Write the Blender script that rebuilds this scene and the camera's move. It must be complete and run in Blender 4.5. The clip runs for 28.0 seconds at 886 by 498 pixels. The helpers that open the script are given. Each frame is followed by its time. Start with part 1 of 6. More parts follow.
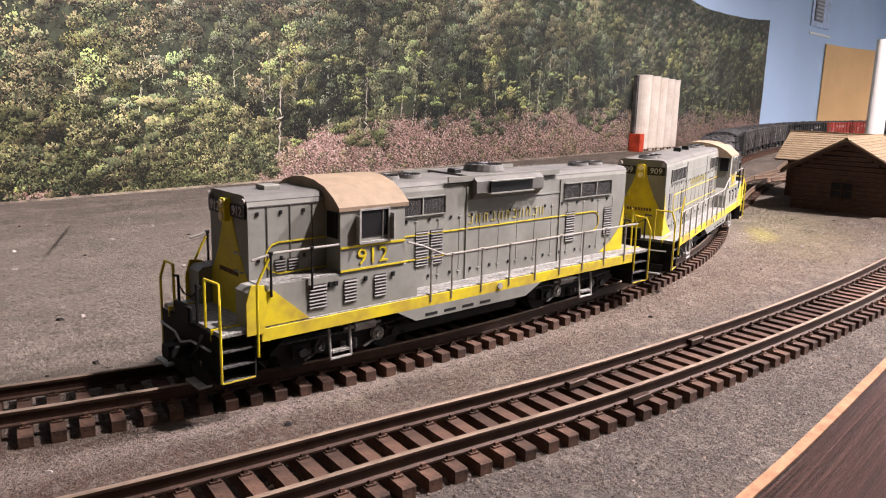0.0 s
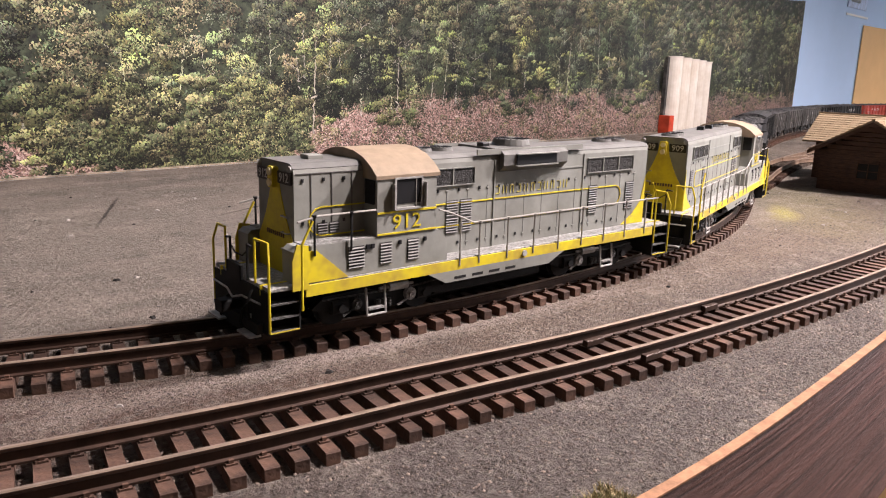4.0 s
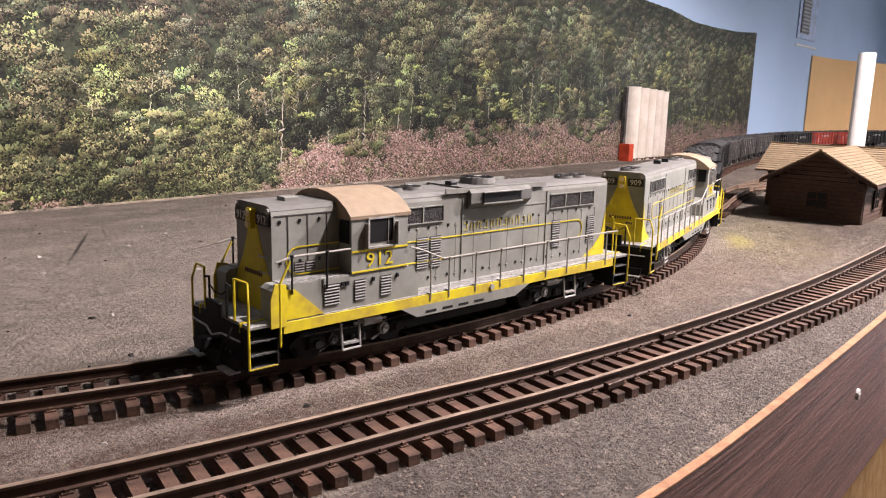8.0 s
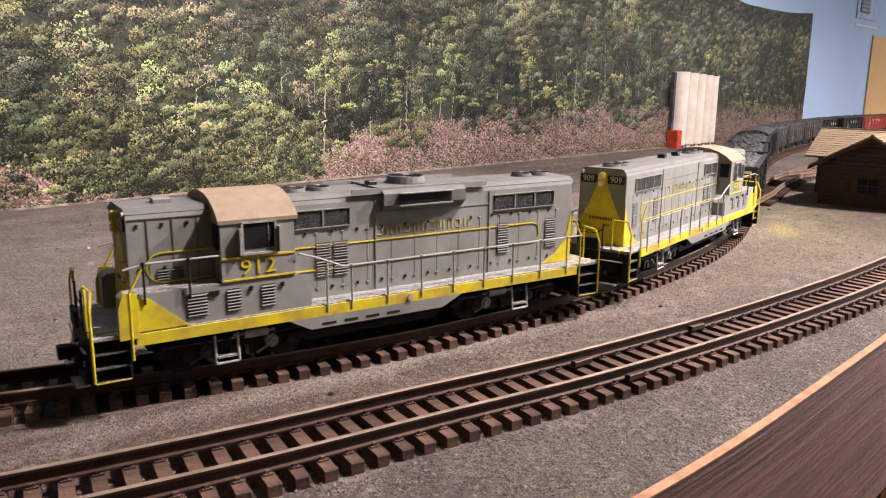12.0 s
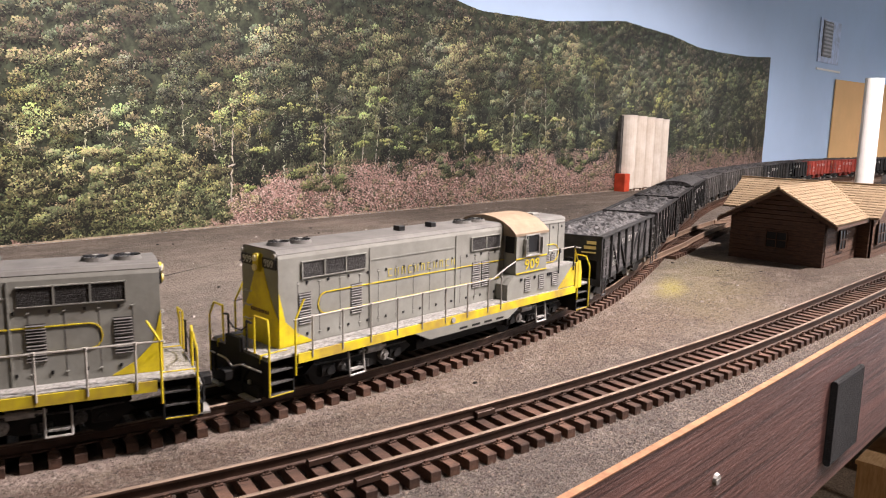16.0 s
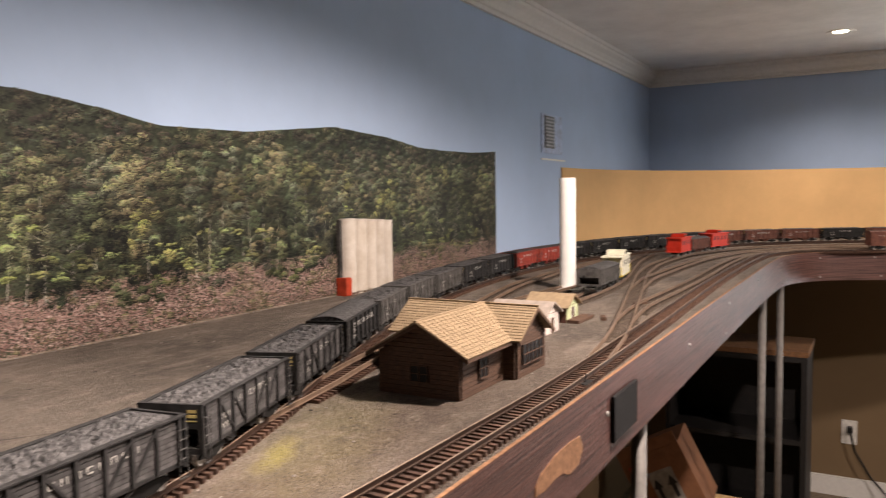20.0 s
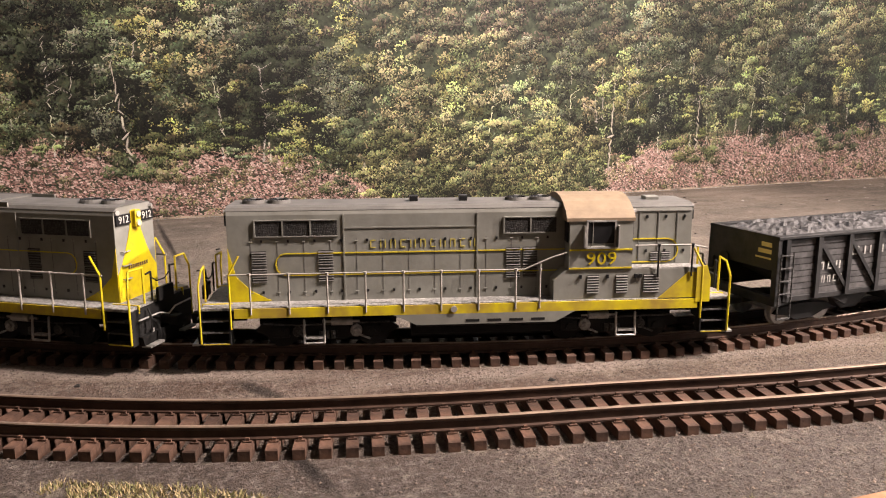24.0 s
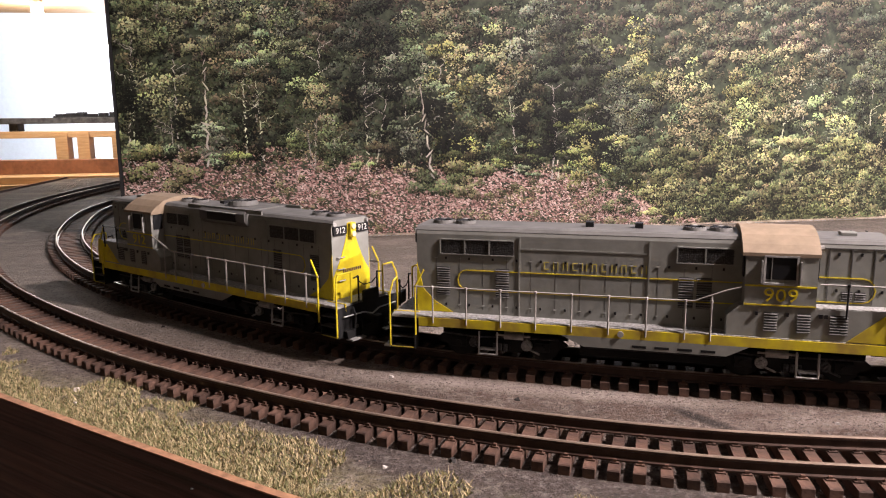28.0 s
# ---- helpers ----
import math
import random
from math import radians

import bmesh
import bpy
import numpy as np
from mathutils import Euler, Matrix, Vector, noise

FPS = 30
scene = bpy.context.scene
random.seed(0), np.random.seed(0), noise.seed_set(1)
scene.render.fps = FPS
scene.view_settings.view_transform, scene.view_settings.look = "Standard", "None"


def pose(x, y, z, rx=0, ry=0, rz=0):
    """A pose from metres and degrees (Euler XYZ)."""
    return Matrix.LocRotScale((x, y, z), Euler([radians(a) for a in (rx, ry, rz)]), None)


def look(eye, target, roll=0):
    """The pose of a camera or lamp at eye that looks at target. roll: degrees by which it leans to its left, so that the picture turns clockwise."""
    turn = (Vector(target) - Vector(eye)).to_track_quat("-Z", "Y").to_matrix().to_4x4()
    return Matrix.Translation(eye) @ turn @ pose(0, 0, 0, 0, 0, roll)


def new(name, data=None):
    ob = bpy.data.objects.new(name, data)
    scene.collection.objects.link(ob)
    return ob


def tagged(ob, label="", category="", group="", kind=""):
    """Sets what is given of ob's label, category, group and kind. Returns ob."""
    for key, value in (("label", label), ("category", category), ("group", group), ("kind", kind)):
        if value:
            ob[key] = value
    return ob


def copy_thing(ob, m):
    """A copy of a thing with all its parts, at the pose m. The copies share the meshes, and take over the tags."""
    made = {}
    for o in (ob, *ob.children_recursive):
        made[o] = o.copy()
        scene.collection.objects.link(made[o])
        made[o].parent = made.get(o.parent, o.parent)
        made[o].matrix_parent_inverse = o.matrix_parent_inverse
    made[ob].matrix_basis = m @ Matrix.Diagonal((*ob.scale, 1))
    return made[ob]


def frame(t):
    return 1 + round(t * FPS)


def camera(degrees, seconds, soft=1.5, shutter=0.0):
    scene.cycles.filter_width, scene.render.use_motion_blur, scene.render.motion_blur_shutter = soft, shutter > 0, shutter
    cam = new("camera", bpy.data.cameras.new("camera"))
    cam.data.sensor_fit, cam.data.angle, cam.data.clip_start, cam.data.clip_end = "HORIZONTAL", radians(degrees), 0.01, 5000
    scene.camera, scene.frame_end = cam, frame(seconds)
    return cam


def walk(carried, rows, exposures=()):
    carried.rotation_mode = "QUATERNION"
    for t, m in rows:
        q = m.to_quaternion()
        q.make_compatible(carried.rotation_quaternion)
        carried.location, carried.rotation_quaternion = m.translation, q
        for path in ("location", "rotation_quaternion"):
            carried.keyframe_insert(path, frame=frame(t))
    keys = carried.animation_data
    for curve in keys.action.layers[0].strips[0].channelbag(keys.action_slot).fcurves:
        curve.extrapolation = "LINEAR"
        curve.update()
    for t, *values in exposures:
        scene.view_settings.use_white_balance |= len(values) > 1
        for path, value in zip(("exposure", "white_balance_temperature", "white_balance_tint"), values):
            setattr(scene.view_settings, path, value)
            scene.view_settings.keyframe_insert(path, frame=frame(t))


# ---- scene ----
EXPOSURES = [(0, 0.3, 6200, 12), (13, 0.28, 6250, 12), (15.5, 0.25, 6400, 11), (17, 0.08, 6300, 10), (18, 0.2, 6200, 10), (19, 0.1, 6250, 10), (20, -0.1, 7100, 11), (21, -0.1, 7400, 11), (22.5, 0.1, 7800, 11), (24.5, 0.6, 6600, 12), (26, 0.65, 6400, 14), (28, 0.65, 6300, 15)]

cam = camera(60.5, 28.0, soft=1.1, shutter=0.2)
PATH = [
    (0, (0.2499, -0.7590, 0.1110), (0.9867, -0.1141, -0.0919), 1.44),
    (0.5, (0.2491, -0.7549, 0.1106), (0.9847, -0.1104, -0.0977), 1.37),
    (1, (0.2488, -0.7535, 0.1093), (0.9839, -0.1093, -0.1021), 1.39),
    (1.5, (0.2479, -0.7535, 0.1089), (0.9828, -0.1096, -0.1036), 1.44),
    (2, (0.2381, -0.7563, 0.1108), (0.9705, -0.1098, -0.1025), 1.71),
    (2.5, (0.2325, -0.7658, 0.1113), (0.9594, -0.1140, -0.1053), 1.75),
    (4.5, (0.2317, -0.7777, 0.1092), (0.9385, -0.1082, -0.1189), 1.70),
    (5, (0.2308, -0.7841, 0.1145), (0.9433, -0.1207, -0.1139), 1.70),
    (5.5, (0.2416, -0.7896, 0.1209), (0.9699, -0.1412, -0.1013), 1.71),
    (6, (0.2449, -0.7936, 0.1264), (0.9903, -0.1622, -0.0871), 1.50),
    (6.5, (0.2381, -0.7941, 0.1283), (0.9967, -0.1746, -0.0735), 1.26),
    (7, (0.2305, -0.7902, 0.1232), (0.9920, -0.1724, -0.0729), 1.43),
    (7.5, (0.2252, -0.7845, 0.1206), (0.9817, -0.1598, -0.0731), 1.50),
    (8, (0.2206, -0.7821, 0.1170), (0.9640, -0.1416, -0.0756), 1.49),
    (8.5, (0.2192, -0.7822, 0.1164), (0.9520, -0.1299, -0.0772), 1.67),
    (9, (0.2176, -0.7804, 0.1146), (0.9410, -0.1185, -0.0815), 1.83),
    (9.5, (0.2123, -0.7812, 0.1126), (0.9281, -0.1127, -0.0896), 1.98),
    (10, (0.2138, -0.7826, 0.1149), (0.9218, -0.1070, -0.0906), 1.94),
    (10.5, (0.2140, -0.7817, 0.1155), (0.9155, -0.1001, -0.0926), 1.71),
    (11, (0.2139, -0.7802, 0.1163), (0.9133, -0.0969, -0.0928), 1.35),
    (11.5, (0.2167, -0.7829, 0.1170), (0.9143, -0.0976, -0.0924), 1.02),
    (12, (0.2257, -0.7930, 0.1196), (0.9222, -0.1066, -0.0896), 0.61),
    (12.5, (0.2702, -0.8155, 0.1265), (0.9756, -0.1363, -0.0763), 0.12),
    (13, (0.3217, -0.8424, 0.1287), (1.0376, -0.1729, -0.0696), -0.06),
    (13.5, (0.3389, -0.8577, 0.1279), (1.0591, -0.1901, -0.0610), 0.03),
    (15.5, (0.3121, -0.8394, 0.1245), (1.0190, -0.1524, -0.0436), 0.93),
    (16, (0.3233, -0.8395, 0.1316), (1.0313, -0.1526, -0.0325), 1.13),
    (16.5, (0.3744, -0.8570, 0.1481), (1.1196, -0.2083, -0.0062), 1.66),
    (17, (0.4194, -0.8899, 0.1694), (1.2168, -0.3033, 0.0279), 2.13),
    (17.5, (0.4426, -0.9155, 0.1836), (1.2785, -0.3799, 0.0636), 2.20),
    (18, (0.4682, -0.9450, 0.1956), (1.3575, -0.4972, 0.1022), 1.95),
    (18.5, (0.4940, -0.9600, 0.2016), (1.4221, -0.5964, 0.1225), 0.94),
    (19, (0.5010, -0.9673, 0.2048), (1.4442, -0.6422, 0.1353), 0.07),
    (19.5, (0.4923, -0.9656, 0.2028), (1.4299, -0.6243, 0.1363), -0.38),
    (20, (0.4662, -0.9377, 0.1947), (1.3352, -0.4477, 0.1269), -0.84),
    (20.5, (0.4425, -0.8999, 0.1817), (1.2051, -0.2577, 0.1041), -0.27),
    (21, (0.4291, -0.8717, 0.1767), (1.1078, -0.1434, 0.0823), 0.31),
    (21.5, (0.4003, -0.8612, 0.1721), (1.0206, -0.0832, 0.0725), 0.19),
    (22, (0.3626, -0.8606, 0.1521), (0.8234, 0.0174, 0.0228), -1.00),
    (22.5, (0.2976, -0.8627, 0.1373), (0.6932, 0.0418, -0.0215), -1.19),
    (24.5, (0.2226, -0.8344, 0.1220), (0.5840, 0.0776, -0.0724), 0.19),
    (25, (0.2095, -0.8325, 0.1229), (0.5357, 0.0931, -0.0692), 0.07),
    (25.5, (0.1977, -0.8328, 0.1231), (0.4833, 0.1062, -0.0686), -0.04),
    (26, (0.1877, -0.8362, 0.1258), (0.4367, 0.1139, -0.0624), -0.32),
    (26.5, (0.1575, -0.8362, 0.1275), (0.3872, 0.1195, -0.0567), -0.51),
    (27, (0.1345, -0.8334, 0.1288), (0.3529, 0.1255, -0.0522), -0.60),
    (27.5, (0.1241, -0.8244, 0.1288), (0.3072, 0.1427, -0.0479), -0.74),
    (28, (0.1171, -0.8149, 0.1319), (0.2677, 0.1574, -0.0465), -0.60),
]
walk(cam, [(t, look(eye, target, roll)) for t, eye, target, roll in PATH], EXPOSURES)
# where the coupling between the two locomotives stands along x
GAP = [(0, 0.635), (9, 0.635), (9.5, 0.631), (10, 0.623), (11, 0.599), (12, 0.574), (12.5, 0.563), (13, 0.553), (13.5, 0.544), (15.5, 0.496), (16, 0.484), (17, 0.4535), (19, 0.4030), (20, 0.376), (21, 0.3475), (22, 0.3155), (22.5, 0.2985), (23.5, 0.2690), (24.5, 0.2385), (25, 0.2245), (26, 0.199), (27, 0.1745), (28, 0.152)]


# ---- world and lights ----
world = bpy.data.worlds.new("room_world")
scene.world = world
world.use_nodes = True
world.node_tree.nodes["Background"].inputs["Color"].default_value = (0.9, 0.93, 1.0, 1)
world.node_tree.nodes["Background"].inputs["Strength"].default_value = 0.05
scene.view_settings.exposure = 0.0


def spot(name, place, target, watts, size, colour, cone=172, blend=0.25):
    lamp = bpy.data.lights.new(name, "SPOT")
    lamp.energy, lamp.shadow_soft_size, lamp.color = watts, size, colour
    lamp.spot_size, lamp.spot_blend = radians(cone), blend
    ob = new(name, lamp)
    ob.matrix_world = look(place, target)
    return ob


WARM = (1.0, 0.865, 0.825)
CEIL = 0.775
# an aimed eyeball lamp over the curve, downlights over the depot and near the end wall
spot("eyeball_lamp", (0.786, -0.845, CEIL - 0.03), (0.34, -0.36, 0.02), 63, 0.022, WARM, 97, 0.55)
spot("downlight_lamp", (1.395, -1.03, CEIL - 0.02), (1.395, -1.03, -1), 102, 0.026, WARM, 160, 0.42)
spot("downlight_lamp", (3.62, -0.83, CEIL - 0.02), (3.62, -0.83, -1), 27, 0.04, WARM, 150, 1.0)
# unseen fill lamp added on the aisle side to brighten the end wall
spot("downlight_lamp", (2.68, -2.30, CEIL - 0.02), (2.68, -2.30, -1), 112, 0.04, WARM, 172, 0.4)
lamp = bpy.data.lights.new("window_daylight", "AREA")
lamp.energy, lamp.shape, lamp.size, lamp.size_y, lamp.color = 22, "RECTANGLE", 0.85, 0.8, (0.85, 0.93, 1.0)
new("window_daylight", lamp).matrix_world = look((4.11, -1.86, 0.06), (3.0, -1.86, -0.1))
# the bulb under the shelf, then one added behind to brighten the back wall
for place, watts in (((-0.50, 1.06, 0.335), 4.5), ((-0.62, 2.15, 0.33), 20)):
    lamp = bpy.data.lights.new("shelf_lamp", "POINT")
    lamp.energy, lamp.shadow_soft_size, lamp.color = watts, 0.02, (1.0, 0.95, 0.88)
    new("shelf_lamp", lamp).location = place

# ---- materials ----
MATS = {}


def mat(name, colour, rough=0.6, metal=0.0, vary=0.15, scale=60.0, bump=0.0, bump_scale=400.0, colour2=None, spec=0.3, detail=6.0, emit=0.0, random_piece=0.0):
    if name in MATS:
        return MATS[name]
    m = bpy.data.materials.new(name)
    m.use_nodes = True
    nt = m.node_tree
    n, l = nt.nodes, nt.links
    b = n["Principled BSDF"]
    b.inputs["Roughness"].default_value, b.inputs["Metallic"].default_value = rough, metal
    b.inputs["Specular IOR Level"].default_value = spec
    geo = n.new("ShaderNodeTexCoord")
    tex = n.new("ShaderNodeTexNoise")
    tex.inputs["Scale"].default_value, tex.inputs["Detail"].default_value, tex.inputs["Roughness"].default_value = scale, detail, 0.65
    l.new(geo.outputs["Object"], tex.inputs["Vector"])
    ramp = n.new("ShaderNodeMix")
    ramp.data_type = "RGBA"
    c2 = colour2 or tuple(max(0.0, c * (1 - vary * 2)) for c in colour)
    c1 = tuple(min(1.0, c * (1 + vary)) for c in colour) if not colour2 else colour
    ramp.inputs["A"].default_value, ramp.inputs["B"].default_value = (*c1, 1), (*c2, 1)
    mr = n.new("ShaderNodeMapRange")
    mr.inputs["From Min"].default_value, mr.inputs["From Max"].default_value = 0.35, 0.68
    l.new(tex.outputs["Fac"], mr.inputs["Value"])
    l.new(mr.outputs["Result"], ramp.inputs["Factor"])
    out = ramp.outputs["Result"]
    if random_piece:
        info = n.new("ShaderNodeObjectInfo")
        hsv = n.new("ShaderNodeHueSaturation")
        mm = n.new("ShaderNodeMapRange")
        mm.inputs["To Min"].default_value, mm.inputs["To Max"].default_value = 1 - random_piece, 1 + random_piece
        l.new(info.outputs["Random"], mm.inputs["Value"])
        l.new(mm.outputs["Result"], hsv.inputs["Value"])
        l.new(out, hsv.inputs["Color"])
        out = hsv.outputs["Color"]
    l.new(out, b.inputs["Base Color"])
    if bump:
        t2 = n.new("ShaderNodeTexNoise")
        t2.inputs["Scale"].default_value, t2.inputs["Detail"].default_value = bump_scale, 5
        l.new(geo.outputs["Object"], t2.inputs["Vector"])
        bp = n.new("ShaderNodeBump")
        bp.inputs["Strength"].default_value, bp.inputs["Distance"].default_value = bump, 0.0015
        l.new(t2.outputs["Fac"], bp.inputs["Height"])
        l.new(bp.outputs["Normal"], b.inputs["Normal"])
    if emit:
        b.inputs["Emission Color"].default_value = (*colour, 1)
        b.inputs["Emission Strength"].default_value = emit
    MATS[name] = m
    return m


def wood_mat(name, dark, light, stretch=(2, 60, 60), rough=0.55, bump=0.3):
    m = bpy.data.materials.new(name)
    m.use_nodes = True
    n, l = m.node_tree.nodes, m.node_tree.links
    b = n["Principled BSDF"]
    b.inputs["Roughness"].default_value = rough
    co = n.new("ShaderNodeTexCoord")
    mp = n.new("ShaderNodeMapping")
    mp.inputs["Scale"].default_value = stretch
    l.new(co.outputs["Object"], mp.inputs["Vector"])
    t = n.new("ShaderNodeTexNoise")
    t.inputs["Scale"].default_value, t.inputs["Detail"].default_value, t.inputs["Roughness"].default_value = 5.0, 8, 0.7
    l.new(mp.outputs["Vector"], t.inputs["Vector"])
    r = n.new("ShaderNodeValToRGB")
    r.color_ramp.elements[0].position, r.color_ramp.elements[1].position = 0.36, 0.66
    r.color_ramp.elements[0].color, r.color_ramp.elements[1].color = (*dark, 1), (*light, 1)
    l.new(t.outputs["Fac"], r.inputs["Fac"])
    l.new(r.outputs["Color"], b.inputs["Base Color"])
    bp = n.new("ShaderNodeBump")
    bp.inputs["Strength"].default_value, bp.inputs["Distance"].default_value = bump, 0.001
    l.new(t.outputs["Fac"], bp.inputs["Height"])
    l.new(bp.outputs["Normal"], b.inputs["Normal"])
    return m


GREY = mat("loco_grey", (0.228, 0.230, 0.206), 0.62, scale=55, colour2=(0.158, 0.156, 0.137), detail=8.0, bump=0.04)
YELLOW = mat("loco_yellow", (0.58, 0.475, 0.010), 0.5, vary=0.18, scale=120, colour2=(0.40, 0.30, 0.018))
BROWN_ROOF = mat("cab_roof_brown", (0.225, 0.168, 0.112), 0.75, vary=0.1, scale=120)
BLACK = mat("frame_black", (0.006, 0.0056, 0.0053), 0.8, vary=0.3, scale=150)
DARK = mat("number_board_black", (0.012, 0.012, 0.013), 0.4)
STEEL = mat("worn_steel", (0.34, 0.33, 0.31), 0.55, 0.3, vary=0.2, scale=200)
WALK = mat("walkway_tread", (0.235, 0.228, 0.215), 0.65, vary=0.3, scale=700, bump=0.5, bump_scale=900)
RAILING = mat("handrail_grey", (0.27, 0.255, 0.23), 0.5, vary=0.1)
GLASS_DARK = mat("dark_window", (0.010, 0.010, 0.011), 0.5, spec=0.2)
SCREEN = mat("grille_dark", (0.062, 0.060, 0.058), 0.7, vary=0.4, scale=900, bump=0.9, bump_scale=1500)
WHITE = mat("lettering_white", (0.50, 0.49, 0.46), 0.6)
LENS = mat("headlight_lens", (0.75, 0.65, 0.35), 0.2)
HOPPER_BLACK = mat("hopper_black", (0.017, 0.0165, 0.0165), 0.75, vary=0.35, scale=70, bump=0.08)
BOARD_GREY = mat("weathered_black_board", (0.078, 0.074, 0.074), 0.8, scale=160, colour2=(0.028, 0.027, 0.027), bump=0.15, random_piece=0.25)
LETTER_DIM = mat("faded_lettering", (0.42, 0.41, 0.38), 0.7, vary=0.4, scale=500)
LETTER_YELLOW = mat("worn_yellow_lettering", (0.46, 0.39, 0.07), 0.7, scale=420, colour2=(0.36, 0.31, 0.08))
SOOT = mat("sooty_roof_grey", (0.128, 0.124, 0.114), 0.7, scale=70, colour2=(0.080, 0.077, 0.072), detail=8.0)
LETTER_CREAM = mat("cream_lettering", (0.50, 0.40, 0.16), 0.7)
SILL_YELLOW = mat("grimy_sill_yellow", (0.56, 0.455, 0.010), 0.6, scale=75, colour2=(0.31, 0.215, 0.04), detail=3.0)
HOPPER_GREY = mat("hopper_grey_black", (0.070, 0.066, 0.062), 0.75, vary=0.35, scale=70)
HOPPER_RED = mat("hopper_oxide_red", (0.30, 0.045, 0.03), 0.7, vary=0.25, scale=70)
HOPPER_BROWN = mat("hopper_brown", (0.14, 0.055, 0.038), 0.75, vary=0.25, scale=70)
COAL = mat("coal", (0.062, 0.060, 0.060), 0.6, vary=0.6, scale=260, bump=1.0, bump_scale=420)
RED = mat("caboose_red", (0.55, 0.03, 0.012), 0.6, vary=0.1)
ORANGE = mat("boxcar_orange", (0.55, 0.22, 0.03), 0.6, vary=0.1)
CREAM = mat("caboose_cream", (0.62, 0.60, 0.48), 0.6, vary=0.1)
TIE = mat("tie_brown", (0.078, 0.042, 0.028), 0.8, vary=0.3, scale=120, bump=0.25, bump_scale=700, random_piece=0.35)
RAIL = mat("rail_rust", (0.048, 0.028, 0.020), 0.5, 0.35, vary=0.2, scale=150)
YARD_RAIL = mat("yard_rail_rust", (0.17, 0.115, 0.080), 0.6, 0.2, vary=0.2, scale=80)
SUNK_TIE = mat("sunk_tie_grey", (0.105, 0.080, 0.062), 0.9, vary=0.35, scale=160, bump=0.3, bump_scale=700)
RAIL_TOP = mat("rail_head_steel", (0.235, 0.175, 0.132), 0.52, 0.5, vary=0.15, scale=80)
HOUSE_WOOD = wood_mat("depot_siding_brown", (0.040, 0.020, 0.012), (0.12, 0.062, 0.036), (30, 30, 160), 0.8)
ROOF_TAN = mat("depot_roof_tan", (0.30, 0.222, 0.138), 0.85, vary=0.10, scale=120, random_piece=0.05)
FASCIA = wood_mat("fascia_stained_hardboard", (0.020, 0.0085, 0.0075), (0.150, 0.070, 0.058), (1.6, 1.6, 105), 0.5, 0.7)
FASCIA_EDGE = mat("raw_hardboard_edge", (0.27, 0.14, 0.075), 0.85, vary=0.2, scale=200)
PINE = wood_mat("pine_wood", (0.45, 0.26, 0.11), (0.62, 0.40, 0.20), (4, 40, 40), 0.6)
PLY = wood_mat("plywood", (0.42, 0.27, 0.12), (0.62, 0.44, 0.24), (6, 30, 3), 0.65)
BLUE = mat("wall_paint_blue", (0.43, 0.565, 0.77), 0.85, vary=0.03, scale=3, bump=0.1, bump_scale=120)
TAN = mat("wall_paint_tan", (0.20, 0.138, 0.078), 0.85, vary=0.03, scale=3, bump=0.1, bump_scale=120)
CEILING = mat("ceiling_white", (0.84, 0.83, 0.80), 0.9, vary=0.05, scale=6, bump=0.9, bump_scale=60)
TRIM = mat("trim_white", (0.78, 0.77, 0.74), 0.45, vary=0.03)
BOARD = mat("backdrop_board_tan", (0.68, 0.43, 0.20), 0.8, vary=0.05, scale=5)
SILO = mat("silo_concrete", (0.60, 0.55, 0.49), 0.8, scale=30, colour2=(0.47, 0.41, 0.34), detail=7.0)
POLEW = mat("pvc_white", (0.80, 0.79, 0.76), 0.35, vary=0.03)
CARPET = mat("carpet_beige", (0.23, 0.18, 0.13), 0.95, vary=0.35, scale=160, bump=1.0, bump_scale=220)
CARTON = mat("cardboard", (0.19, 0.085, 0.043), 0.85, vary=0.1, scale=30)
FOAM = mat("black_hook_pad", (0.012, 0.012, 0.013), 0.95, vary=0.4, scale=900, bump=1.0, bump_scale=1200)
METAL = mat("steel_conduit", (0.17, 0.16, 0.15), 0.6, 0.4, vary=0.1)
CABINET = mat("black_cabinet", (0.015, 0.014, 0.014), 0.5)
PLASTIC = mat("outlet_plastic", (0.75, 0.73, 0.68), 0.4)
# the blinds' emission stands in for daylight shining through them
BLIND = mat("blind_white_glow", (0.85, 0.88, 0.92), 0.5, emit=0.55)
SKYGLOW = mat("bright_daylight_outside", (0.80, 0.90, 1.0), 0.9, emit=2.2)
SHED_RED = mat("shed_brown_red", (0.13, 0.06, 0.045), 0.8)
SHED_PINK = mat("shed_pale", (0.58, 0.50, 0.46), 0.8)
SHED_GREEN = mat("shed_pale_green", (0.45, 0.50, 0.30), 0.8)
RED_BOX = mat("red_paint", (0.42, 0.05, 0.02), 0.7)
# dark tone of the unseen walls, chosen to keep bounce light low
UNSEEN_DARK = wood_mat("unseen_dark_wall", (0.045, 0.030, 0.020), (0.085, 0.058, 0.038), (30, 30, 2), 0.7)
BACKWALL = mat("pale_wall", (0.66, 0.76, 0.90), 0.85, vary=0.03)
LAMP_GLOW = mat("lamp_glow", (1.0, 0.9, 0.75), 0.5, emit=14.0)


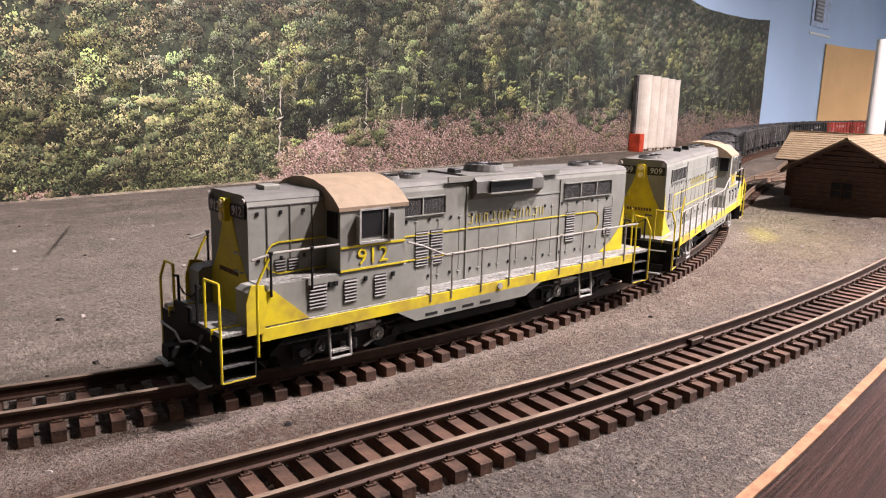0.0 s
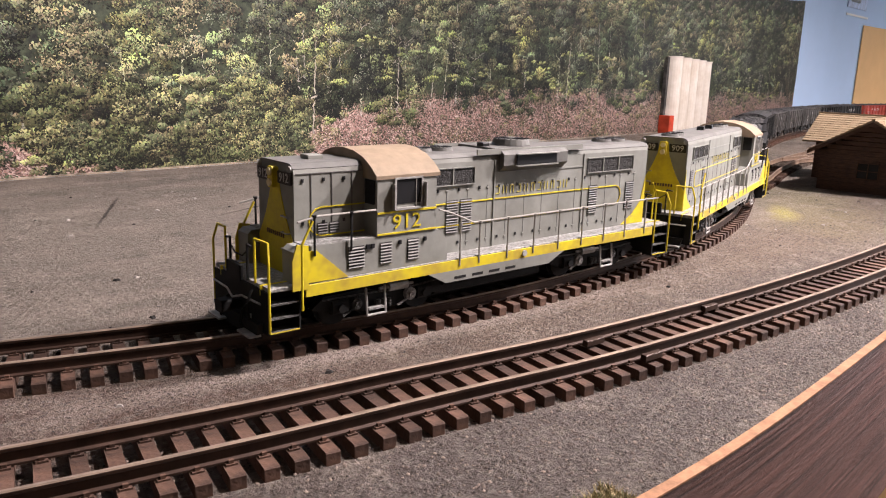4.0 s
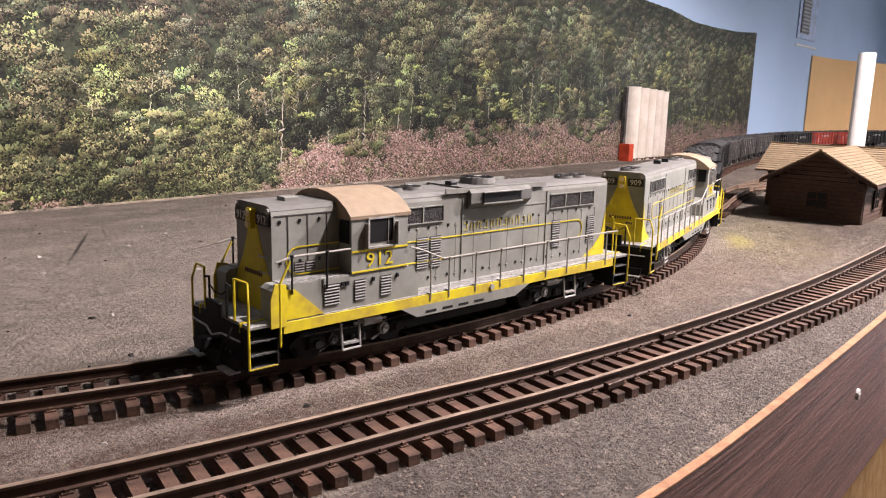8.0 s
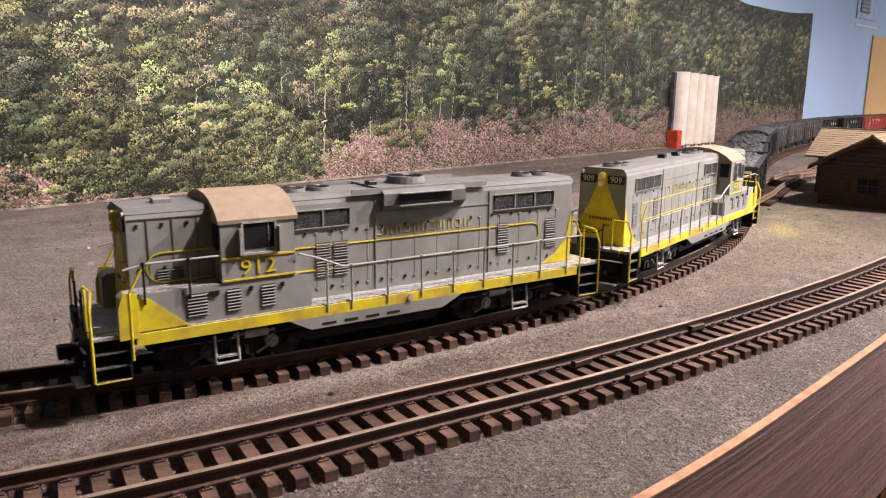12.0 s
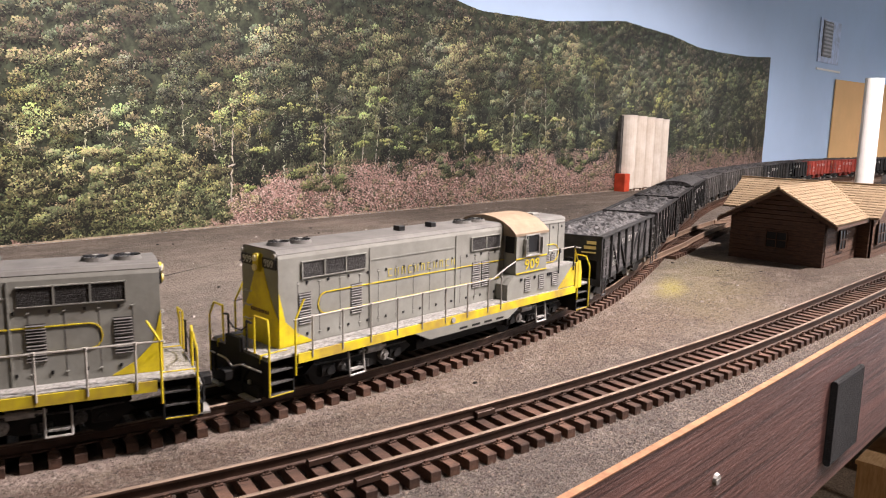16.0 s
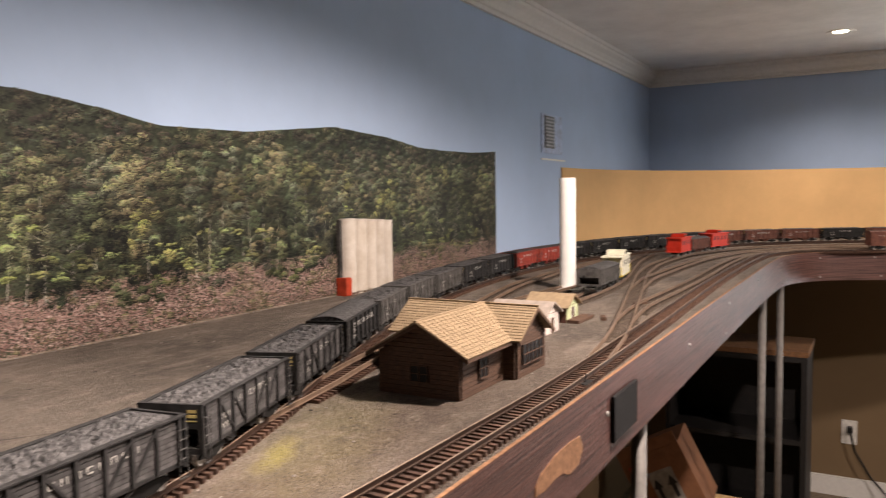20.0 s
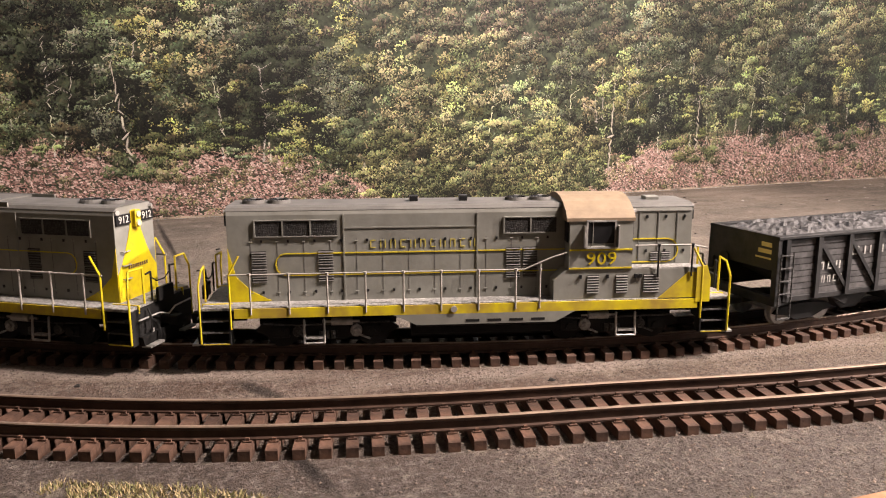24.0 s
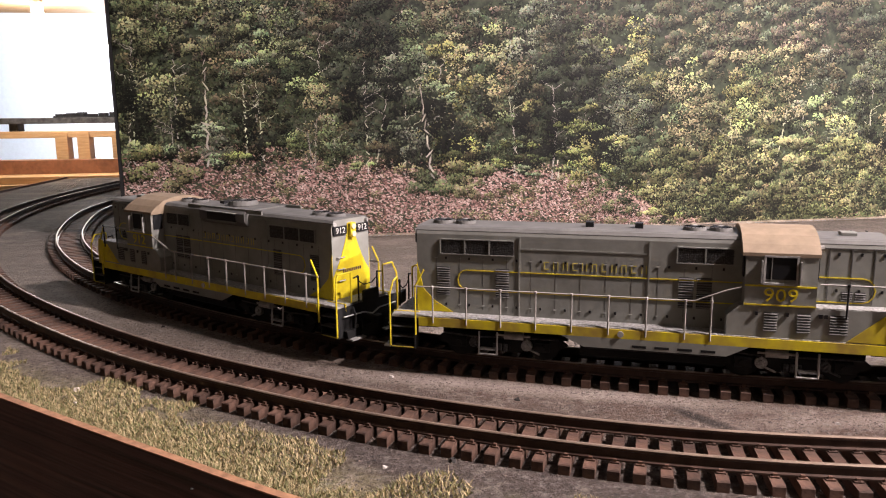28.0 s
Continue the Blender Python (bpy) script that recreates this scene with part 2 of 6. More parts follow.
# ---- mesh helpers ----
class Build:
    """Collects boxes, prisms and tubes for one mesh."""

    def __init__(self):
        self.v, self.f = [], []

    def add(self, v, f):
        k = len(self.v)
        self.v += [tuple(p) for p in v]
        self.f += [tuple(i + k for i in q) for q in f]
        return self

    def box(self, x0, x1, y0, y1, z0, z1, c=0.0):
        if c <= 0:
            v = [(x, y, z) for x in (x0, x1) for y in (y0, y1) for z in (z0, z1)]
            return self.add(v, [(0, 1, 3, 2), (4, 6, 7, 5), (0, 4, 5, 1), (2, 3, 7, 6), (0, 2, 6, 4), (1, 5, 7, 3)])
        prof = [(y0 + c, z0), (y1 - c, z0), (y1, z0 + c), (y1, z1 - c), (y1 - c, z1), (y0 + c, z1), (y0, z1 - c), (y0, z0 + c)]
        return self.prism(prof, x0, x1)

    def prism(self, prof, x0, x1):
        """A closed outline in y, z, from x0 to x1."""
        n = len(prof)
        v = [(x0, *p) for p in prof] + [(x1, *p) for p in prof]
        f = [tuple(range(n - 1, -1, -1)), tuple(range(n, 2 * n))]
        f += [(i, (i + 1) % n, n + (i + 1) % n, n + i) for i in range(n)]
        return self.add(v, f)

    def prism_y(self, prof, y0, y1):
        """A closed outline in x, z, from y0 to y1."""
        n = len(prof)
        v = [(p[0], y0, p[1]) for p in prof] + [(p[0], y1, p[1]) for p in prof]
        f = [tuple(range(n)), tuple(range(2 * n - 1, n - 1, -1))]
        f += [(n + i, n + (i + 1) % n, (i + 1) % n, i) for i in range(n)]
        return self.add(v, f)

    def prism_z(self, prof, z0, z1):
        n = len(prof)
        v = [(*p, z0) for p in prof] + [(*p, z1) for p in prof]
        f = [tuple(range(n - 1, -1, -1)), tuple(range(n, 2 * n))]
        f += [(i, (i + 1) % n, n + (i + 1) % n, n + i) for i in range(n)]
        return self.add(v, f)

    def rod(self, a, b, r, n=6, r2=None):
        a, b = Vector(a), Vector(b)
        d = (b - a).normalized()
        u = d.orthogonal().normalized()
        w = d.cross(u)
        ring = [(math.cos(2 * math.pi * k / n), math.sin(2 * math.pi * k / n)) for k in range(n)]
        q = r if r2 is None else r2
        v = [a + r * (c * u + s * w) for c, s in ring] + [b + q * (c * u + s * w) for c, s in ring]
        f = [tuple(range(n - 1, -1, -1)), tuple(range(n, 2 * n))]
        f += [(i, (i + 1) % n, n + (i + 1) % n, n + i) for i in range(n)]
        return self.add(v, f)

    def path(self, pts, r, n=6):
        for a, b in zip(pts, pts[1:]):
            self.rod(a, b, r, n)
        return self

    def mesh(self, name):
        me = bpy.data.meshes.new(name)
        me.from_pydata(self.v, [], self.f)
        bm = bmesh.new()
        bm.from_mesh(me)
        bmesh.ops.recalc_face_normals(bm, faces=bm.faces)
        bm.to_mesh(me)
        bm.free()
        return me


def part(name, b, material, parent=None, label="", smooth=False, at=None):
    me = b.mesh(name) if isinstance(b, Build) else b
    if not me.materials:
        me.materials.append(material)
    if smooth:
        me.shade_smooth()
    ob = new(name, me)
    if parent is not None:
        ob.parent = parent
    if at is not None:
        ob.matrix_basis = at
    if label:
        ob["label"] = label
    return ob


def thing(name, label, category, group="", kind=""):
    ob = new(name)
    ob.empty_display_size = 0.02
    return tagged(ob, label, category, group, kind)


def single(name, b, material, label, category, kind="", group="", smooth=False):
    return tagged(part(name, b, material, smooth=smooth), label, category, group, kind)


def structure(name, b, material, label, category="wall"):
    return single(name, b, material, label, category, "structure")


def letters(text, size, parent, material, m, name="lettering", label="", depth=0.00012, squash=1.0):
    cu = bpy.data.curves.new("text", "FONT")
    cu.body, cu.size, cu.align_x, cu.align_y, cu.extrude, cu.resolution_u = text, size, "CENTER", "CENTER", depth, 2
    tmp = bpy.data.objects.new("text", cu)
    scene.collection.objects.link(tmp)
    me = bpy.data.meshes.new_from_object(tmp.evaluated_get(bpy.context.evaluated_depsgraph_get()))
    bpy.data.objects.remove(tmp)
    me.transform(Matrix.Diagonal((squash, 1, 1, 1)))
    me.materials.clear()
    return part(name, me, material, parent, label, at=m)


def smooth_path(pts, step=0.004):
    """A soft curve through plan points, in even steps."""
    p = [Vector((x, y, 0)) for x, y in pts]
    p = [2 * p[0] - p[1]] + p + [2 * p[-1] - p[-2]]
    fine = []
    for a, b, c, d in zip(p, p[1:], p[2:], p[3:]):
        for k in range(24):
            t = k / 24
            fine.append(0.5 * ((2 * b) + (c - a) * t + (2 * a - 5 * b + 4 * c - d) * t * t + (3 * b - a - 3 * c + d) * t ** 3))
    fine.append(p[-2])
    run = [0.0]
    for a, b in zip(fine, fine[1:]):
        run.append(run[-1] + (b - a).length)
    xs, ys = [v.x for v in fine], [v.y for v in fine]
    s = np.arange(0, run[-1], step)
    return np.stack([np.interp(s, run, xs), np.interp(s, run, ys)], 1), s

# ---- room ----
FLOOR = -1.14
EAST = 4.165
structure("floor", Build().box(-3.0, EAST + 0.1, -4.0, 2.6, FLOOR - 0.05, FLOOR), CARPET, "beige speckled carpet on the room floor", "floor")
structure("ceiling", Build().box(-3.0, EAST + 0.1, -4.0, 2.6, CEIL, CEIL + 0.05), CEILING, "white textured ceiling", "ceiling")
structure("wall_north", Build().box(-0.085, EAST, 0.0, 0.06, -0.1, CEIL), BLUE, "blue painted wall behind the layout")
structure("wall_north_lower", Build().box(-0.085, EAST, 0.0, 0.06, FLOOR, -0.1), TAN, "tan painted wall below the layout")
W0, W1, WB, WT = -2.35, -1.43, -0.40, 0.50
structure("wall_east", Build().box(EAST, EAST + 0.1, W1, 0.06, -0.1, CEIL).box(EAST, EAST + 0.1, -4.0, W0, -0.1, CEIL).box(EAST, EAST + 0.1, W0, W1, WT, CEIL), BLUE, "blue painted end wall with a window")
structure("wall_east_lower", Build().box(EAST, EAST + 0.1, W1, 0.06, FLOOR, -0.1).box(EAST, EAST + 0.1, -4.0, W0, FLOOR, -0.1).box(EAST, EAST + 0.1, W0, W1, FLOOR, WB), TAN, "tan painted wall below the layout")
# south and west walls are never in view; added dark to absorb bounce
structure("wall_south", Build().box(-3.0, EAST + 0.1, -4.1, -4.0, FLOOR, CEIL), UNSEEN_DARK, "unseen dark wall added to close the room and cut bounce light")
structure("wall_west", Build().box(-3.1, -3.0, -4.1, 2.7, FLOOR, CEIL), UNSEEN_DARK, "unseen dark wall added to close the room and cut bounce light")
structure("wall_bay", Build().box(EAST, EAST + 0.1, 0.06, 2.7, FLOOR, CEIL), BACKWALL, "pale blue wall of the back bay")
structure("wall_back", Build().box(-3.0, EAST, 2.6, 2.7, FLOOR, CEIL), BACKWALL, "pale blue wall of the bright back bay")


def crown(name, a, b, inward):
    """A stepped cornice from a to b; inward points from the wall into the room."""
    a, b, i = Vector((*a, 0)), Vector((*b, 0)), Vector((*inward, 0))
    prof = [(0.0, CEIL - 0.074), (0.010, CEIL - 0.074), (0.011, CEIL - 0.064), (0.017, CEIL - 0.060), (0.018, CEIL - 0.050), (0.026, CEIL - 0.036), (0.038, CEIL - 0.024), (0.039, CEIL - 0.014), (0.045, CEIL - 0.012), (0.046, CEIL - 0.001), (0.0, CEIL - 0.001)]
    v = [a + i * d + Vector((0, 0, z)) for d, z in prof] + [b + i * d + Vector((0, 0, z)) for d, z in prof]
    n = len(prof)
    bld = Build().add(v, [tuple(range(n)), tuple(range(2 * n - 1, n - 1, -1))] + [(k, n + k, n + (k + 1) % n, (k + 1) % n) for k in range(n)])
    return structure(name, bld, TRIM, "white moulded crown trim under the ceiling", "trim")


crown("trim_north", (-0.085, -0.002), (EAST - 0.002, -0.002), (0, -1))
crown("trim_east", (EAST - 0.002, -0.006), (EAST - 0.002, -4.0), (-1, 0))
structure("baseboard", Build().box(EAST - 0.016, EAST - 0.002, -3.9, -0.02, FLOOR, FLOOR + 0.085, 0.004), TRIM, "white painted baseboard", "baseboard")

win = thing("window_1", "bright window with white horizontal blinds, daylight behind", "window", kind="structure")
part("window_frame", Build().box(EAST + 0.03, EAST + 0.07, W0, W0 + 0.04, WB, WT).box(EAST + 0.03, EAST + 0.07, W1 - 0.04, W1, WB, WT).box(EAST + 0.03, EAST + 0.07, W0, W1, WT - 0.04, WT).box(EAST + 0.03, EAST + 0.07, W0, W1, WB, WB + 0.04), TRIM, win)
part("pane", Build().box(EAST + 0.085, EAST + 0.09, W0, W1, WB, WT), SKYGLOW, win, "daylight glowing through the pane")
# head rail, slats and cords all carry the blinds' own glow
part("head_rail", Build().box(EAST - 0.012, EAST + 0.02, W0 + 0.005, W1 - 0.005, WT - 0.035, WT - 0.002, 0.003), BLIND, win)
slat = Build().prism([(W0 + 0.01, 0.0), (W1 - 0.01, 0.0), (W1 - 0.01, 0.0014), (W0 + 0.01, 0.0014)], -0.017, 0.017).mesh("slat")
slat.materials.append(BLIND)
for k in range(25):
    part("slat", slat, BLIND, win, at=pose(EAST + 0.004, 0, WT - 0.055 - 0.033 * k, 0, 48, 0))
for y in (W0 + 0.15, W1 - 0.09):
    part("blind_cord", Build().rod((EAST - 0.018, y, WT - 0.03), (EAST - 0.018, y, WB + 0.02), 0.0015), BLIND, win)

# the fixture at (2.68, -2.30) is added to go with the unseen fill lamp
for x, y in ((3.62, -0.83), (2.68, -2.30), (1.395, -1.03)):
    dl = thing("downlight", "round recessed ceiling downlight, switched on", "ceiling light", "recessed downlights")
    ring = [(math.cos(2 * math.pi * k / 24), math.sin(2 * math.pi * k / 24)) for k in range(24)]
    v = [(x + r * c, y + r * s, z) for r, z in ((0.048, CEIL - 0.001), (0.048, CEIL - 0.005), (0.034, CEIL - 0.003), (0.028, CEIL - 0.0015)) for c, s in ring]
    part("trim_ring", Build().add(v, [(24 * j + k, 24 * j + (k + 1) % 24, 24 * j + 24 + (k + 1) % 24, 24 * j + 24 + k) for j in range(3) for k in range(24)]), TRIM, dl)
    part("bulb", Build().rod((x, y, CEIL - 0.003), (x, y, CEIL - 0.001), 0.024, 20), LAMP_GLOW, dl)
for x, y, lit in ((2.925, -0.965, False), (0.786, -0.845, True)):
    eye = thing("eyeball_light", "aimed chrome eyeball spot on the ceiling, switched on" if lit else "small chrome eyeball spot on the ceiling", "ceiling light", "eyeball spots")
    part("ring", Build().rod((x, y, CEIL - 0.008), (x, y, CEIL - 0.001), 0.034, 24, 0.038), METAL, eye, smooth=False)
    if not lit:
        part("ball", Build().rod((x, y, CEIL - 0.036), (x, y, CEIL - 0.020), 0.017, 20, 0.027).rod((x, y, CEIL - 0.020), (x, y, CEIL - 0.008), 0.027, 20, 0.030), METAL, eye)
        part("bulb", Build().rod((x, y, CEIL - 0.0368), (x, y, CEIL - 0.036), 0.014, 16), DARK, eye)

sw = thing("intercom_panel", "flush grey wall panel with a white plate beside it", "wall panel")
part("plate", Build().box(2.785, 2.968, -0.004, -0.001, 0.335, 0.463, 0.001), mat("panel_pale_blue", (0.47, 0.57, 0.77), 0.7), sw)
gr = part("grille", Build().box(2.808, 2.888, -0.007, -0.004, 0.352, 0.457, 0.001), mat("panel_grey", (0.20, 0.21, 0.23), 0.6), sw)
for k in range(9):
    part("grille_slat", Build().box(2.812, 2.884, -0.009, -0.007, 0.358 + 0.011 * k, 0.363 + 0.011 * k), mat("panel_slat", (0.42, 0.44, 0.48), 0.6), gr)
part("cable_strip", Build().box(2.785, 3.0, -0.003, -0.001, 0.312, 0.318), TRIM, sw)

# ---- layout top, fascia, supports ----
EDGE, _ = smooth_path([(-0.42, 0.9), (-0.44, 0.55), (-0.41, 0.25), (-0.33, -0.02), (-0.22, -0.24), (-0.13, -0.36), (-0.039, -0.444), (0.05, -0.523), (0.115, -0.578), (0.2, -0.632), (0.3, -0.672), (0.42, -0.692), (0.6, -0.697), (0.9, -0.698), (1.4, -0.697), (2.2, -0.695), (2.8, -0.700), (3.02, -0.725), (3.16, -0.81), (3.24, -0.95), (3.31, -1.15), (3.45, -1.42), (3.6, -1.7), (3.72, -2.2), (3.76, -3.0)], 0.02)


def ground_mat():
    m = bpy.data.materials.new("yard_ground_dirt")
    m.use_nodes = True
    n, l = m.node_tree.nodes, m.node_tree.links
    b = n["Principled BSDF"]
    b.inputs["Roughness"].default_value = 0.92
    b.inputs["Specular IOR Level"].default_value = 0.25
    co = n.new("ShaderNodeTexCoord")

    def noise_tex(scale, detail=6, rough=0.6, stretch=None):
        t = n.new("ShaderNodeTexNoise")
        t.inputs["Scale"].default_value, t.inputs["Detail"].default_value, t.inputs["Roughness"].default_value = scale, detail, rough
        if stretch:
            mp = n.new("ShaderNodeMapping")
            mp.inputs["Scale"].default_value = stretch
            mp.inputs["Rotation"].default_value = (0, 0, radians(20))
            l.new(co.outputs["Object"], mp.inputs["Vector"])
            l.new(mp.outputs["Vector"], t.inputs["Vector"])
        else:
            l.new(co.outputs["Object"], t.inputs["Vector"])
        return t.outputs["Fac"]

    def ramp(fac, lo, hi):
        r = n.new("ShaderNodeMapRange")
        r.inputs["From Min"].default_value, r.inputs["From Max"].default_value = lo, hi
        l.new(fac, r.inputs["Value"])
        return r.outputs["Result"]

    def mixc(fac, a, bb):
        x = n.new("ShaderNodeMix")
        x.data_type = "RGBA"
        for sock, val in (("A", a), ("B", bb)):
            if isinstance(val, tuple):
                x.inputs[sock].default_value = (*val, 1)
            else:
                l.new(val, x.inputs[sock])
        if isinstance(fac, float):
            x.inputs["Factor"].default_value = fac
        else:
            l.new(fac, x.inputs["Factor"])
        return x.outputs["Result"]

    def math_(op, a, bb):
        x = n.new("ShaderNodeMath")
        x.operation = op
        for k, val in enumerate((a, bb)):
            if isinstance(val, float):
                x.inputs[k].default_value = val
            else:
                l.new(val, x.inputs[k])
        return x.outputs["Value"]

    def blob(cx, cy, rx, ry, soft=0.35, turn=0.0):
        """1 inside an uneven patch, 0 outside."""
        mp = n.new("ShaderNodeMapping")
        mp.vector_type = "TEXTURE"
        mp.inputs["Location"].default_value = (cx, cy, 0)
        mp.inputs["Scale"].default_value = (rx, ry, 10)
        mp.inputs["Rotation"].default_value = (0, 0, radians(turn))
        l.new(co.outputs["Object"], mp.inputs["Vector"])
        ln = n.new("ShaderNodeVectorMath")
        ln.operation = "LENGTH"
        l.new(mp.outputs["Vector"], ln.inputs[0])
        d = math_("ADD", ln.outputs["Value"], math_("MULTIPLY", math_("SUBTRACT", noise_tex(28, 7, 0.7), 0.5), 1.5))
        return ramp(d, 1.0 + soft, 1.0 - soft)

    base = mixc(ramp(noise_tex(5, 8), 0.36, 0.66), (0.205, 0.168, 0.136), (0.105, 0.088, 0.074))
    base = mixc(ramp(noise_tex(11, 6, 0.7, (0.5, 2.2, 1)), 0.5, 0.72), base, (0.310, 0.262, 0.215))
    base = mixc(math_("MULTIPLY", blob(0.65, -0.59, 0.55, 0.05, 0.6, 0), 0.7), base, (0.165, 0.116, 0.082))
    base = mixc(math_("MULTIPLY", blob(0.22, -0.50, 0.26, 0.060, 0.5, -24), 0.9), base, (0.092, 0.054, 0.039))
    base = mixc(math_("MULTIPLY", blob(0.52, -0.655, 0.30, 0.055, 0.5, -4), 0.8), base, (0.120, 0.102, 0.093))
    base = mixc(math_("MULTIPLY", blob(0.12, -0.535, 0.28, 0.06, 0.5, -33), 0.85), base, (0.066, 0.050, 0.044))
    base = mixc(math_("MULTIPLY", blob(0.95, -0.55, 0.13, 0.045, 0.5, 25), 0.5), base, (0.215, 0.185, 0.085))
    base = mixc(math_("MULTIPLY", blob(0.90, -0.545, 0.030, 0.010, 0.6, 25), 0.55), base, (0.42, 0.37, 0.07))
    base = mixc(math_("MULTIPLY", blob(0.18, -0.625, 0.15, 0.022, 0.5, -25), 0.9), base, (0.26, 0.21, 0.10))
    base = mixc(math_("MULTIPLY", blob(0.02, -0.487, 0.16, 0.024, 0.5, -42), 0.9), base, (0.25, 0.21, 0.10))
    base = mixc(math_("MULTIPLY", ramp(noise_tex(60, 4), 0.55, 0.7), blob(0.14, -0.60, 0.26, 0.03, 0.5, -33)), base, (0.15, 0.165, 0.045))
    base = mixc(math_("MULTIPLY", blob(0.21, -0.478, 0.09, 0.007, 0.6, -24), 0.75), base, (0.33, 0.27, 0.235))
    base = mixc(math_("MULTIPLY", blob(0.43, -0.556, 0.14, 0.007, 0.6, -9), 0.65), base, (0.33, 0.27, 0.235))
    base = mixc(math_("MULTIPLY", blob(0.40, -0.27, 0.46, 0.20, 0.7, -10), 0.45), base, (0.315, 0.270, 0.222))
    base = mixc(math_("MULTIPLY", ramp(noise_tex(38, 8, 0.8), 0.52, 0.66), 0.6), base, (0.360, 0.305, 0.252))
    base = mixc(math_("MULTIPLY", ramp(noise_tex(24, 8, 0.8), 0.53, 0.68), 0.6), base, (0.062, 0.050, 0.041))
    base = mixc(math_("MULTIPLY", ramp(noise_tex(90, 6, 0.75, (1, 3, 1)), 0.55, 0.68), 0.5), base, (0.33, 0.295, 0.26))
    base = mixc(math_("MULTIPLY", ramp(noise_tex(260, 5, 0.7), 0.5, 0.70), 0.5), base, (0.300, 0.262, 0.228))
    base = mixc(math_("MULTIPLY", ramp(noise_tex(420, 4, 0.7), 0.52, 0.66), 0.65), base, (0.030, 0.026, 0.024))
    # cracks in the plaster
    for cx, cy, ln, wd, turn in ((0.256, -0.13, 0.10, 0.0022, 92), (0.274, -0.526, 0.016, 0.0035, -60), (0.277, -0.600, 0.022, 0.0028, -78), (0.60, -0.24, 0.07, 0.0016, 20), (0.80, -0.30, 0.06, 0.0014, -35), (0.47, -0.20, 0.05, 0.0014, 60)):
        base = mixc(math_("MULTIPLY", blob(cx, cy, ln, wd, 0.5, turn), 0.85), base, (0.018, 0.014, 0.012))
    l.new(base, b.inputs["Base Color"])
    bp = n.new("ShaderNodeBump")
    bp.inputs["Strength"].default_value, bp.inputs["Distance"].default_value = 1.0, 0.0030
    l.new(math_("ADD", noise_tex(520, 6, 0.7), math_("MULTIPLY", noise_tex(70, 8, 0.75), 3.2)), bp.inputs["Height"])
    l.new(bp.outputs["Normal"], b.inputs["Normal"])
    return m


top = [(float(x), float(y)) for x, y in EDGE] + [(EAST - 0.003, -3.0), (EAST - 0.003, -0.003), (-0.02, -0.003), (-0.088, -0.003), (-0.088, 0.9)]
structure("ground", Build().prism_z(top, -0.02, 0.0), ground_mat(), "brown and grey scenic dirt on the layout top", "ground")


def ribbon(path, z0, z1, t0, t1):
    """An upright strip along a plan path, from offset t0 to t1 on its right side."""
    p = np.asarray(path)
    d = np.gradient(p, axis=0)
    d /= np.linalg.norm(d, axis=1)[:, None]
    nrm = np.stack([d[:, 1], -d[:, 0]], 1)
    v, f = [], []
    for q, m in zip(p, nrm):
        a, b = q + m * t0, q + m * t1
        v += [(*a, z0), (*b, z0), (*b, z1), (*a, z1)]
    for k in range(len(p) - 1):
        i = 4 * k
        f += [(i + j, i + (j + 1) % 4, i + 4 + (j + 1) % 4, i + 4 + j) for j in range(4)]
    f += [(3, 2, 1, 0), tuple(4 * (len(p) - 1) + j for j in range(4))]
    return Build().add(v, f)


fascia = thing("fascia", "dark brown stained hardboard fascia along the layout edge", "fascia", kind="structure")
part("panel", ribbon(EDGE, -0.088, 0.003, 0.001, 0.0040), FASCIA, fascia)
part("raw_edge", ribbon(EDGE, 0.003, 0.0036, 0.0008, 0.0042), FASCIA_EDGE, fascia, "pale chipped top edge of the hardboard")


def on_edge(x):
    k = int(np.argmin(np.abs(EDGE[:, 0] - x) + np.where(EDGE[:, 1] > 0, 9, 0)))
    d = EDGE[min(k + 1, len(EDGE) - 1)] - EDGE[k - 1]
    d = d / np.linalg.norm(d)
    return EDGE[k], math.degrees(math.atan2(d[1], d[0]))


screw = Build().rod((0, 0, 0), (0, -0.0014, 0), 0.0032, 10, 0.0026).box(-0.0022, 0.0022, -0.0017, -0.0013, -0.0004, 0.0004).mesh("screw")
screw.materials.append(STEEL)
for x, z in ((0.09, -0.02), (0.66, -0.029), (0.946, -0.032), (1.228, -0.034), (1.642, -0.036), (2.03, -0.021), (1.995, -0.074), (2.45, -0.018), (2.46, -0.072), (2.9, -0.015), (2.92, -0.075), (3.14, -0.015), (3.15, -0.075), (3.24, -0.015), (3.25, -0.075), (3.33, -0.015), (3.34, -0.075), (3.45, -0.015), (3.46, -0.075), (3.58, -0.015), (3.59, -0.075)):
    (ex, ey), a = on_edge(x)
    n = Vector((math.sin(radians(a)), -math.cos(radians(a)), 0))
    part("screw", screw, STEEL, fascia, at=Matrix.Translation(Vector((ex, ey, z)) + n * 0.0040) @ pose(0, 0, 0, 0, 0, a))
for x, n in ((0.83, 1), (1.285, 2)):
    single("hook_pad", Build().box(x - 0.026 * (1 + 0.7 * (n - 1)), x + 0.026 * (1 + 0.7 * (n - 1)), -0.7065, -0.7022, -0.068 if n == 2 else -0.072, -0.018, 0.0012), FOAM, "square black fuzzy pad stuck on the fascia", "pad", group="fascia pads")
chipped = [(1.031, -0.052), (1.032, -0.044), (1.044, -0.037), (1.079, -0.031), (1.112, -0.030), (1.142, -0.032), (1.150, -0.047), (1.138, -0.058), (1.112, -0.060), (1.096, -0.053), (1.076, -0.052), (1.052, -0.054)]
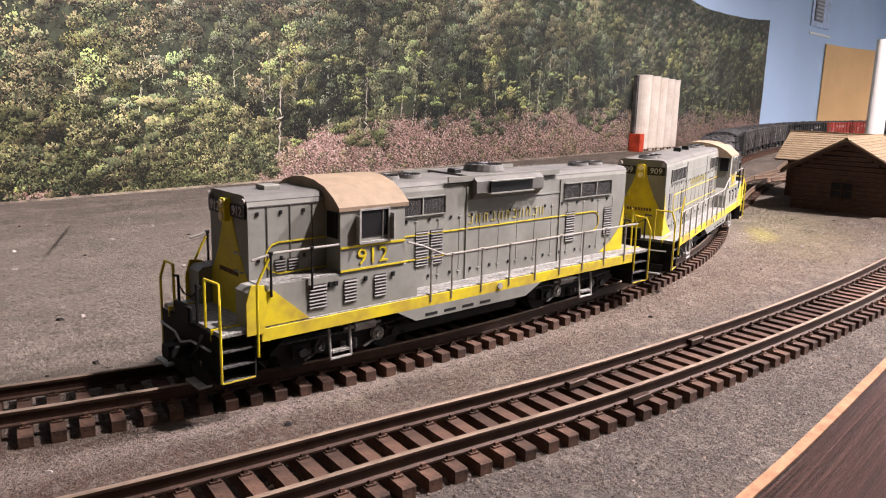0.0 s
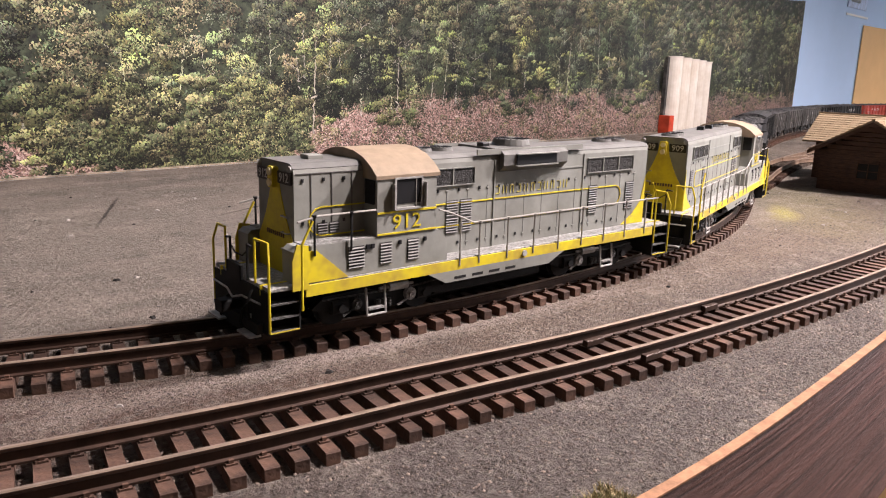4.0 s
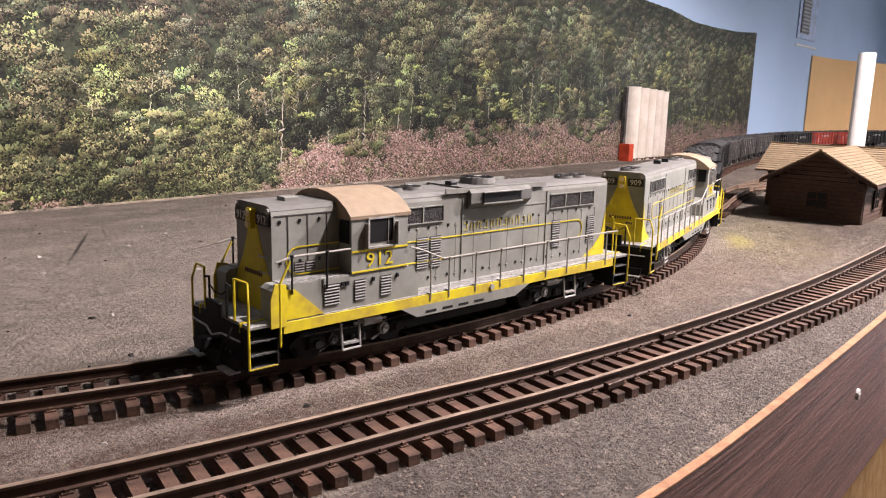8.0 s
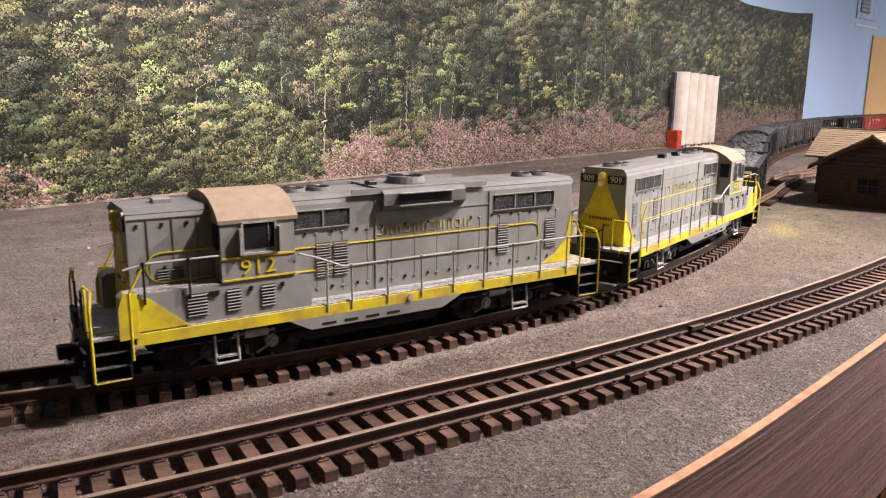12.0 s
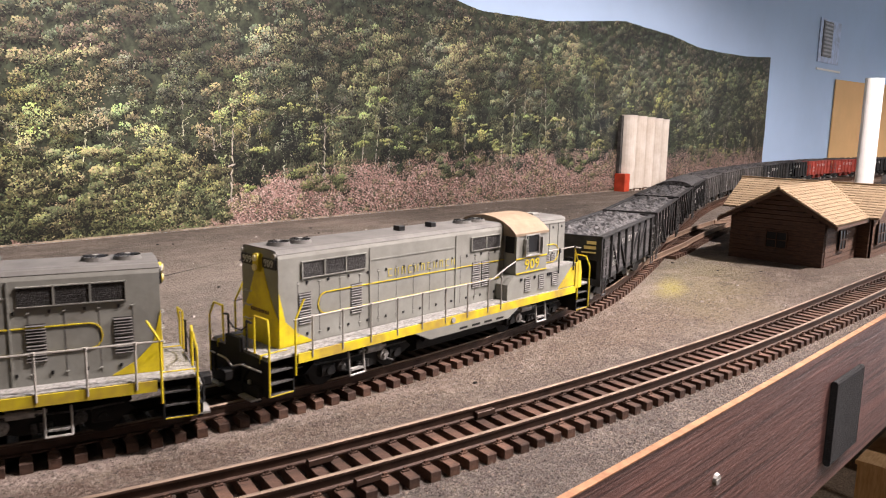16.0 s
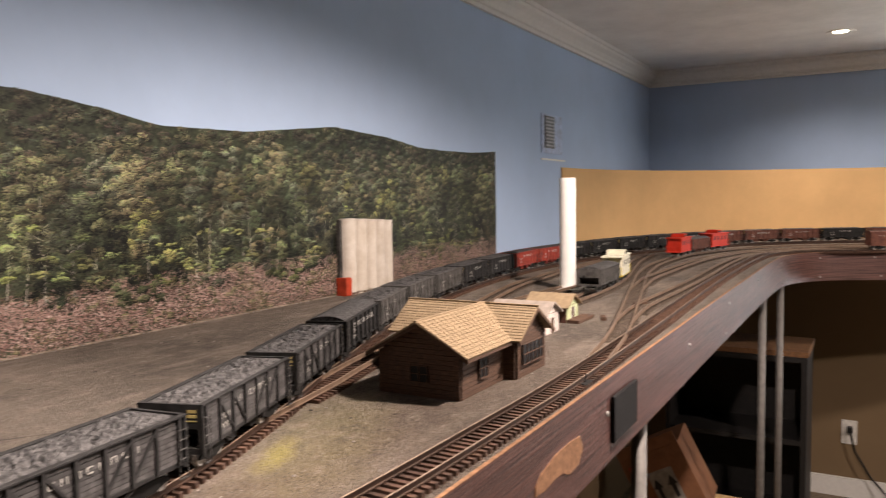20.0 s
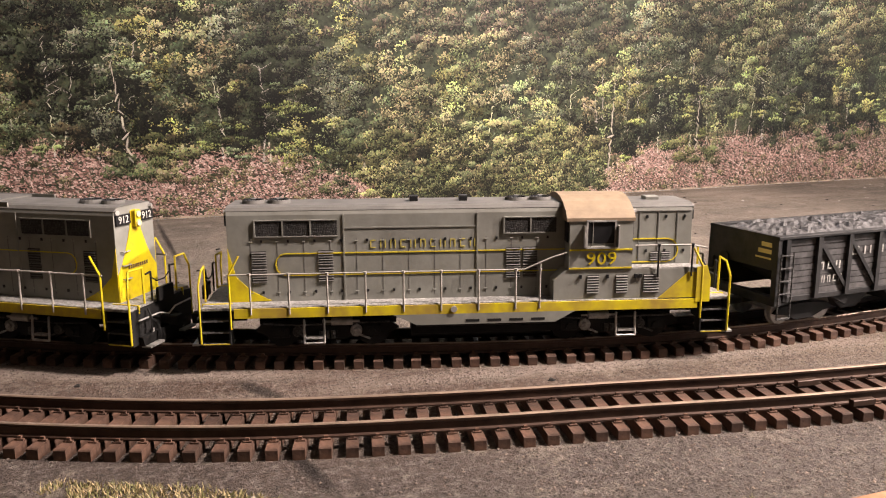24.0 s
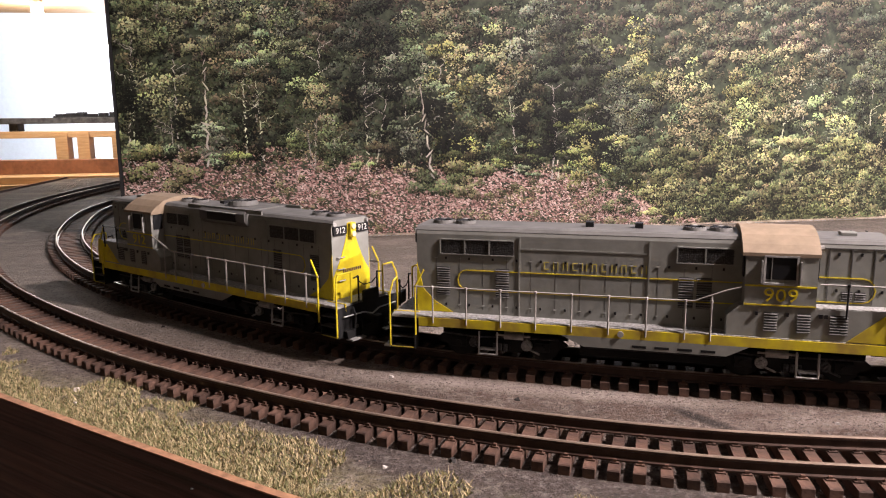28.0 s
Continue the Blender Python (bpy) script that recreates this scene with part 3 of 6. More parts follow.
single("peeled_patch", Build().prism_y(chipped, -0.7026, -0.7016), FASCIA_EDGE, "torn pale patch where the brown fascia skin peeled off", "patch")

frame_ob = thing("benchwork", "pine and plywood benchwork under the layout", "benchwork", kind="structure")
for x in (0.2, 0.75, 1.25, 1.8, 2.4, 2.9):
    part("joist", Build().box(x - 0.01, x + 0.01, -0.62 if x > 0.3 else -0.4, -0.02, -0.085, -0.035), PINE, frame_ob)
part("plywood_panel", Build().box(0.55, 1.24, -0.40, -0.388, FLOOR, -0.086), PLY, frame_ob, "plywood sheet leaning under the layout")
for x, y in ((1.42, -0.684), (2.71, -0.682), (3.00, -0.700), (3.62, -1.60), (0.35, -0.62)):
    leg = thing("support_post", "bare steel conduit post holding up the layout", "post", "steel posts")
    part("tube", Build().rod((x, y, FLOOR + 0.004), (x, y, -0.086), 0.0100, 16), METAL, leg, smooth=True)
    part("foot", Build().rod((x, y, FLOOR), (x, y, FLOOR + 0.004), 0.022, 16), METAL, leg)

# ---- tracks ----
MAIN = [(-0.1, 0.8), (-0.132, 0.596), (-0.17, 0.397), (-0.185, 0.26), (-0.171, 0.123), (-0.136, -0.019), (-0.075, -0.155), (0.0, -0.265), (0.087, -0.358), (0.173, -0.424), (0.254, -0.467), (0.332, -0.5), (0.42, -0.529), (0.5, -0.544), (0.58, -0.55), (0.66, -0.549), (0.74, -0.54), (0.82, -0.522), (0.9, -0.496), (1.0, -0.46), (1.1, -0.42), (1.2, -0.382), (1.3, -0.344), (1.4, -0.309), (1.55, -0.264), (1.75, -0.22), (2.05, -0.178), (2.4, -0.168), (2.8, -0.225), (3.15, -0.345), (3.5, -0.57), (3.72, -0.85), (3.83, -1.2), (3.88, -1.6), (3.92, -2.3), (3.94, -2.95)]
NEAR = [(-0.22, 0.85), (-0.271, 0.598), (-0.295, 0.36), (-0.277, 0.151), (-0.231, -0.009), (-0.165, -0.16), (-0.09, -0.28), (0.008, -0.398), (0.104, -0.482), (0.179, -0.531), (0.254, -0.567), (0.333, -0.592), (0.402, -0.609), (0.485, -0.629), (0.6, -0.648), (0.725, -0.661), (0.85, -0.667), (1.0, -0.67), (1.2, -0.672), (1.6, -0.662), (2.2, -0.645), (2.7, -0.645), (2.98, -0.665), (3.13, -0.75), (3.24, -0.95), (3.33, -1.15), (3.48, -1.42), (3.64, -1.7), (3.76, -2.2), (3.8, -2.95)]
YARD_B = [(1.30, -0.668), (1.41, -0.652), (1.51, -0.634), (1.634, -0.607), (1.822, -0.565), (2.066, -0.511), (2.303, -0.462), (2.6, -0.432), (2.95, -0.455), (3.25, -0.57), (3.46, -0.80), (3.58, -1.08), (3.68, -1.5), (3.83, -2.2), (3.86, -2.95)]
YARD_C = [(1.56, -0.622), (1.71, -0.605), (1.83, -0.602), (1.98, -0.605), (2.231, -0.606), (2.608, -0.600), (2.877, -0.612), (3.06, -0.67), (3.25, -0.82), (3.38, -1.02), (3.47, -1.3), (3.65, -1.62)]
YARD_D = [(1.30, -0.408), (1.45, -0.430), (1.6, -0.458), (1.75, -0.472), (1.9, -0.472), (2.05, -0.462), (2.22, -0.436), (2.6, -0.362), (2.9, -0.33)]
YARD_E = [(1.96, -0.535), (2.16, -0.508), (2.33, -0.506), (2.557, -0.510), (2.83, -0.530), (3.08, -0.60), (3.30, -0.76), (3.44, -0.98), (3.53, -1.22)]
PASSING = [(0.93, -0.484), (0.98, -0.472), (1.03, -0.462), (1.08, -0.452), (1.125, -0.440), (1.172, -0.429), (1.206, -0.422), (1.3, -0.407), (1.45, -0.393), (1.63, -0.386), (1.76, -0.387), (1.90, -0.392), (2.02, -0.402)]
CROSSOVER = [(1.45, -0.388), (1.637, -0.346), (1.767, -0.316), (1.956, -0.281), (2.107, -0.274), (2.28, -0.262), (2.6, -0.270)]
GAUGE, PITCH = 0.0240, 0.0089
HEAD = 0.0098
tie_mesh = Build().box(-0.0022, 0.0022, -0.0205, 0.0205, -0.001, 0.0042, 0.0004)
for side in (-1, 1):
    tie_mesh.box(-0.0016, 0.0016, side * GAUGE / 2 - 0.0028, side * GAUGE / 2 + 0.0028, 0.0042, 0.0048)
    for e in (-0.0019, 0.0019):
        tie_mesh.box(-0.0007, 0.0007, side * GAUGE / 2 + e - 0.0005, side * GAUGE / 2 + e + 0.0005, 0.0046, 0.0058)
tie_list = (list(tie_mesh.v), list(tie_mesh.f))
tie_mesh = tie_mesh.mesh("tie")
tie_mesh.materials.append(TIE)


def sweep(path, prof, offset):
    p = np.asarray(path)
    d = np.gradient(p, axis=0)
    d /= np.linalg.norm(d, axis=1)[:, None]
    nrm = np.stack([-d[:, 1], d[:, 0]], 1)
    n = len(prof)
    v = [(*(q + m * (offset + o)), z) for q, m in zip(p, nrm) for o, z in prof]
    f = [(n * k + j, n * k + (j + 1) % n, n * (k + 1) + (j + 1) % n, n * (k + 1) + j) for k in range(len(p) - 1) for j in range(n)]
    f += [tuple(range(n - 1, -1, -1)), tuple(n * (len(p) - 1) + j for j in range(n))]
    return Build().add(v, f)


WEB = [(-0.0015, 0.0046), (0.0015, 0.0046), (0.0015, 0.0052), (0.0004, 0.0056), (0.0004, 0.0082), (0.00085, 0.0086), (0.00085, HEAD - 0.0004), (-0.00085, HEAD - 0.0004), (-0.00085, 0.0086), (-0.0004, 0.0082), (-0.0004, 0.0056), (-0.0015, 0.0052)]
CAP = [(-0.00080, HEAD - 0.0004), (0.00080, HEAD - 0.0004), (0.00050, HEAD), (-0.00050, HEAD)]


def track(name, pts, label, near, skip=0.0, sunk=0.0):
    """Rails in two parts each, and ties; those within the plan stretch near are single pieces."""
    ob = thing(name, label, "track")
    path, s = smooth_path(pts, 0.01)
    for side in (-1, 1):
        r = part("rail", sweep(path, WEB, side * GAUGE / 2), YARD_RAIL if sunk else RAIL, ob)
        part("rail_head", sweep(path, CAP, side * GAUGE / 2), RAIL_TOP, r, "rubbed bright rail head")
    fine, s = smooth_path(pts, PITCH)
    rest = Build()
    rng = random.Random(5)
    for k in range(1, len(fine) - 1):
        if k * PITCH < skip:
            continue
        (x, y), d = fine[k], fine[k + 1] - fine[k - 1]
        m = pose(x, y, rng.uniform(-0.0002, 0.0001) - sunk, 0, 0, math.degrees(math.atan2(d[1], d[0])) + rng.uniform(-1.2, 1.2))
        if near[0] < x < near[1] and y < 0.1:
            part("tie", tie_mesh, TIE, ob, at=m)
        else:
            rest.add([m @ Vector(v) for v in tie_list[0]], tie_list[1])
    if rest.v:
        me = bpy.data.meshes.new("tie_stretch")
        me.from_pydata(rest.v, [], rest.f)
        me.materials.append(SUNK_TIE if sunk else TIE)
        tagged(part("tie_stretch", me, TIE, ob), kind="stuff")
    return ob


track("main_track", MAIN, "rusty rails on dark brown ties under the coal train", (-0.2, 1.45))
near_ob = track("siding_track", NEAR, "rusty rails on brown ties along the layout edge", (-0.3, 1.6))
for name, pts, skip, sunk in (("yard_track", YARD_B, 0.14, 0.0034), ("yard_track", YARD_C, 0.12, 0.0036), ("yard_track", YARD_D, 0.10, 0.0024), ("yard_track", YARD_E, 0.12, 0.0037), ("yard_track", CROSSOVER, 0.10, 0.0037)):
    track(name, pts, "weathered yard track with ties sunk in the dirt", (9, 9), skip, sunk)
track("passing_track", PASSING, "rusty passing track that leaves the main line behind the depot", (1.02, 1.24), 0.09, 0.0008)
for x, y, a in ((0.484, -0.6215, -9), (0.487, -0.6455, -9), (0.565, -0.6325, -8)):
    part("rail_joiner", Build().box(-0.005, 0.005, -0.0013, 0.0013, 0.0050, 0.0076, 0.0003), RAIL, near_ob, "thick rail joiner", at=pose(x, y, 0, 0, 0, a))

# ---- loose gravel ----


def gravel():
    rng = np.random.default_rng(11)
    xs, ys, rs = [], [], []
    near, run = smooth_path(NEAR, 0.004)
    main, _ = smooth_path(MAIN, 0.004)
    edge_x, edge_y = EDGE[:, 0], EDGE[:, 1]
    n = 60000
    x = rng.uniform(-0.05, 1.35, n)
    low = np.array([np.interp(v, edge_x[edge_y < 0.0], edge_y[edge_y < 0.0]) for v in x])
    nx, ny = near[near[:, 1] < -0.1].T
    mid = np.interp(x, nx[np.argsort(nx)], ny[np.argsort(nx)])
    y = rng.uniform(0, 1, n)
    t = rng.uniform(0, 1, n)
    y = np.where(t < 0.5, low + 0.004 + (mid - 0.012 - low) * y, np.where(t < 0.72, mid + (y - 0.5) * 0.022, mid + 0.018 + y * 0.09))
    keep = (rng.uniform(0, 1, n) < np.where(t < 0.5, 0.6, 0.9)) & ~((x < 0.34) & (t < 0.5) & (rng.uniform(0, 1, n) < 0.8))
    x, y, t = x[keep], y[keep], t[keep]
    n = len(x)
    size = np.where(t < 0.72, rng.uniform(0.0003, 0.00075, n), rng.uniform(0.0003, 0.0005, n))
    unit = np.array([(1, 0, 0), (0, 1, 0), (-1, 0, 0), (0, -1, 0), (0, 0, 0.8), (0, 0, -0.5)], float)
    fac = np.array([(0, 1, 4), (1, 2, 4), (2, 3, 4), (3, 0, 4)])
    a = rng.uniform(0, np.pi, n)
    jit = rng.uniform(0.6, 1.3, (n, 6, 1)) * unit[None]
    vx = jit[..., 0] * np.cos(a)[:, None] - jit[..., 1] * np.sin(a)[:, None]
    vy = jit[..., 0] * np.sin(a)[:, None] + jit[..., 1] * np.cos(a)[:, None]
    co = np.stack([x[:, None] + vx * size[:, None], y[:, None] + vy * size[:, None], 0.0001 + (jit[..., 2] + 0.2) * size[:, None]], -1)
    loops = (fac[None] + 6 * np.arange(n)[:, None, None]).reshape(-1).astype(np.int32)
    me = bpy.data.meshes.new("gravel")
    me.vertices.add(n * 6)
    me.vertices.foreach_set("co", co.reshape(-1))
    me.loops.add(len(loops))
    me.loops.foreach_set("vertex_index", loops)
    me.polygons.add(len(loops) // 3)
    me.polygons.foreach_set("loop_start", np.arange(0, len(loops), 3, dtype=np.int32))
    me.polygons.foreach_set("loop_total", np.full(len(loops) // 3, 3, dtype=np.int32))
    me.update()
    m = bpy.data.materials.new("mixed_gravel")
    m.use_nodes = True
    nd, l = m.node_tree.nodes, m.node_tree.links
    geo, r = nd.new("ShaderNodeNewGeometry"), nd.new("ShaderNodeValToRGB")
    cr = r.color_ramp
    cr.elements[0].color, cr.elements[1].color = (0.024, 0.018, 0.015, 1), (0.22, 0.172, 0.138, 1)
    for pos, c in ((0.5, (0.080, 0.060, 0.048, 1)), (0.9, (0.145, 0.110, 0.087, 1))):
        cr.elements.new(pos).color = c
    l.new(geo.outputs["Random Per Island"], r.inputs["Fac"])
    l.new(r.outputs["Color"], nd["Principled BSDF"].inputs["Base Color"])
    nd["Principled BSDF"].inputs["Roughness"].default_value = 0.9
    me.materials.append(m)
    tagged(part("gravel", me, m), "loose mixed dark and tan model gravel on the layout", "gravel", kind="stuff")


gravel()


def pebbles():
    """Larger lone stones and dark crumbs lying on the dirt."""
    rng = np.random.default_rng(5)
    for name, colour, n, lo, hi, label in (("pale_pebble", (0.40, 0.36, 0.32), 90, 0.0007, 0.0022, "pale stone chips scattered on the dirt"), ("dark_crumb", (0.02, 0.017, 0.015), 110, 0.0007, 0.0020, "dark coal crumbs scattered on the dirt")):
        v, f = [], []
        for _ in range(n):
            x, y, r = rng.uniform(-0.1, 1.3), rng.uniform(-0.66, -0.06), rng.uniform(lo, hi)
            k = len(v)
            for a in range(6):
                q = rng.uniform(0.6, 1.3)
                v.append((x + r * q * math.cos(a * math.pi / 3), y + r * q * math.sin(a * math.pi / 3), 0.0))
            for a in range(6):
                px, py, _z = v[k + a]
                v.append((x + (px - x) * 0.6, y + (py - y) * 0.6, r * rng.uniform(0.3, 0.7)))
            f += [(k + a, k + (a + 1) % 6, k + 6 + (a + 1) % 6, k + 6 + a) for a in range(6)] + [tuple(range(k + 6, k + 12))]
        me = bpy.data.meshes.new(name)
        me.from_pydata(v, [], f)
        m = mat(name, colour, 0.9, vary=0.3, scale=300)
        me.materials.append(m)
        tagged(part(name, me, m), label, "gravel", kind="stuff")


pebbles()


def edge_grass():
    """Short static grass in ragged patches along the front edge."""
    rng = np.random.default_rng(21)
    e = EDGE[(EDGE[:, 1] < -0.05) & (EDGE[:, 0] < 0.40)]
    d = np.gradient(e, axis=0)
    d /= np.linalg.norm(d, axis=1)[:, None]
    v, f = [], []
    for _ in range(85000):
        k = int(rng.integers(len(e)))
        u = rng.uniform(0, 1) ** 1.3
        q = e[k] + d[k] * rng.uniform(-0.010, 0.010) + np.array([-d[k][1], d[k][0]]) * (0.001 + 0.044 * u * max(0.3, min(1.0, (0.42 - e[k][0]) / 0.2)))
        if noise.noise(Vector((q[0] * 26, q[1] * 26, 1))) + 0.35 * noise.noise(Vector((q[0] * 90, q[1] * 90, 1))) < -0.42 + 0.60 * u * u:
            continue
        a, h = rng.uniform(0, 2 * math.pi), rng.uniform(0.0009, 0.0026)
        dx, dy = 0.00028 * math.cos(a), 0.00028 * math.sin(a)
        lx, ly = rng.normal(0, 0.5, 2) * h
        i = len(v)
        v += [(q[0] - dx, q[1] - dy, 0.0), (q[0] + dx, q[1] + dy, 0.0), (q[0] + lx, q[1] + ly, h)]
        f.append((i, i + 1, i + 2))
    me = bpy.data.meshes.new("grass")
    me.from_pydata(v, [], f)
    m = bpy.data.materials.new("static_grass")
    m.use_nodes = True
    nd, l = m.node_tree.nodes, m.node_tree.links
    geo, r = nd.new("ShaderNodeNewGeometry"), nd.new("ShaderNodeValToRGB")
    cr = r.color_ramp
    cr.elements[0].color, cr.elements[1].color = (0.11, 0.10, 0.042, 1), (0.42, 0.33, 0.18, 1)
    for pos, c in ((0.35, (0.15, 0.15, 0.05, 1)), (0.60, (0.32, 0.25, 0.13, 1))):
        cr.elements.new(pos).color = c
    l.new(geo.outputs["Random Per Island"], r.inputs["Fac"])
    l.new(r.outputs["Color"], nd["Principled BSDF"].inputs["Base Color"])
    nd["Principled BSDF"].inputs["Roughness"].default_value = 0.8
    me.materials.append(m)
    tagged(part("grass", me, m), "short straw and green static grass along the layout edge", "grass", kind="stuff")


edge_grass()

# ---- printed forest backdrop ----


def poster():
    rng = np.random.default_rng(7)
    quads, cols = [], []
    FINE = 0.66

    def ridge(x):
        return np.interp(x, [-0.1, 0.3, 0.55, 0.64, 0.77, 0.93, 1.05, 1.17, 1.26, 1.45, 1.69, 1.89, 2.02, 2.15, 2.30, 2.44], [0.325, 0.318, 0.310, 0.312, 0.324, 0.340, 0.339, 0.325, 0.309, 0.312, 0.338, 0.328, 0.313, 0.311, 0.313, 0.322])

    def bank(x):
        return np.interp(x, [-0.1, 0.05, 0.12, 0.21, 0.32, 0.40, 0.46, 0.52, 0.72, 0.77, 0.85, 0.92, 1.1, 1.3, 1.7, 2.1, 2.44], [0.085, 0.088, 0.078, 0.068, 0.066, 0.058, 0.03, 0.004, 0.006, 0.028, 0.05, 0.062, 0.072, 0.078, 0.075, 0.07, 0.07])

    def dabs(x, z, w, h, c, layer, lean=None):
        """Small ragged spots of print; c is one colour each."""
        n = len(x)
        w, h = w * FINE, h * FINE
        ang = rng.uniform(0, 2 * np.pi, n) if lean is None else rng.normal(lean, 0.5, n)
        k = 5
        th = np.arange(k) * 2 * np.pi / k
        rad = rng.uniform(0.55, 1.25, (n, k))
        px = rad * np.cos(th) * w[:, None]
        pz = rad * np.sin(th) * h[:, None]
        ca, sa = np.cos(ang)[:, None], np.sin(ang)[:, None]
        vx, vz = x[:, None] + px * ca - pz * sa, z[:, None] + px * sa + pz * ca
        vx = np.clip(vx, -0.0845, 2.4375)
        vz = np.clip(vz, 0.001, ridge(vx) + 0.0008)
        y = -(0.0012 + layer * 0.0016 + rng.uniform(0, 0.00012, n))
        quads.append(np.stack([vx, np.repeat(y[:, None], k, 1), vz], -1))
        cols.append(c)

    def clump(cx, cz, r, colour, layer, n, leaf, flat=0.7, low=0.10):
        n = int(n * 2.1)
        a, q = rng.uniform(0, 2 * np.pi, n), np.sqrt(rng.uniform(0, 1, n))
        dx, dz = q * np.cos(a), q * np.sin(a)
        lit = np.clip(0.55 + 0.85 * (0.85 * dz - 0.3 * dx) + rng.normal(0, 0.20, n), low, 1.5)
        c = np.asarray(colour)[None] * lit[:, None] * (1 + rng.normal(0, 0.07, (n, 3)))
        dabs(cx + dx * r, cz + dz * r * flat, leaf * rng.uniform(0.6, 1.35, n), leaf * rng.uniform(0.4, 0.8, n), c, layer + 0.05 * (1 - dz) * 0.5, None)

    # far hillside: many small round crowns
    n = 2600
    hx = rng.uniform(-0.085, 2.44, n)
    hz = rng.uniform(0.2, 1.0, n)
    order = np.argsort(-hz)
    for k in order:
        x = hx[k]
        z = 0.15 + (ridge(x) - 0.15) * hz[k]
        tone = [(0.16, 0.175, 0.10), (0.11, 0.135, 0.085), (0.21, 0.19, 0.11), (0.17, 0.14, 0.10)][int(rng.integers(4))]
        up = (z - 0.15) / 0.19
        tone = np.asarray(tone) * (0.95 - 0.25 * up) + np.array([0.0, 0.004, 0.010]) * up
        clump(x, z, rng.uniform(0.007, 0.013), tone * rng.uniform(0.75, 1.45), 0.1 + 0.2 * (1 - hz[k]), 24, 0.0026)
    # leaf-covered bank
    n = 90000
    x = rng.uniform(-0.085, 2.44, n)
    z = rng.uniform(0, 1, n) ** 0.9 * (bank(x) + 0.012)
    kind = rng.uniform(0, 1, n)
    pal = np.array([(0.38, 0.25, 0.215), (0.25, 0.140, 0.120), (0.54, 0.41, 0.36), (0.12, 0.075, 0.062), (0.24, 0.21, 0.11)])
    patch = np.array([noise.noise(Vector((a * 14, b * 30, 3))) for a, b in zip(x, z)])
    idx = np.clip((kind * 4 + patch * 2.4).astype(int), 0, 4)
    c = pal[idx] * rng.uniform(0.58, 1.15, (n, 1))
    c *= np.where((z < 0.014) & (rng.uniform(0, 1, n) < 0.5), 0.8, 1.0)[:, None]
    dabs(x, z, rng.uniform(0.0014, 0.0036, n), rng.uniform(0.0007, 0.0016, n), c, np.full(n, 0.32), -0.35)
    # standing trees, back rows first
    palette = [(0.30, 0.36, 0.17), (0.24, 0.30, 0.15), (0.17, 0.225, 0.125), (0.38, 0.40, 0.21), (0.50, 0.50, 0.20), (0.30, 0.33, 0.23), (0.37, 0.33, 0.19), (0.25, 0.29, 0.20), (0.42, 0.40, 0.23)]
    # dark wood between the trees, just over the bank
    n = 52000
    x = rng.uniform(-0.085, 2.44, n)
    z = bank(x) + 0.004 + rng.uniform(0, 1, n) ** 1.3 * 0.09
    c = np.array([[0.050, 0.058, 0.034]]) * rng.uniform(0.3, 2.4, (n, 1)) * (1 + rng.normal(0, 0.1, (n, 3)))
    dabs(x, z, rng.uniform(0.0015, 0.004, n), rng.uniform(0.001, 0.002, n), c, np.full(n, 0.335), None)
    for row, (lo, hi, count, size) in enumerate(((0.120, 0.160, 78, 0.036), (0.085, 0.13, 70, 0.042), (0.045, 0.085, 60, 0.036), (0.008, 0.035, 60, 0.020))):
        for k in range(count):
            x = -0.085 + 2.525 * (k + rng.uniform(0, 1)) / count
            if row == 3 and rng.uniform() < 0.3:
                continue
            z, r = bank(x) + rng.uniform(lo, hi), size * rng.uniform(0.7, 1.3)
            tone = np.asarray(palette[int(rng.integers(len(palette)))]) * rng.uniform(0.45, 1.55)
            if row < 2:
                tone = tone * 0.9 + np.array([0.012, 0.014, 0.012])
            layer = 0.36 + 0.14 * row
            m = int(20 * (r / 0.045) ** 1.3) + 6
            tall = rng.uniform(1.2, 2.0)
            spread = sorted(((rng.uniform(0, 2 * np.pi), np.sqrt(rng.uniform(0, 1))) for _ in range(m)), key=lambda p: -p[1] * np.sin(p[0]))
            for a, q in spread:
                dz = q * np.sin(a)
                side = q * np.cos(a)
                tint = tone * (0.22 + 0.80 * ((dz + 1) / 2) ** 1.3 - 0.22 * side) * rng.uniform(0.55, 1.30)
                clump(x + r * side * 0.85, z + r * dz * tall, rng.uniform(0.007, 0.013), tint, layer + 0.07 * (1 - dz) / 2, 24, rng.uniform(0.0014, 0.0027), 0.72, 0.04)
            # trunk and limbs that show through
            if row in (1, 2) and rng.uniform() < 0.75:
                lean, w = rng.normal(0, 0.07), rng.uniform(0.0008, 0.0018)
                base, top_z = bank(x) - 0.003, z + r * rng.uniform(-0.2, 0.7)
                hh = top_z - base
                pale = np.array([[0.50, 0.47, 0.42]]) * rng.uniform(0.5, 1.15)
                for j in range(24):
                    t = j / 24
                    if rng.uniform() < 0.25:
                        continue
                    dabs(np.array([x + lean * hh * t]), np.array([base + hh * t]), np.array([hh / 20]), np.array([w * (1.15 - 0.8 * t)]), pale * rng.uniform(0.7, 1.2), np.array([layer + 0.10]), np.pi / 2 - lean)
                for j in range(3):
                    t, way = rng.uniform(0.4, 0.9), rng.choice([-1, 1])
                    ln = rng.uniform(0.008, 0.022)
                    for q in range(6):
                        dabs(np.array([x + lean * hh * t + way * ln * q / 6]), np.array([base + hh * t + 0.6 * ln * q / 6]), np.array([ln / 5]), np.array([0.0005]), pale, np.array([layer + 0.10]), way * 0.54 + (0 if way > 0 else np.pi))
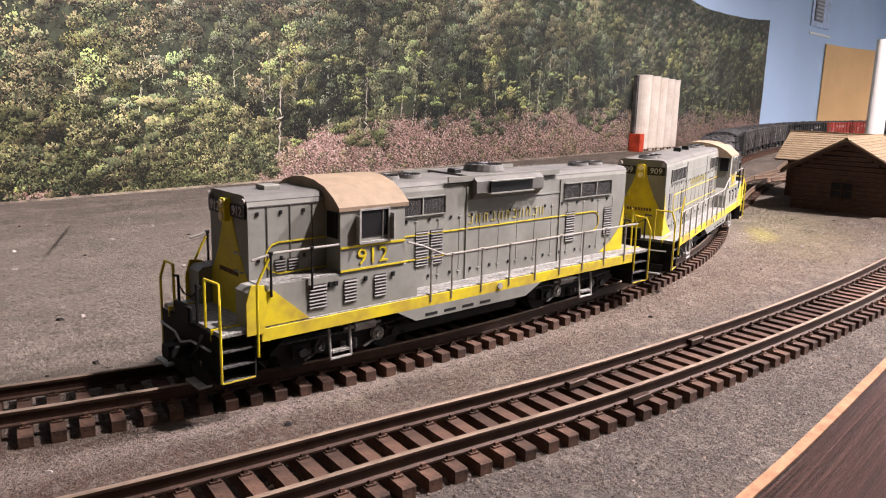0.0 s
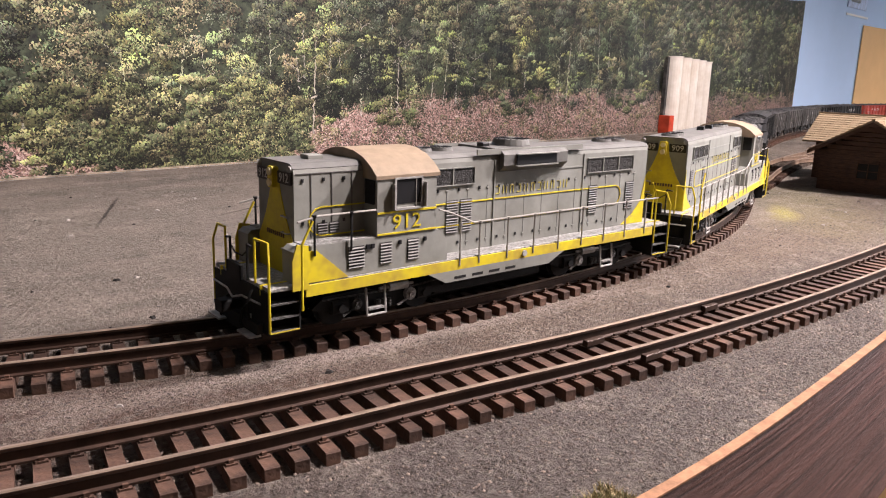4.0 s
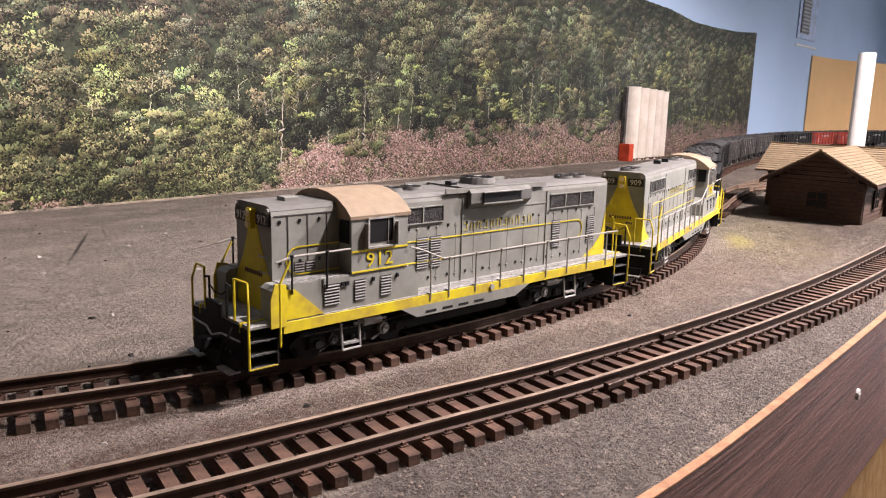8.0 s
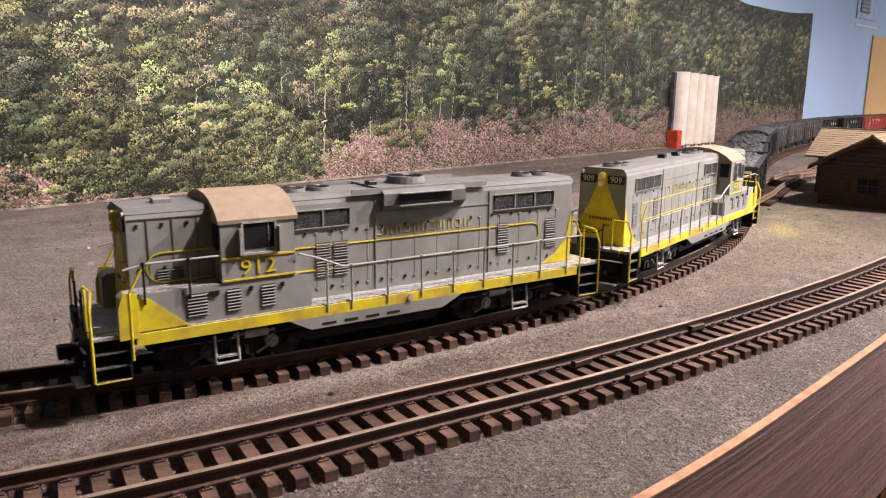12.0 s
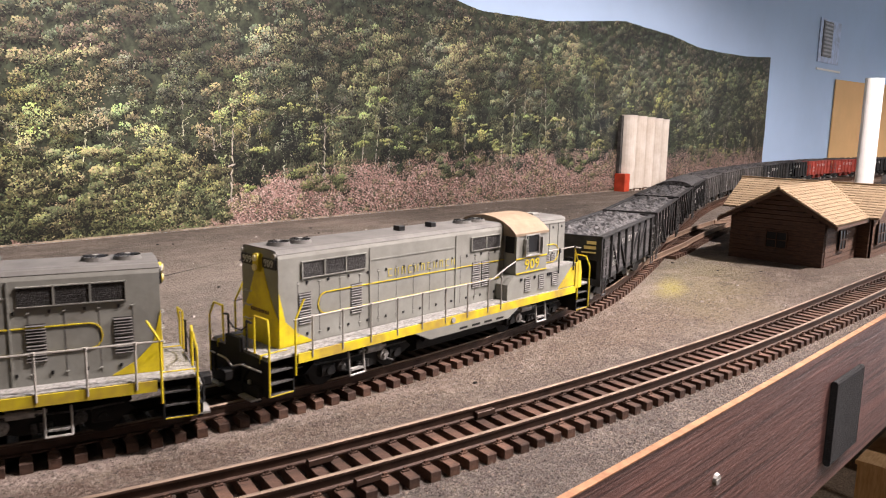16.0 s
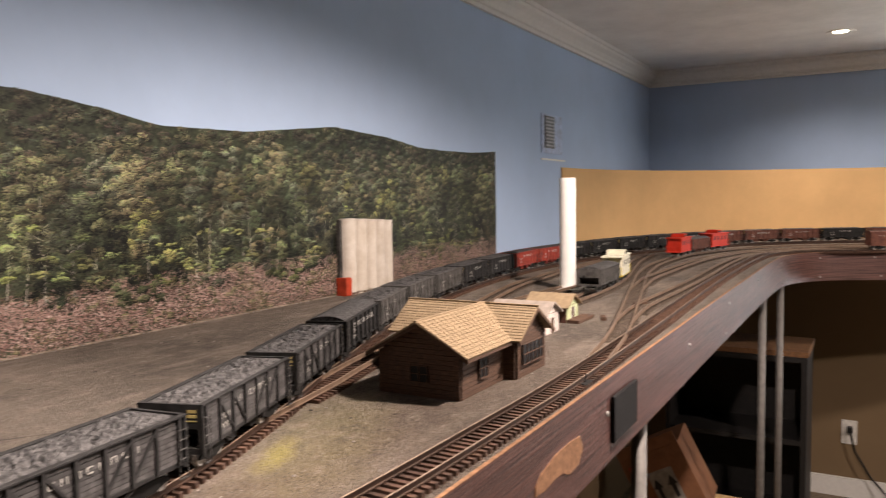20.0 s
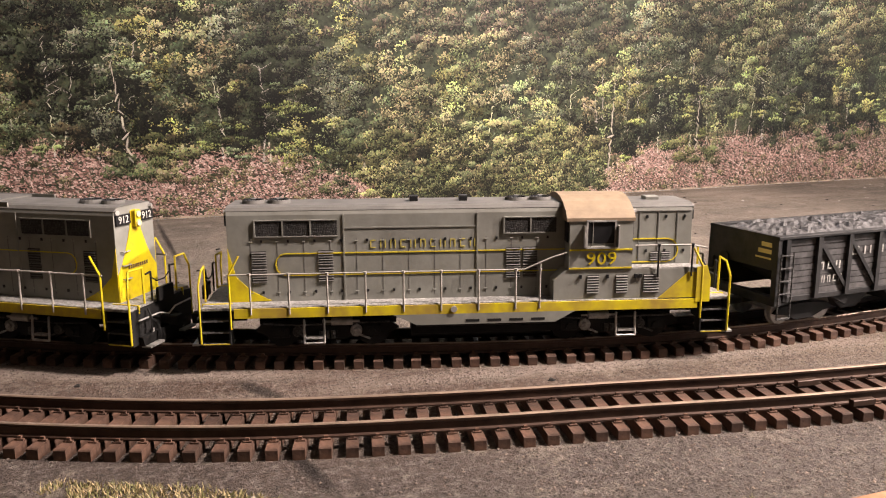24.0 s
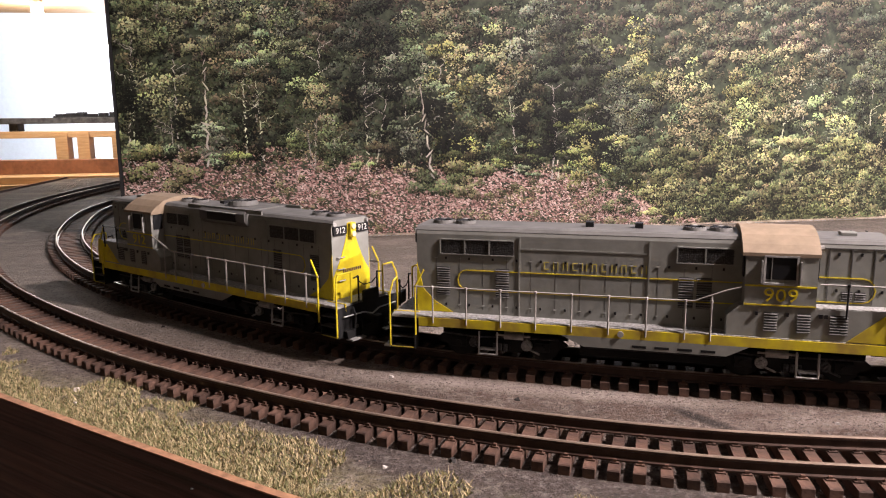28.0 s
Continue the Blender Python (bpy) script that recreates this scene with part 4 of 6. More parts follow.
    # deep gaps between the lower trees
    for k in range(150):
        x = rng.uniform(-0.08, 2.43)
        z = bank(x) + rng.uniform(0.006, 0.075)
        for j in range(4):
            clump(x + rng.normal(0, 0.005), z + rng.normal(0, 0.012), rng.uniform(0.005, 0.011), np.array([0.030, 0.034, 0.022]) * rng.uniform(0.4, 1.4), 0.80, 22, 0.0028, 1.3, 0.3)
    # flat sunlit sprays of leaves in front of the gaps
    for k in range(150):
        x = rng.uniform(-0.08, 2.43)
        z = bank(x) + rng.uniform(0.0, 1.0) ** 1.5 * 0.10
        tone = np.asarray([(0.36, 0.42, 0.15), (0.30, 0.37, 0.16), (0.42, 0.44, 0.18), (0.26, 0.33, 0.19)][int(rng.integers(4))]) * rng.uniform(0.5, 1.25)
        for j in range(5):
            clump(x + rng.normal(0, 0.009), z + rng.normal(0, 0.003), rng.uniform(0.004, 0.009), tone * rng.uniform(0.6, 1.3), 0.86, 14, 0.0019, 0.42, 0.08)
    # olive tufts on the leaf litter
    for k in range(260):
        x = rng.uniform(-0.08, 2.43)
        z = bank(x) * rng.uniform(0.0, 1.0)
        clump(x, z + 0.002, rng.uniform(0.003, 0.009), np.array([0.30, 0.29, 0.15]) * rng.uniform(0.35, 1.15), 0.90, 16, 0.0018, 0.8, 0.15)
    # bushes that hang over the bank and the large thicket
    for k in range(95):
        x = rng.uniform(0.47, 0.78) if k < 70 else rng.uniform(-0.08, 2.42)
        z = rng.uniform(0.012, 0.08) if k < 70 else bank(x) * rng.uniform(0.75, 1.05)
        tone = np.asarray([(0.48, 0.50, 0.22), (0.36, 0.41, 0.18), (0.55, 0.52, 0.27), (0.30, 0.35, 0.18)][int(rng.integers(4))]) * (0.44 if k < 70 else 0.40)
        for j in range(6):
            clump(x + rng.normal(0, 0.014), z + rng.normal(0, 0.009), rng.uniform(0.007, 0.014), tone * rng.uniform(0.35, 1.5), 0.92, 34, 0.0026, 0.6, 0.05)
    # trunks and bare branches
    for x in (0.0, 0.232, 0.951, 0.81, 1.35):
        z0 = bank(x) - 0.004
        hh, lean, w = rng.uniform(0.09, 0.14), rng.normal(0, 0.05), rng.uniform(0.0014, 0.0022)
        for j in range(14):
            t = j / 14
            c = np.array([[0.38, 0.35, 0.30]]) * rng.uniform(0.55, 1.2)
            dabs(np.array([x + lean * hh * t]), np.array([z0 + hh * t]), np.array([hh / 12]), np.array([w * (1.2 - 0.8 * t)]), c, np.array([0.97]), np.pi / 2 - lean)
    q = np.concatenate(quads)
    c = np.concatenate(cols) * 0.82
    mid = q.mean(1)
    mass = np.array([noise.noise(Vector((a * 9, b * 13, 5))) + 0.5 * noise.noise(Vector((a * 26, b * 30, 8))) for a, _, b in mid])
    mass = np.where(mid[:, 2] > bank(mid[:, 0]) + 0.005, mass, 0.3 * mass)
    c = np.clip(c * np.clip(1 + 0.80 * mass, 0.35, 1.6)[:, None], 0.002, 0.8)
    leafy = mid[:, 2] > bank(mid[:, 0])
    lum = np.maximum(c.mean(1), 0.004)
    c = c * np.where(leafy, np.clip((lum / 0.15) ** 0.24, 0.40, 1.25), 1.0)[:, None]
    c = c * np.where(leafy[:, None], np.array([[1.03, 1.0, 0.98]]), 1.0)
    lum = c.mean(1)
    over = np.clip((lum - 0.30) / 0.25, 0, 1)[:, None] * leafy[:, None]
    c = c * (1 - over * np.array([0.38, 0.30, 0.48]))
    n, k = q.shape[:2]
    me = bpy.data.meshes.new("printed_picture")
    me.vertices.add(n * k)
    me.vertices.foreach_set("co", q.reshape(-1))
    me.loops.add(n * k)
    me.loops.foreach_set("vertex_index", np.arange(n * k, dtype=np.int32))
    me.polygons.add(n)
    me.polygons.foreach_set("loop_start", np.arange(0, n * k, k, dtype=np.int32))
    me.polygons.foreach_set("loop_total", np.full(n, k, dtype=np.int32))
    at = me.attributes.new("ink", "FLOAT_COLOR", "FACE")
    at.data.foreach_set("color", np.concatenate([c, np.ones((n, 1))], 1).astype(np.float32).reshape(-1))
    me.update()
    m = bpy.data.materials.new("printed_ink")
    m.use_nodes = True
    nd, l = m.node_tree.nodes, m.node_tree.links
    a = nd.new("ShaderNodeAttribute")
    a.attribute_name = "ink"
    l.new(a.outputs["Color"], nd["Principled BSDF"].inputs["Base Color"])
    nd["Principled BSDF"].inputs["Roughness"].default_value = 0.5
    nd["Principled BSDF"].inputs["Specular IOR Level"].default_value = 0.22
    me.materials.append(m)
    ob = thing("backdrop", "printed photo backdrop of a wooded hillside fixed to the wall", "backdrop", kind="structure")
    xs = np.linspace(-0.085, 2.438, 120)
    prof = [(float(x), float(ridge(x))) for x in xs[::-1]] + [(-0.085, 0.0005), (2.438, 0.0005)]
    part("paper", Build().prism_y(prof, -0.0011, -0.0003), mat("print_shade_green", (0.028, 0.036, 0.018), 0.6, vary=0.6, scale=90), ob)
    tagged(part("printed_picture", me, m, ob, "printed trees, leaf-covered bank and far ridge"), kind="stuff")
    part("cut_edge", Build().box(-0.0885, -0.0855, -0.002, 0.055, 0.0, 0.345), mat("edge_black", (0.01, 0.01, 0.01), 0.7), ob)


poster()
single("backdrop_foot_strip", Build().box(-0.08, 2.43, -0.004, -0.0026, 0.0003, 0.0022), mat("paper_edge", (0.24, 0.20, 0.155), 0.8, vary=0.4, scale=60), "torn pale paper edge along the foot of the backdrop", "strip")
bd = [(2.965, -0.004), (3.2, -0.02), (3.5, -0.10), (3.75, -0.26), (3.93, -0.5), (4.03, -0.75), (4.10, -1.0), (4.14, -1.18)]
bpath, _ = smooth_path(bd, 0.03)
structure("curved_backdrop", ribbon(bpath, 0.0, 0.292, -0.0015, 0.0015), BOARD, "plain tan curved hardboard backdrop in the corner", "backdrop")

# ---- locomotives ----


def hood_profile(w, z0, z1, r):
    pts = [(-w, z0), (w, z0), (w, z1 - r)]
    pts += [(w - r + r * math.cos(a), z1 - r + r * math.sin(a)) for a in (0.5, 1.05)]
    pts += [(w - r, z1), (-w + r, z1)]
    pts += [(-w + r - r * math.cos(a), z1 - r + r * math.sin(a)) for a in (1.05, 0.5)]
    return pts + [(-w, z1 - r)]


def wheelset(b, x, r, half):
    for side in (-1, 1):
        b.rod((x, side * (half - 0.0012), r), (x, side * (half + 0.0012), r), r, 16)
        b.rod((x, side * (half - 0.0018), r), (x, side * (half - 0.0012), r), r + 0.0007, 16)
    return b.rod((x, -half, r), (x, half, r), 0.0012, 6)


def loco_truck(parent, cx, way):
    tr = part("truck", Build().box(cx - 0.030, cx + 0.030, -0.008, 0.008, 0.008, 0.013, 0.001), BLACK, parent)
    for side in (-1, 1):
        y = side * 0.0158
        prof = [(cx - 0.031, 0.0085), (cx - 0.026, 0.0125), (cx - 0.008, 0.0128), (cx, 0.0100), (cx + 0.008, 0.0128), (cx + 0.026, 0.0125), (cx + 0.031, 0.0085), (cx + 0.026, 0.0062), (cx + 0.014, 0.0062), (cx + 0.008, 0.0040), (cx - 0.008, 0.0040), (cx - 0.014, 0.0062), (cx - 0.026, 0.0062)]
        part("side_frame", Build().prism_y(prof, y - 0.0012, y + 0.0012), BLACK, tr)
        for dx in (-0.0195, 0.0195):
            part("journal_box", Build().box(cx + dx - 0.0035, cx + dx + 0.0035, y - 0.0028, y + 0.0028, 0.0052, 0.0105, 0.0008).rod((cx + dx, y, 0.0075), (cx + dx, y + side * 0.0038, 0.0075), 0.0016, 8), BLACK, tr)
        part("brake_cylinder", Build().rod((cx - way * 0.011, y + side * 0.002, 0.0122), (cx - way * 0.002, y + side * 0.002, 0.0122), 0.0018, 10).rod((cx - way * 0.014, y + side * 0.002, 0.0122), (cx + way * 0.002, y + side * 0.002, 0.0122), 0.0006), STEEL, tr, "weathered grey brake cylinder")
        for dx, r0 in ((-way * 0.0125, 0.0026), (way * 0.0125, 0.0022)):
            part("rigging_disc", Build().rod((cx + dx, y + side * 0.0012, 0.0080), (cx + dx, y + side * 0.0030, 0.0080), r0, 12).rod((cx + dx, y + side * 0.0030, 0.0080), (cx + dx, y + side * 0.0038, 0.0080), r0 * 0.5, 8).path([(cx + dx, y + side * 0.0024, 0.0110), (cx + dx + 0.0018, y + side * 0.0024, 0.0060), (cx + dx + 0.0060, y + side * 0.0024, 0.0042)], 0.0005, 5), WALK if r0 > 0.0025 else SCREEN, tr)
        part("pipe", Build().path([(cx - 0.027, y + side * 0.0022, 0.0118), (cx - 0.012, y + side * 0.0024, 0.0108), (cx + 0.004, y + side * 0.0022, 0.0112), (cx + 0.027, y + side * 0.0022, 0.0116)], 0.0004, 5), SCREEN, tr)
        for dx in (-0.0025, 0, 0.0025):
            part("coil_spring", Build().rod((cx + dx, y + side * 0.0020, 0.0046), (cx + dx, y + side * 0.0020, 0.0080), 0.0010, 8), SCREEN, tr)
        part("spring_pack", Build().box(cx - 0.0045, cx + 0.0045, y - 0.002, y + 0.002, 0.0045, 0.0082, 0.0006), BLACK, tr)
        st = part("step_stirrup", Build().path([(cx + way * 0.001, y + side * 0.004, 0.0140), (cx + way * 0.001, y + side * 0.005, 0.0035), (cx + way * 0.0095, y + side * 0.005, 0.0035), (cx + way * 0.0095, y + side * 0.004, 0.0140)], 0.0005), STEEL, tr, "bare grey sill step")
        part("tread", Build().box(*sorted((cx + way * 0.0018, cx + way * 0.0088)), *sorted((y + side * 0.003, y + side * 0.0055)), 0.0055, 0.0063), WALK, st)
    for dx in (-0.0195, 0.0195):
        part("wheelset", wheelset(Build(), cx + dx, 0.0072, 0.0122), BLACK, tr)
    return tr


LOUVRE = mat("louvre_grey", (0.105, 0.100, 0.094), 0.65, vary=0.2, scale=200)
LOUVRE_LIGHT = mat("louvre_light_grey", (0.135, 0.130, 0.120), 0.65, vary=0.2, scale=200)
# dark tone for the painted shade between louvre slats, and for screen wire
SLOT = mat("slot_shade_and_wire_dark", (0.035, 0.033, 0.031), 0.8)


def louvre(parent, x, z, w, h, y, side, material=None):
    b = Build()
    k = max(4, int(h / 0.0011))
    for j in range(k):
        zz = z - h / 2 + h * (j + 0.5) / k
        b.prism([(y, zz - 0.0004), (y + side * 0.0006, zz - 0.0003), (y, zz + 0.0004)], x - w / 2, x + w / 2)
    lv = part("louvre", b, material or LOUVRE, parent)
    # a dark plate puts the shade between the slats into colour
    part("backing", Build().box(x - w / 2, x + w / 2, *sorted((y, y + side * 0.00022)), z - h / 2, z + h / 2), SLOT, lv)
    return lv


def bars(parent, x, z, y, side, text_len, h, pitch, material, name="name_bar", stroke=0.10):
    """Letter-sized thin bars in a row, each a piece of its own."""
    w = pitch * 0.27
    forms = []
    for form in range(3):
        k = pitch * stroke
        b = Build().box(-w, -w + k, 0, side * 0.00012, -h / 2, h / 2)
        if form != 1:
            b.box(-w, w, 0, side * 0.00012, h / 2 - k, h / 2)
        if form != 2:
            b.box(w - k, w, 0, side * 0.00012, -h / 2, h / 2)
        if form == 2:
            b.box(-w, w, 0, side * 0.00012, -h / 2, -h / 2 + k)
        me = b.mesh(name)
        me.materials.append(material)
        forms.append(me)
    for j in range(text_len):
        part(name, forms[(j * 2 + text_len) % 3], material, parent, at=pose(x - side * (j - (text_len - 1) / 2) * pitch, y, z))


def locomotive(number, dynamic, label):
    """A high-hood road switcher; +x is the cab end, z = 0 the rail head."""
    lo = thing("diesel_locomotive", label, "locomotive", "road switchers")
    DK, HT, HW, CW = 0.0205, 0.0615, 0.0135, 0.0222
    # frame and sill
    part("underframe", Build().box(-0.112, 0.112, -0.012, 0.012, 0.0125, 0.0190, 0.001), BLACK, lo)
    deck = part("walkway", Build().box(-0.118, 0.118, -CW, CW, 0.0190, DK, 0.0003), WALK, lo, "grey tread-plate walkway")
    for side in (-1, 1):
        y0, y1 = sorted((side * CW, side * (CW + 0.0006)))
        part("sill_stripe", Build().box(-0.1045, 0.1045, y0, y1, 0.0157, 0.0198), SILL_YELLOW, lo, "yellow side sill stripe")
        prof = [(-0.038, 0.0157), (0.042, 0.0157), (0.032, 0.0110), (-0.028, 0.0110)]
        sk = part("side_skirt", Build().prism_y(prof, y0, y1), GREY, lo)
        for k in range(4):
            xx = -0.004 + 0.0095 * k
            part("slot", Build().box(xx - 0.003, xx + 0.003, min(y0, y1) - 0.0001, max(y0, y1) + 0.0001, 0.0120, 0.0131), BLACK, sk)
        part("fuel_filler", Build().rod((-0.012, side * CW, 0.0178), (-0.012, side * (CW + 0.0012), 0.0178), 0.0014, 10), STEEL, lo, "small ringed fuel gauge")
    tank = [(-0.0155, 0.0095), (-0.0155, 0.0050), (-0.011, 0.0025), (0.011, 0.0025), (0.0155, 0.0050), (0.0155, 0.0095), (0.012, 0.0125), (-0.012, 0.0125)]
    part("fuel_tank", Build().prism(tank, -0.030, 0.032), BLACK, lo)
    part("air_reservoir", Build().rod((-0.028, -0.0175, 0.0105), (0.03, -0.0175, 0.0105), 0.0018, 8).rod((-0.028, 0.0175, 0.0105), (0.03, 0.0175, 0.0105), 0.0018, 8), BLACK, lo)
    for cx, way in ((-0.0665, -1), (0.0589, 1)):
        loco_truck(lo, cx, way)
    # hoods
    hood = part("long_hood", Build().prism(hood_profile(HW, DK, HT, 0.0035), -0.1076, 0.0376), GREY, lo, "grey louvred engine hood")
    short = part("short_hood", Build().prism(hood_profile(HW, DK, HT - 0.0005, 0.0035), 0.0745, 0.1038), GREY, lo)
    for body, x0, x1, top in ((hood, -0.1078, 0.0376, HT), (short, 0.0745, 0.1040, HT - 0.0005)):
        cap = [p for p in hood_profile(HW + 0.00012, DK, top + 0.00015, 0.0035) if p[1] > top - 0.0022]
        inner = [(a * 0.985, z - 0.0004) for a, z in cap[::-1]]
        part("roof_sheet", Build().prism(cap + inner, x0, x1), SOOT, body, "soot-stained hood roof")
    # hood doors: thin seams standing proud, latches, grilles
    for side in (-1, 1):
        y = side * HW
        o0, o1 = sorted((y, y + side * 0.00025))
        for k in range(12):
            xx = -0.098 + 0.0112 * k
            part("door_seam", Build().box(xx - 0.00012, xx + 0.00012, *sorted((y, y + side * 0.00008)), DK + 0.002, 0.0475), mat("seam_dark", (0.10, 0.095, 0.09), 0.7), hood)
            for zz in (0.0240, 0.0462):
                part("latch", Build().box(xx + 0.0042, xx + 0.0051, *sorted((y, y + side * 0.00035)), zz, zz + 0.0012), DARK, hood)
                part("hinge", Build().rod((xx - 0.0006, y + side * 0.0001, zz + 0.0004), (xx + 0.0006, y + side * 0.0001, zz + 0.0004), 0.0003, 5), GREY, hood)
        part("rain_strip", Build().box(-0.0585, -0.001, o0, o1, 0.0519, 0.0525), GREY, hood)
        for xx in (-0.0585, -0.001):
            part("panel_rib", Build().box(xx - 0.0003, xx + 0.0003, *sorted((y, y + side * 0.0004)), DK, 0.0580), GREY, hood)
        for xx, n in ((-0.0785, 3), (0.0222, 2)):
            for j in range(n):
                gw = 0.0117
                x0 = xx - n * gw / 2 + j * gw
                g = part("radiator_grille", Build().box(x0 + 0.0003, x0 + gw - 0.0003, *sorted((y, y + side * 0.0003)), 0.0490, 0.0556), SCREEN, hood, "dark meshed radiator grille")
                mesh_b = Build()
                for q in range(1, 16):
                    mesh_b.rod((x0 + gw * q / 16, y + side * 0.0003, 0.0490), (x0 + gw * q / 16, y + side * 0.0003, 0.0556), 0.00009, 4)
                for q in range(1, 9):
                    mesh_b.rod((x0, y + side * 0.0003, 0.0490 + 0.00073 * q), (x0 + gw, y + side * 0.0003, 0.0490 + 0.00073 * q), 0.00009, 4)
                part("screen_wire", mesh_b, SLOT, g)
                part("grille_frame", Build().box(x0 - 0.0002, x0 + 0.0004, *sorted((y, y + side * 0.0007)), 0.0486, 0.0560).box(x0, x0 + gw, *sorted((y, y + side * 0.0007)), 0.0556, 0.0560).box(x0, x0 + gw, *sorted((y, y + side * 0.0007)), 0.0486, 0.0490), GREY, g)
        for xx in (-0.0946, -0.0664, 0.0148, 0.0223):
            louvre(hood, xx, 0.0393, 0.0062, 0.0066, y, side)
            louvre(hood, xx, 0.0322, 0.0062, 0.0066, y, side)
        for xx in (0.0800, 0.0885, 0.0970):
            part("door_seam", Build().box(xx - 0.00016, xx + 0.00016, o0, o1, 0.0345, 0.0575), mat("seam_dark", (0.10, 0.095, 0.09), 0.7), short)
            for zz in (0.0392, 0.0545):
                part("latch", Build().box(xx + 0.0030, xx + 0.0039, *sorted((y, y + side * 0.00035)), zz, zz + 0.0013), DARK, short)
        part("top_seam", Build().box(0.0755, 0.1030, o0, o1, 0.0574, 0.0577), mat("seam_dark", (0.10, 0.095, 0.09), 0.7), short)
        louvre(short, 0.0875, 0.0375, 0.004, 0.004, y, side)
        louvre(short, 0.0925, 0.0375, 0.004, 0.004, y, side)
        # yellow pin stripe, looped at the ends
        st = 0.0005
        loop = [(0.0376, 0.0413), (-0.0835, 0.0413)]
        loop += [(-0.0835 - 0.0042 * math.sin(a), 0.0366 + 0.0047 * math.cos(a)) for a in (0.5, 1.0, 1.57, 2.1, 2.6)]
        loop += [(-0.0835, 0.0319), (0.0376, 0.0319)]
        b = Build()
        for (xa, za), (xb, zb) in zip(loop, loop[1:]):
            b.rod((xa, y + side * 0.0001, za), (xb, y + side * 0.0001, zb), 0.00030, 4)
        part("pin_stripe", b, YELLOW, hood, "thin yellow pin stripe")
        loop = [(0.0745, 0.0452), (0.0930, 0.0452)] + [(0.0930 + 0.0050 * math.sin(a), 0.0400 + 0.0052 * math.cos(a)) for a in (0.5, 1.0, 1.57, 2.1, 2.6)] + [(0.0930, 0.0348), (0.0745, 0.0348)]
        b = Build()
        for (xa, za), (xb, zb) in zip(loop, loop[1:]):
            b.rod((xa, y + side * 0.0001, za), (xb, y + side * 0.0001, zb), 0.00030, 4)
        part("pin_stripe", b, YELLOW, short)
        bars(hood, -0.0246, 0.0450, y + side * 0.0001, side, 11, 0.0036, 0.0043, LETTER_YELLOW, "name_bar")
        # yellow flare low on the hood ends
        part("corner_flare", Build().prism_y([(-0.1076, DK), (-0.0900, DK + 0.0003), (-0.0985, 0.0255), (-0.1045, 0.0315), (-0.1076, 0.044)], *sorted((y, y + side * 0.0003))), YELLOW, hood)
        # battery boxes beside the cab
        box = part("battery_box", Build().prism_y([(0.0312, DK), (0.1088, DK), (0.1088, 0.0320), (0.1070, 0.0335), (0.036, 0.0335), (0.0312, 0.029)], *sorted((side * 0.0138, side * (CW - 0.0002)))), GREY, lo)
        for xx in (0.0520, 0.0690, 0.0835):
            louvre(box, xx, 0.0272, 0.0068, 0.0082, side * (CW - 0.0002), side, LOUVRE_LIGHT)
        for xx in (0.0445, 0.0605, 0.0765, 0.0785):
            part("latch", Build().box(xx - 0.0007, xx + 0.0007, *sorted((side * (CW - 0.0002), side * (CW + 0.0005))), 0.0298, 0.0314), DARK, box)
        part("yellow_corner", Build().prism_y([(0.0870, DK), (0.1086, DK), (0.1086, 0.0318), (0.1000, 0.0318)], *sorted((side * (CW - 0.0002), side * (CW + 0.0002)))), SILL_YELLOW, box)
        part("corner_plate", Build().prism_y([(0.1035, DK - 0.002), (0.1098, DK - 0.002), (0.1098, 0.0290), (0.1080, 0.0348), (0.1035, 0.0340)], *sorted((side * (CW + 0.0002), side * (CW + 0.0008)))), SILL_YELLOW, box, "yellow corner plate")
        part("tread_top", Build().box(0.0745, 0.104, *sorted((side * 0.0138, side * (CW - 0.0006))), 0.0335, 0.0338), WALK, box)
    # hood ends
    for end, x, body in ((1, 0.1038, short), (-1, -0.1076, hood)):
        a, b2 = sorted((x, x + end * 0.0003))
        part("end_triangle", Build().prism([(-HW, DK), (HW, DK), (HW, 0.0322), (0.0106, 0.0362), (0.0076, 0.0415), (0.0050, 0.0475), (0.0032, 0.0525), (0.0024, 0.0590), (-0.0024, 0.0590), (-0.0032, 0.0525), (-0.0050, 0.0475), (-0.0076, 0.0415), (-0.0106, 0.0362), (-HW, 0.0322)], a, b2), YELLOW, body, "yellow painted warning triangle")
        for k in range(9):
            part("name_bar", Build().box(min(x + end * 0.0003, x + end * 0.0005), max(x + end * 0.0003, x + end * 0.0005), -0.0068 + 0.00155 * k, -0.0058 + 0.00155 * k, 0.0338, 0.0354), HOUSE_WOOD, body)
        for side in (-1, 1):
            nb = part("number_board", Build().box(min(x, x + end * 0.0009), max(x, x + end * 0.0009), *sorted((side * 0.0032, side * 0.0128)), 0.0535, 0.0580, 0.0004), DARK, body)
            turn = pose(x + end * 0.00095, side * 0.0080, 0.0557, 90, 0, 90 * end)
            letters(number, 0.0046, nb, WHITE, turn, "number", "white road number on black")
            part("class_light", Build().rod((x - end * 0.0012, side * 0.0112, 0.0592), (x + end * 0.0012, side * 0.0120, 0.0592), 0.0011, 8), STEEL, body)
        hl = part("headlight_case", Build().box(min(x, x + end * 0.0022), max(x, x + end * 0.0022), -0.0019, 0.0019, 0.0515, 0.0592, 0.0006), YELLOW, body)
        for zz in (0.0534, 0.0573):
            part("lens", Build().rod((x + end * 0.0020, 0, zz), (x + end * 0.0029, 0, zz), 0.0014, 12), LENS, hl)
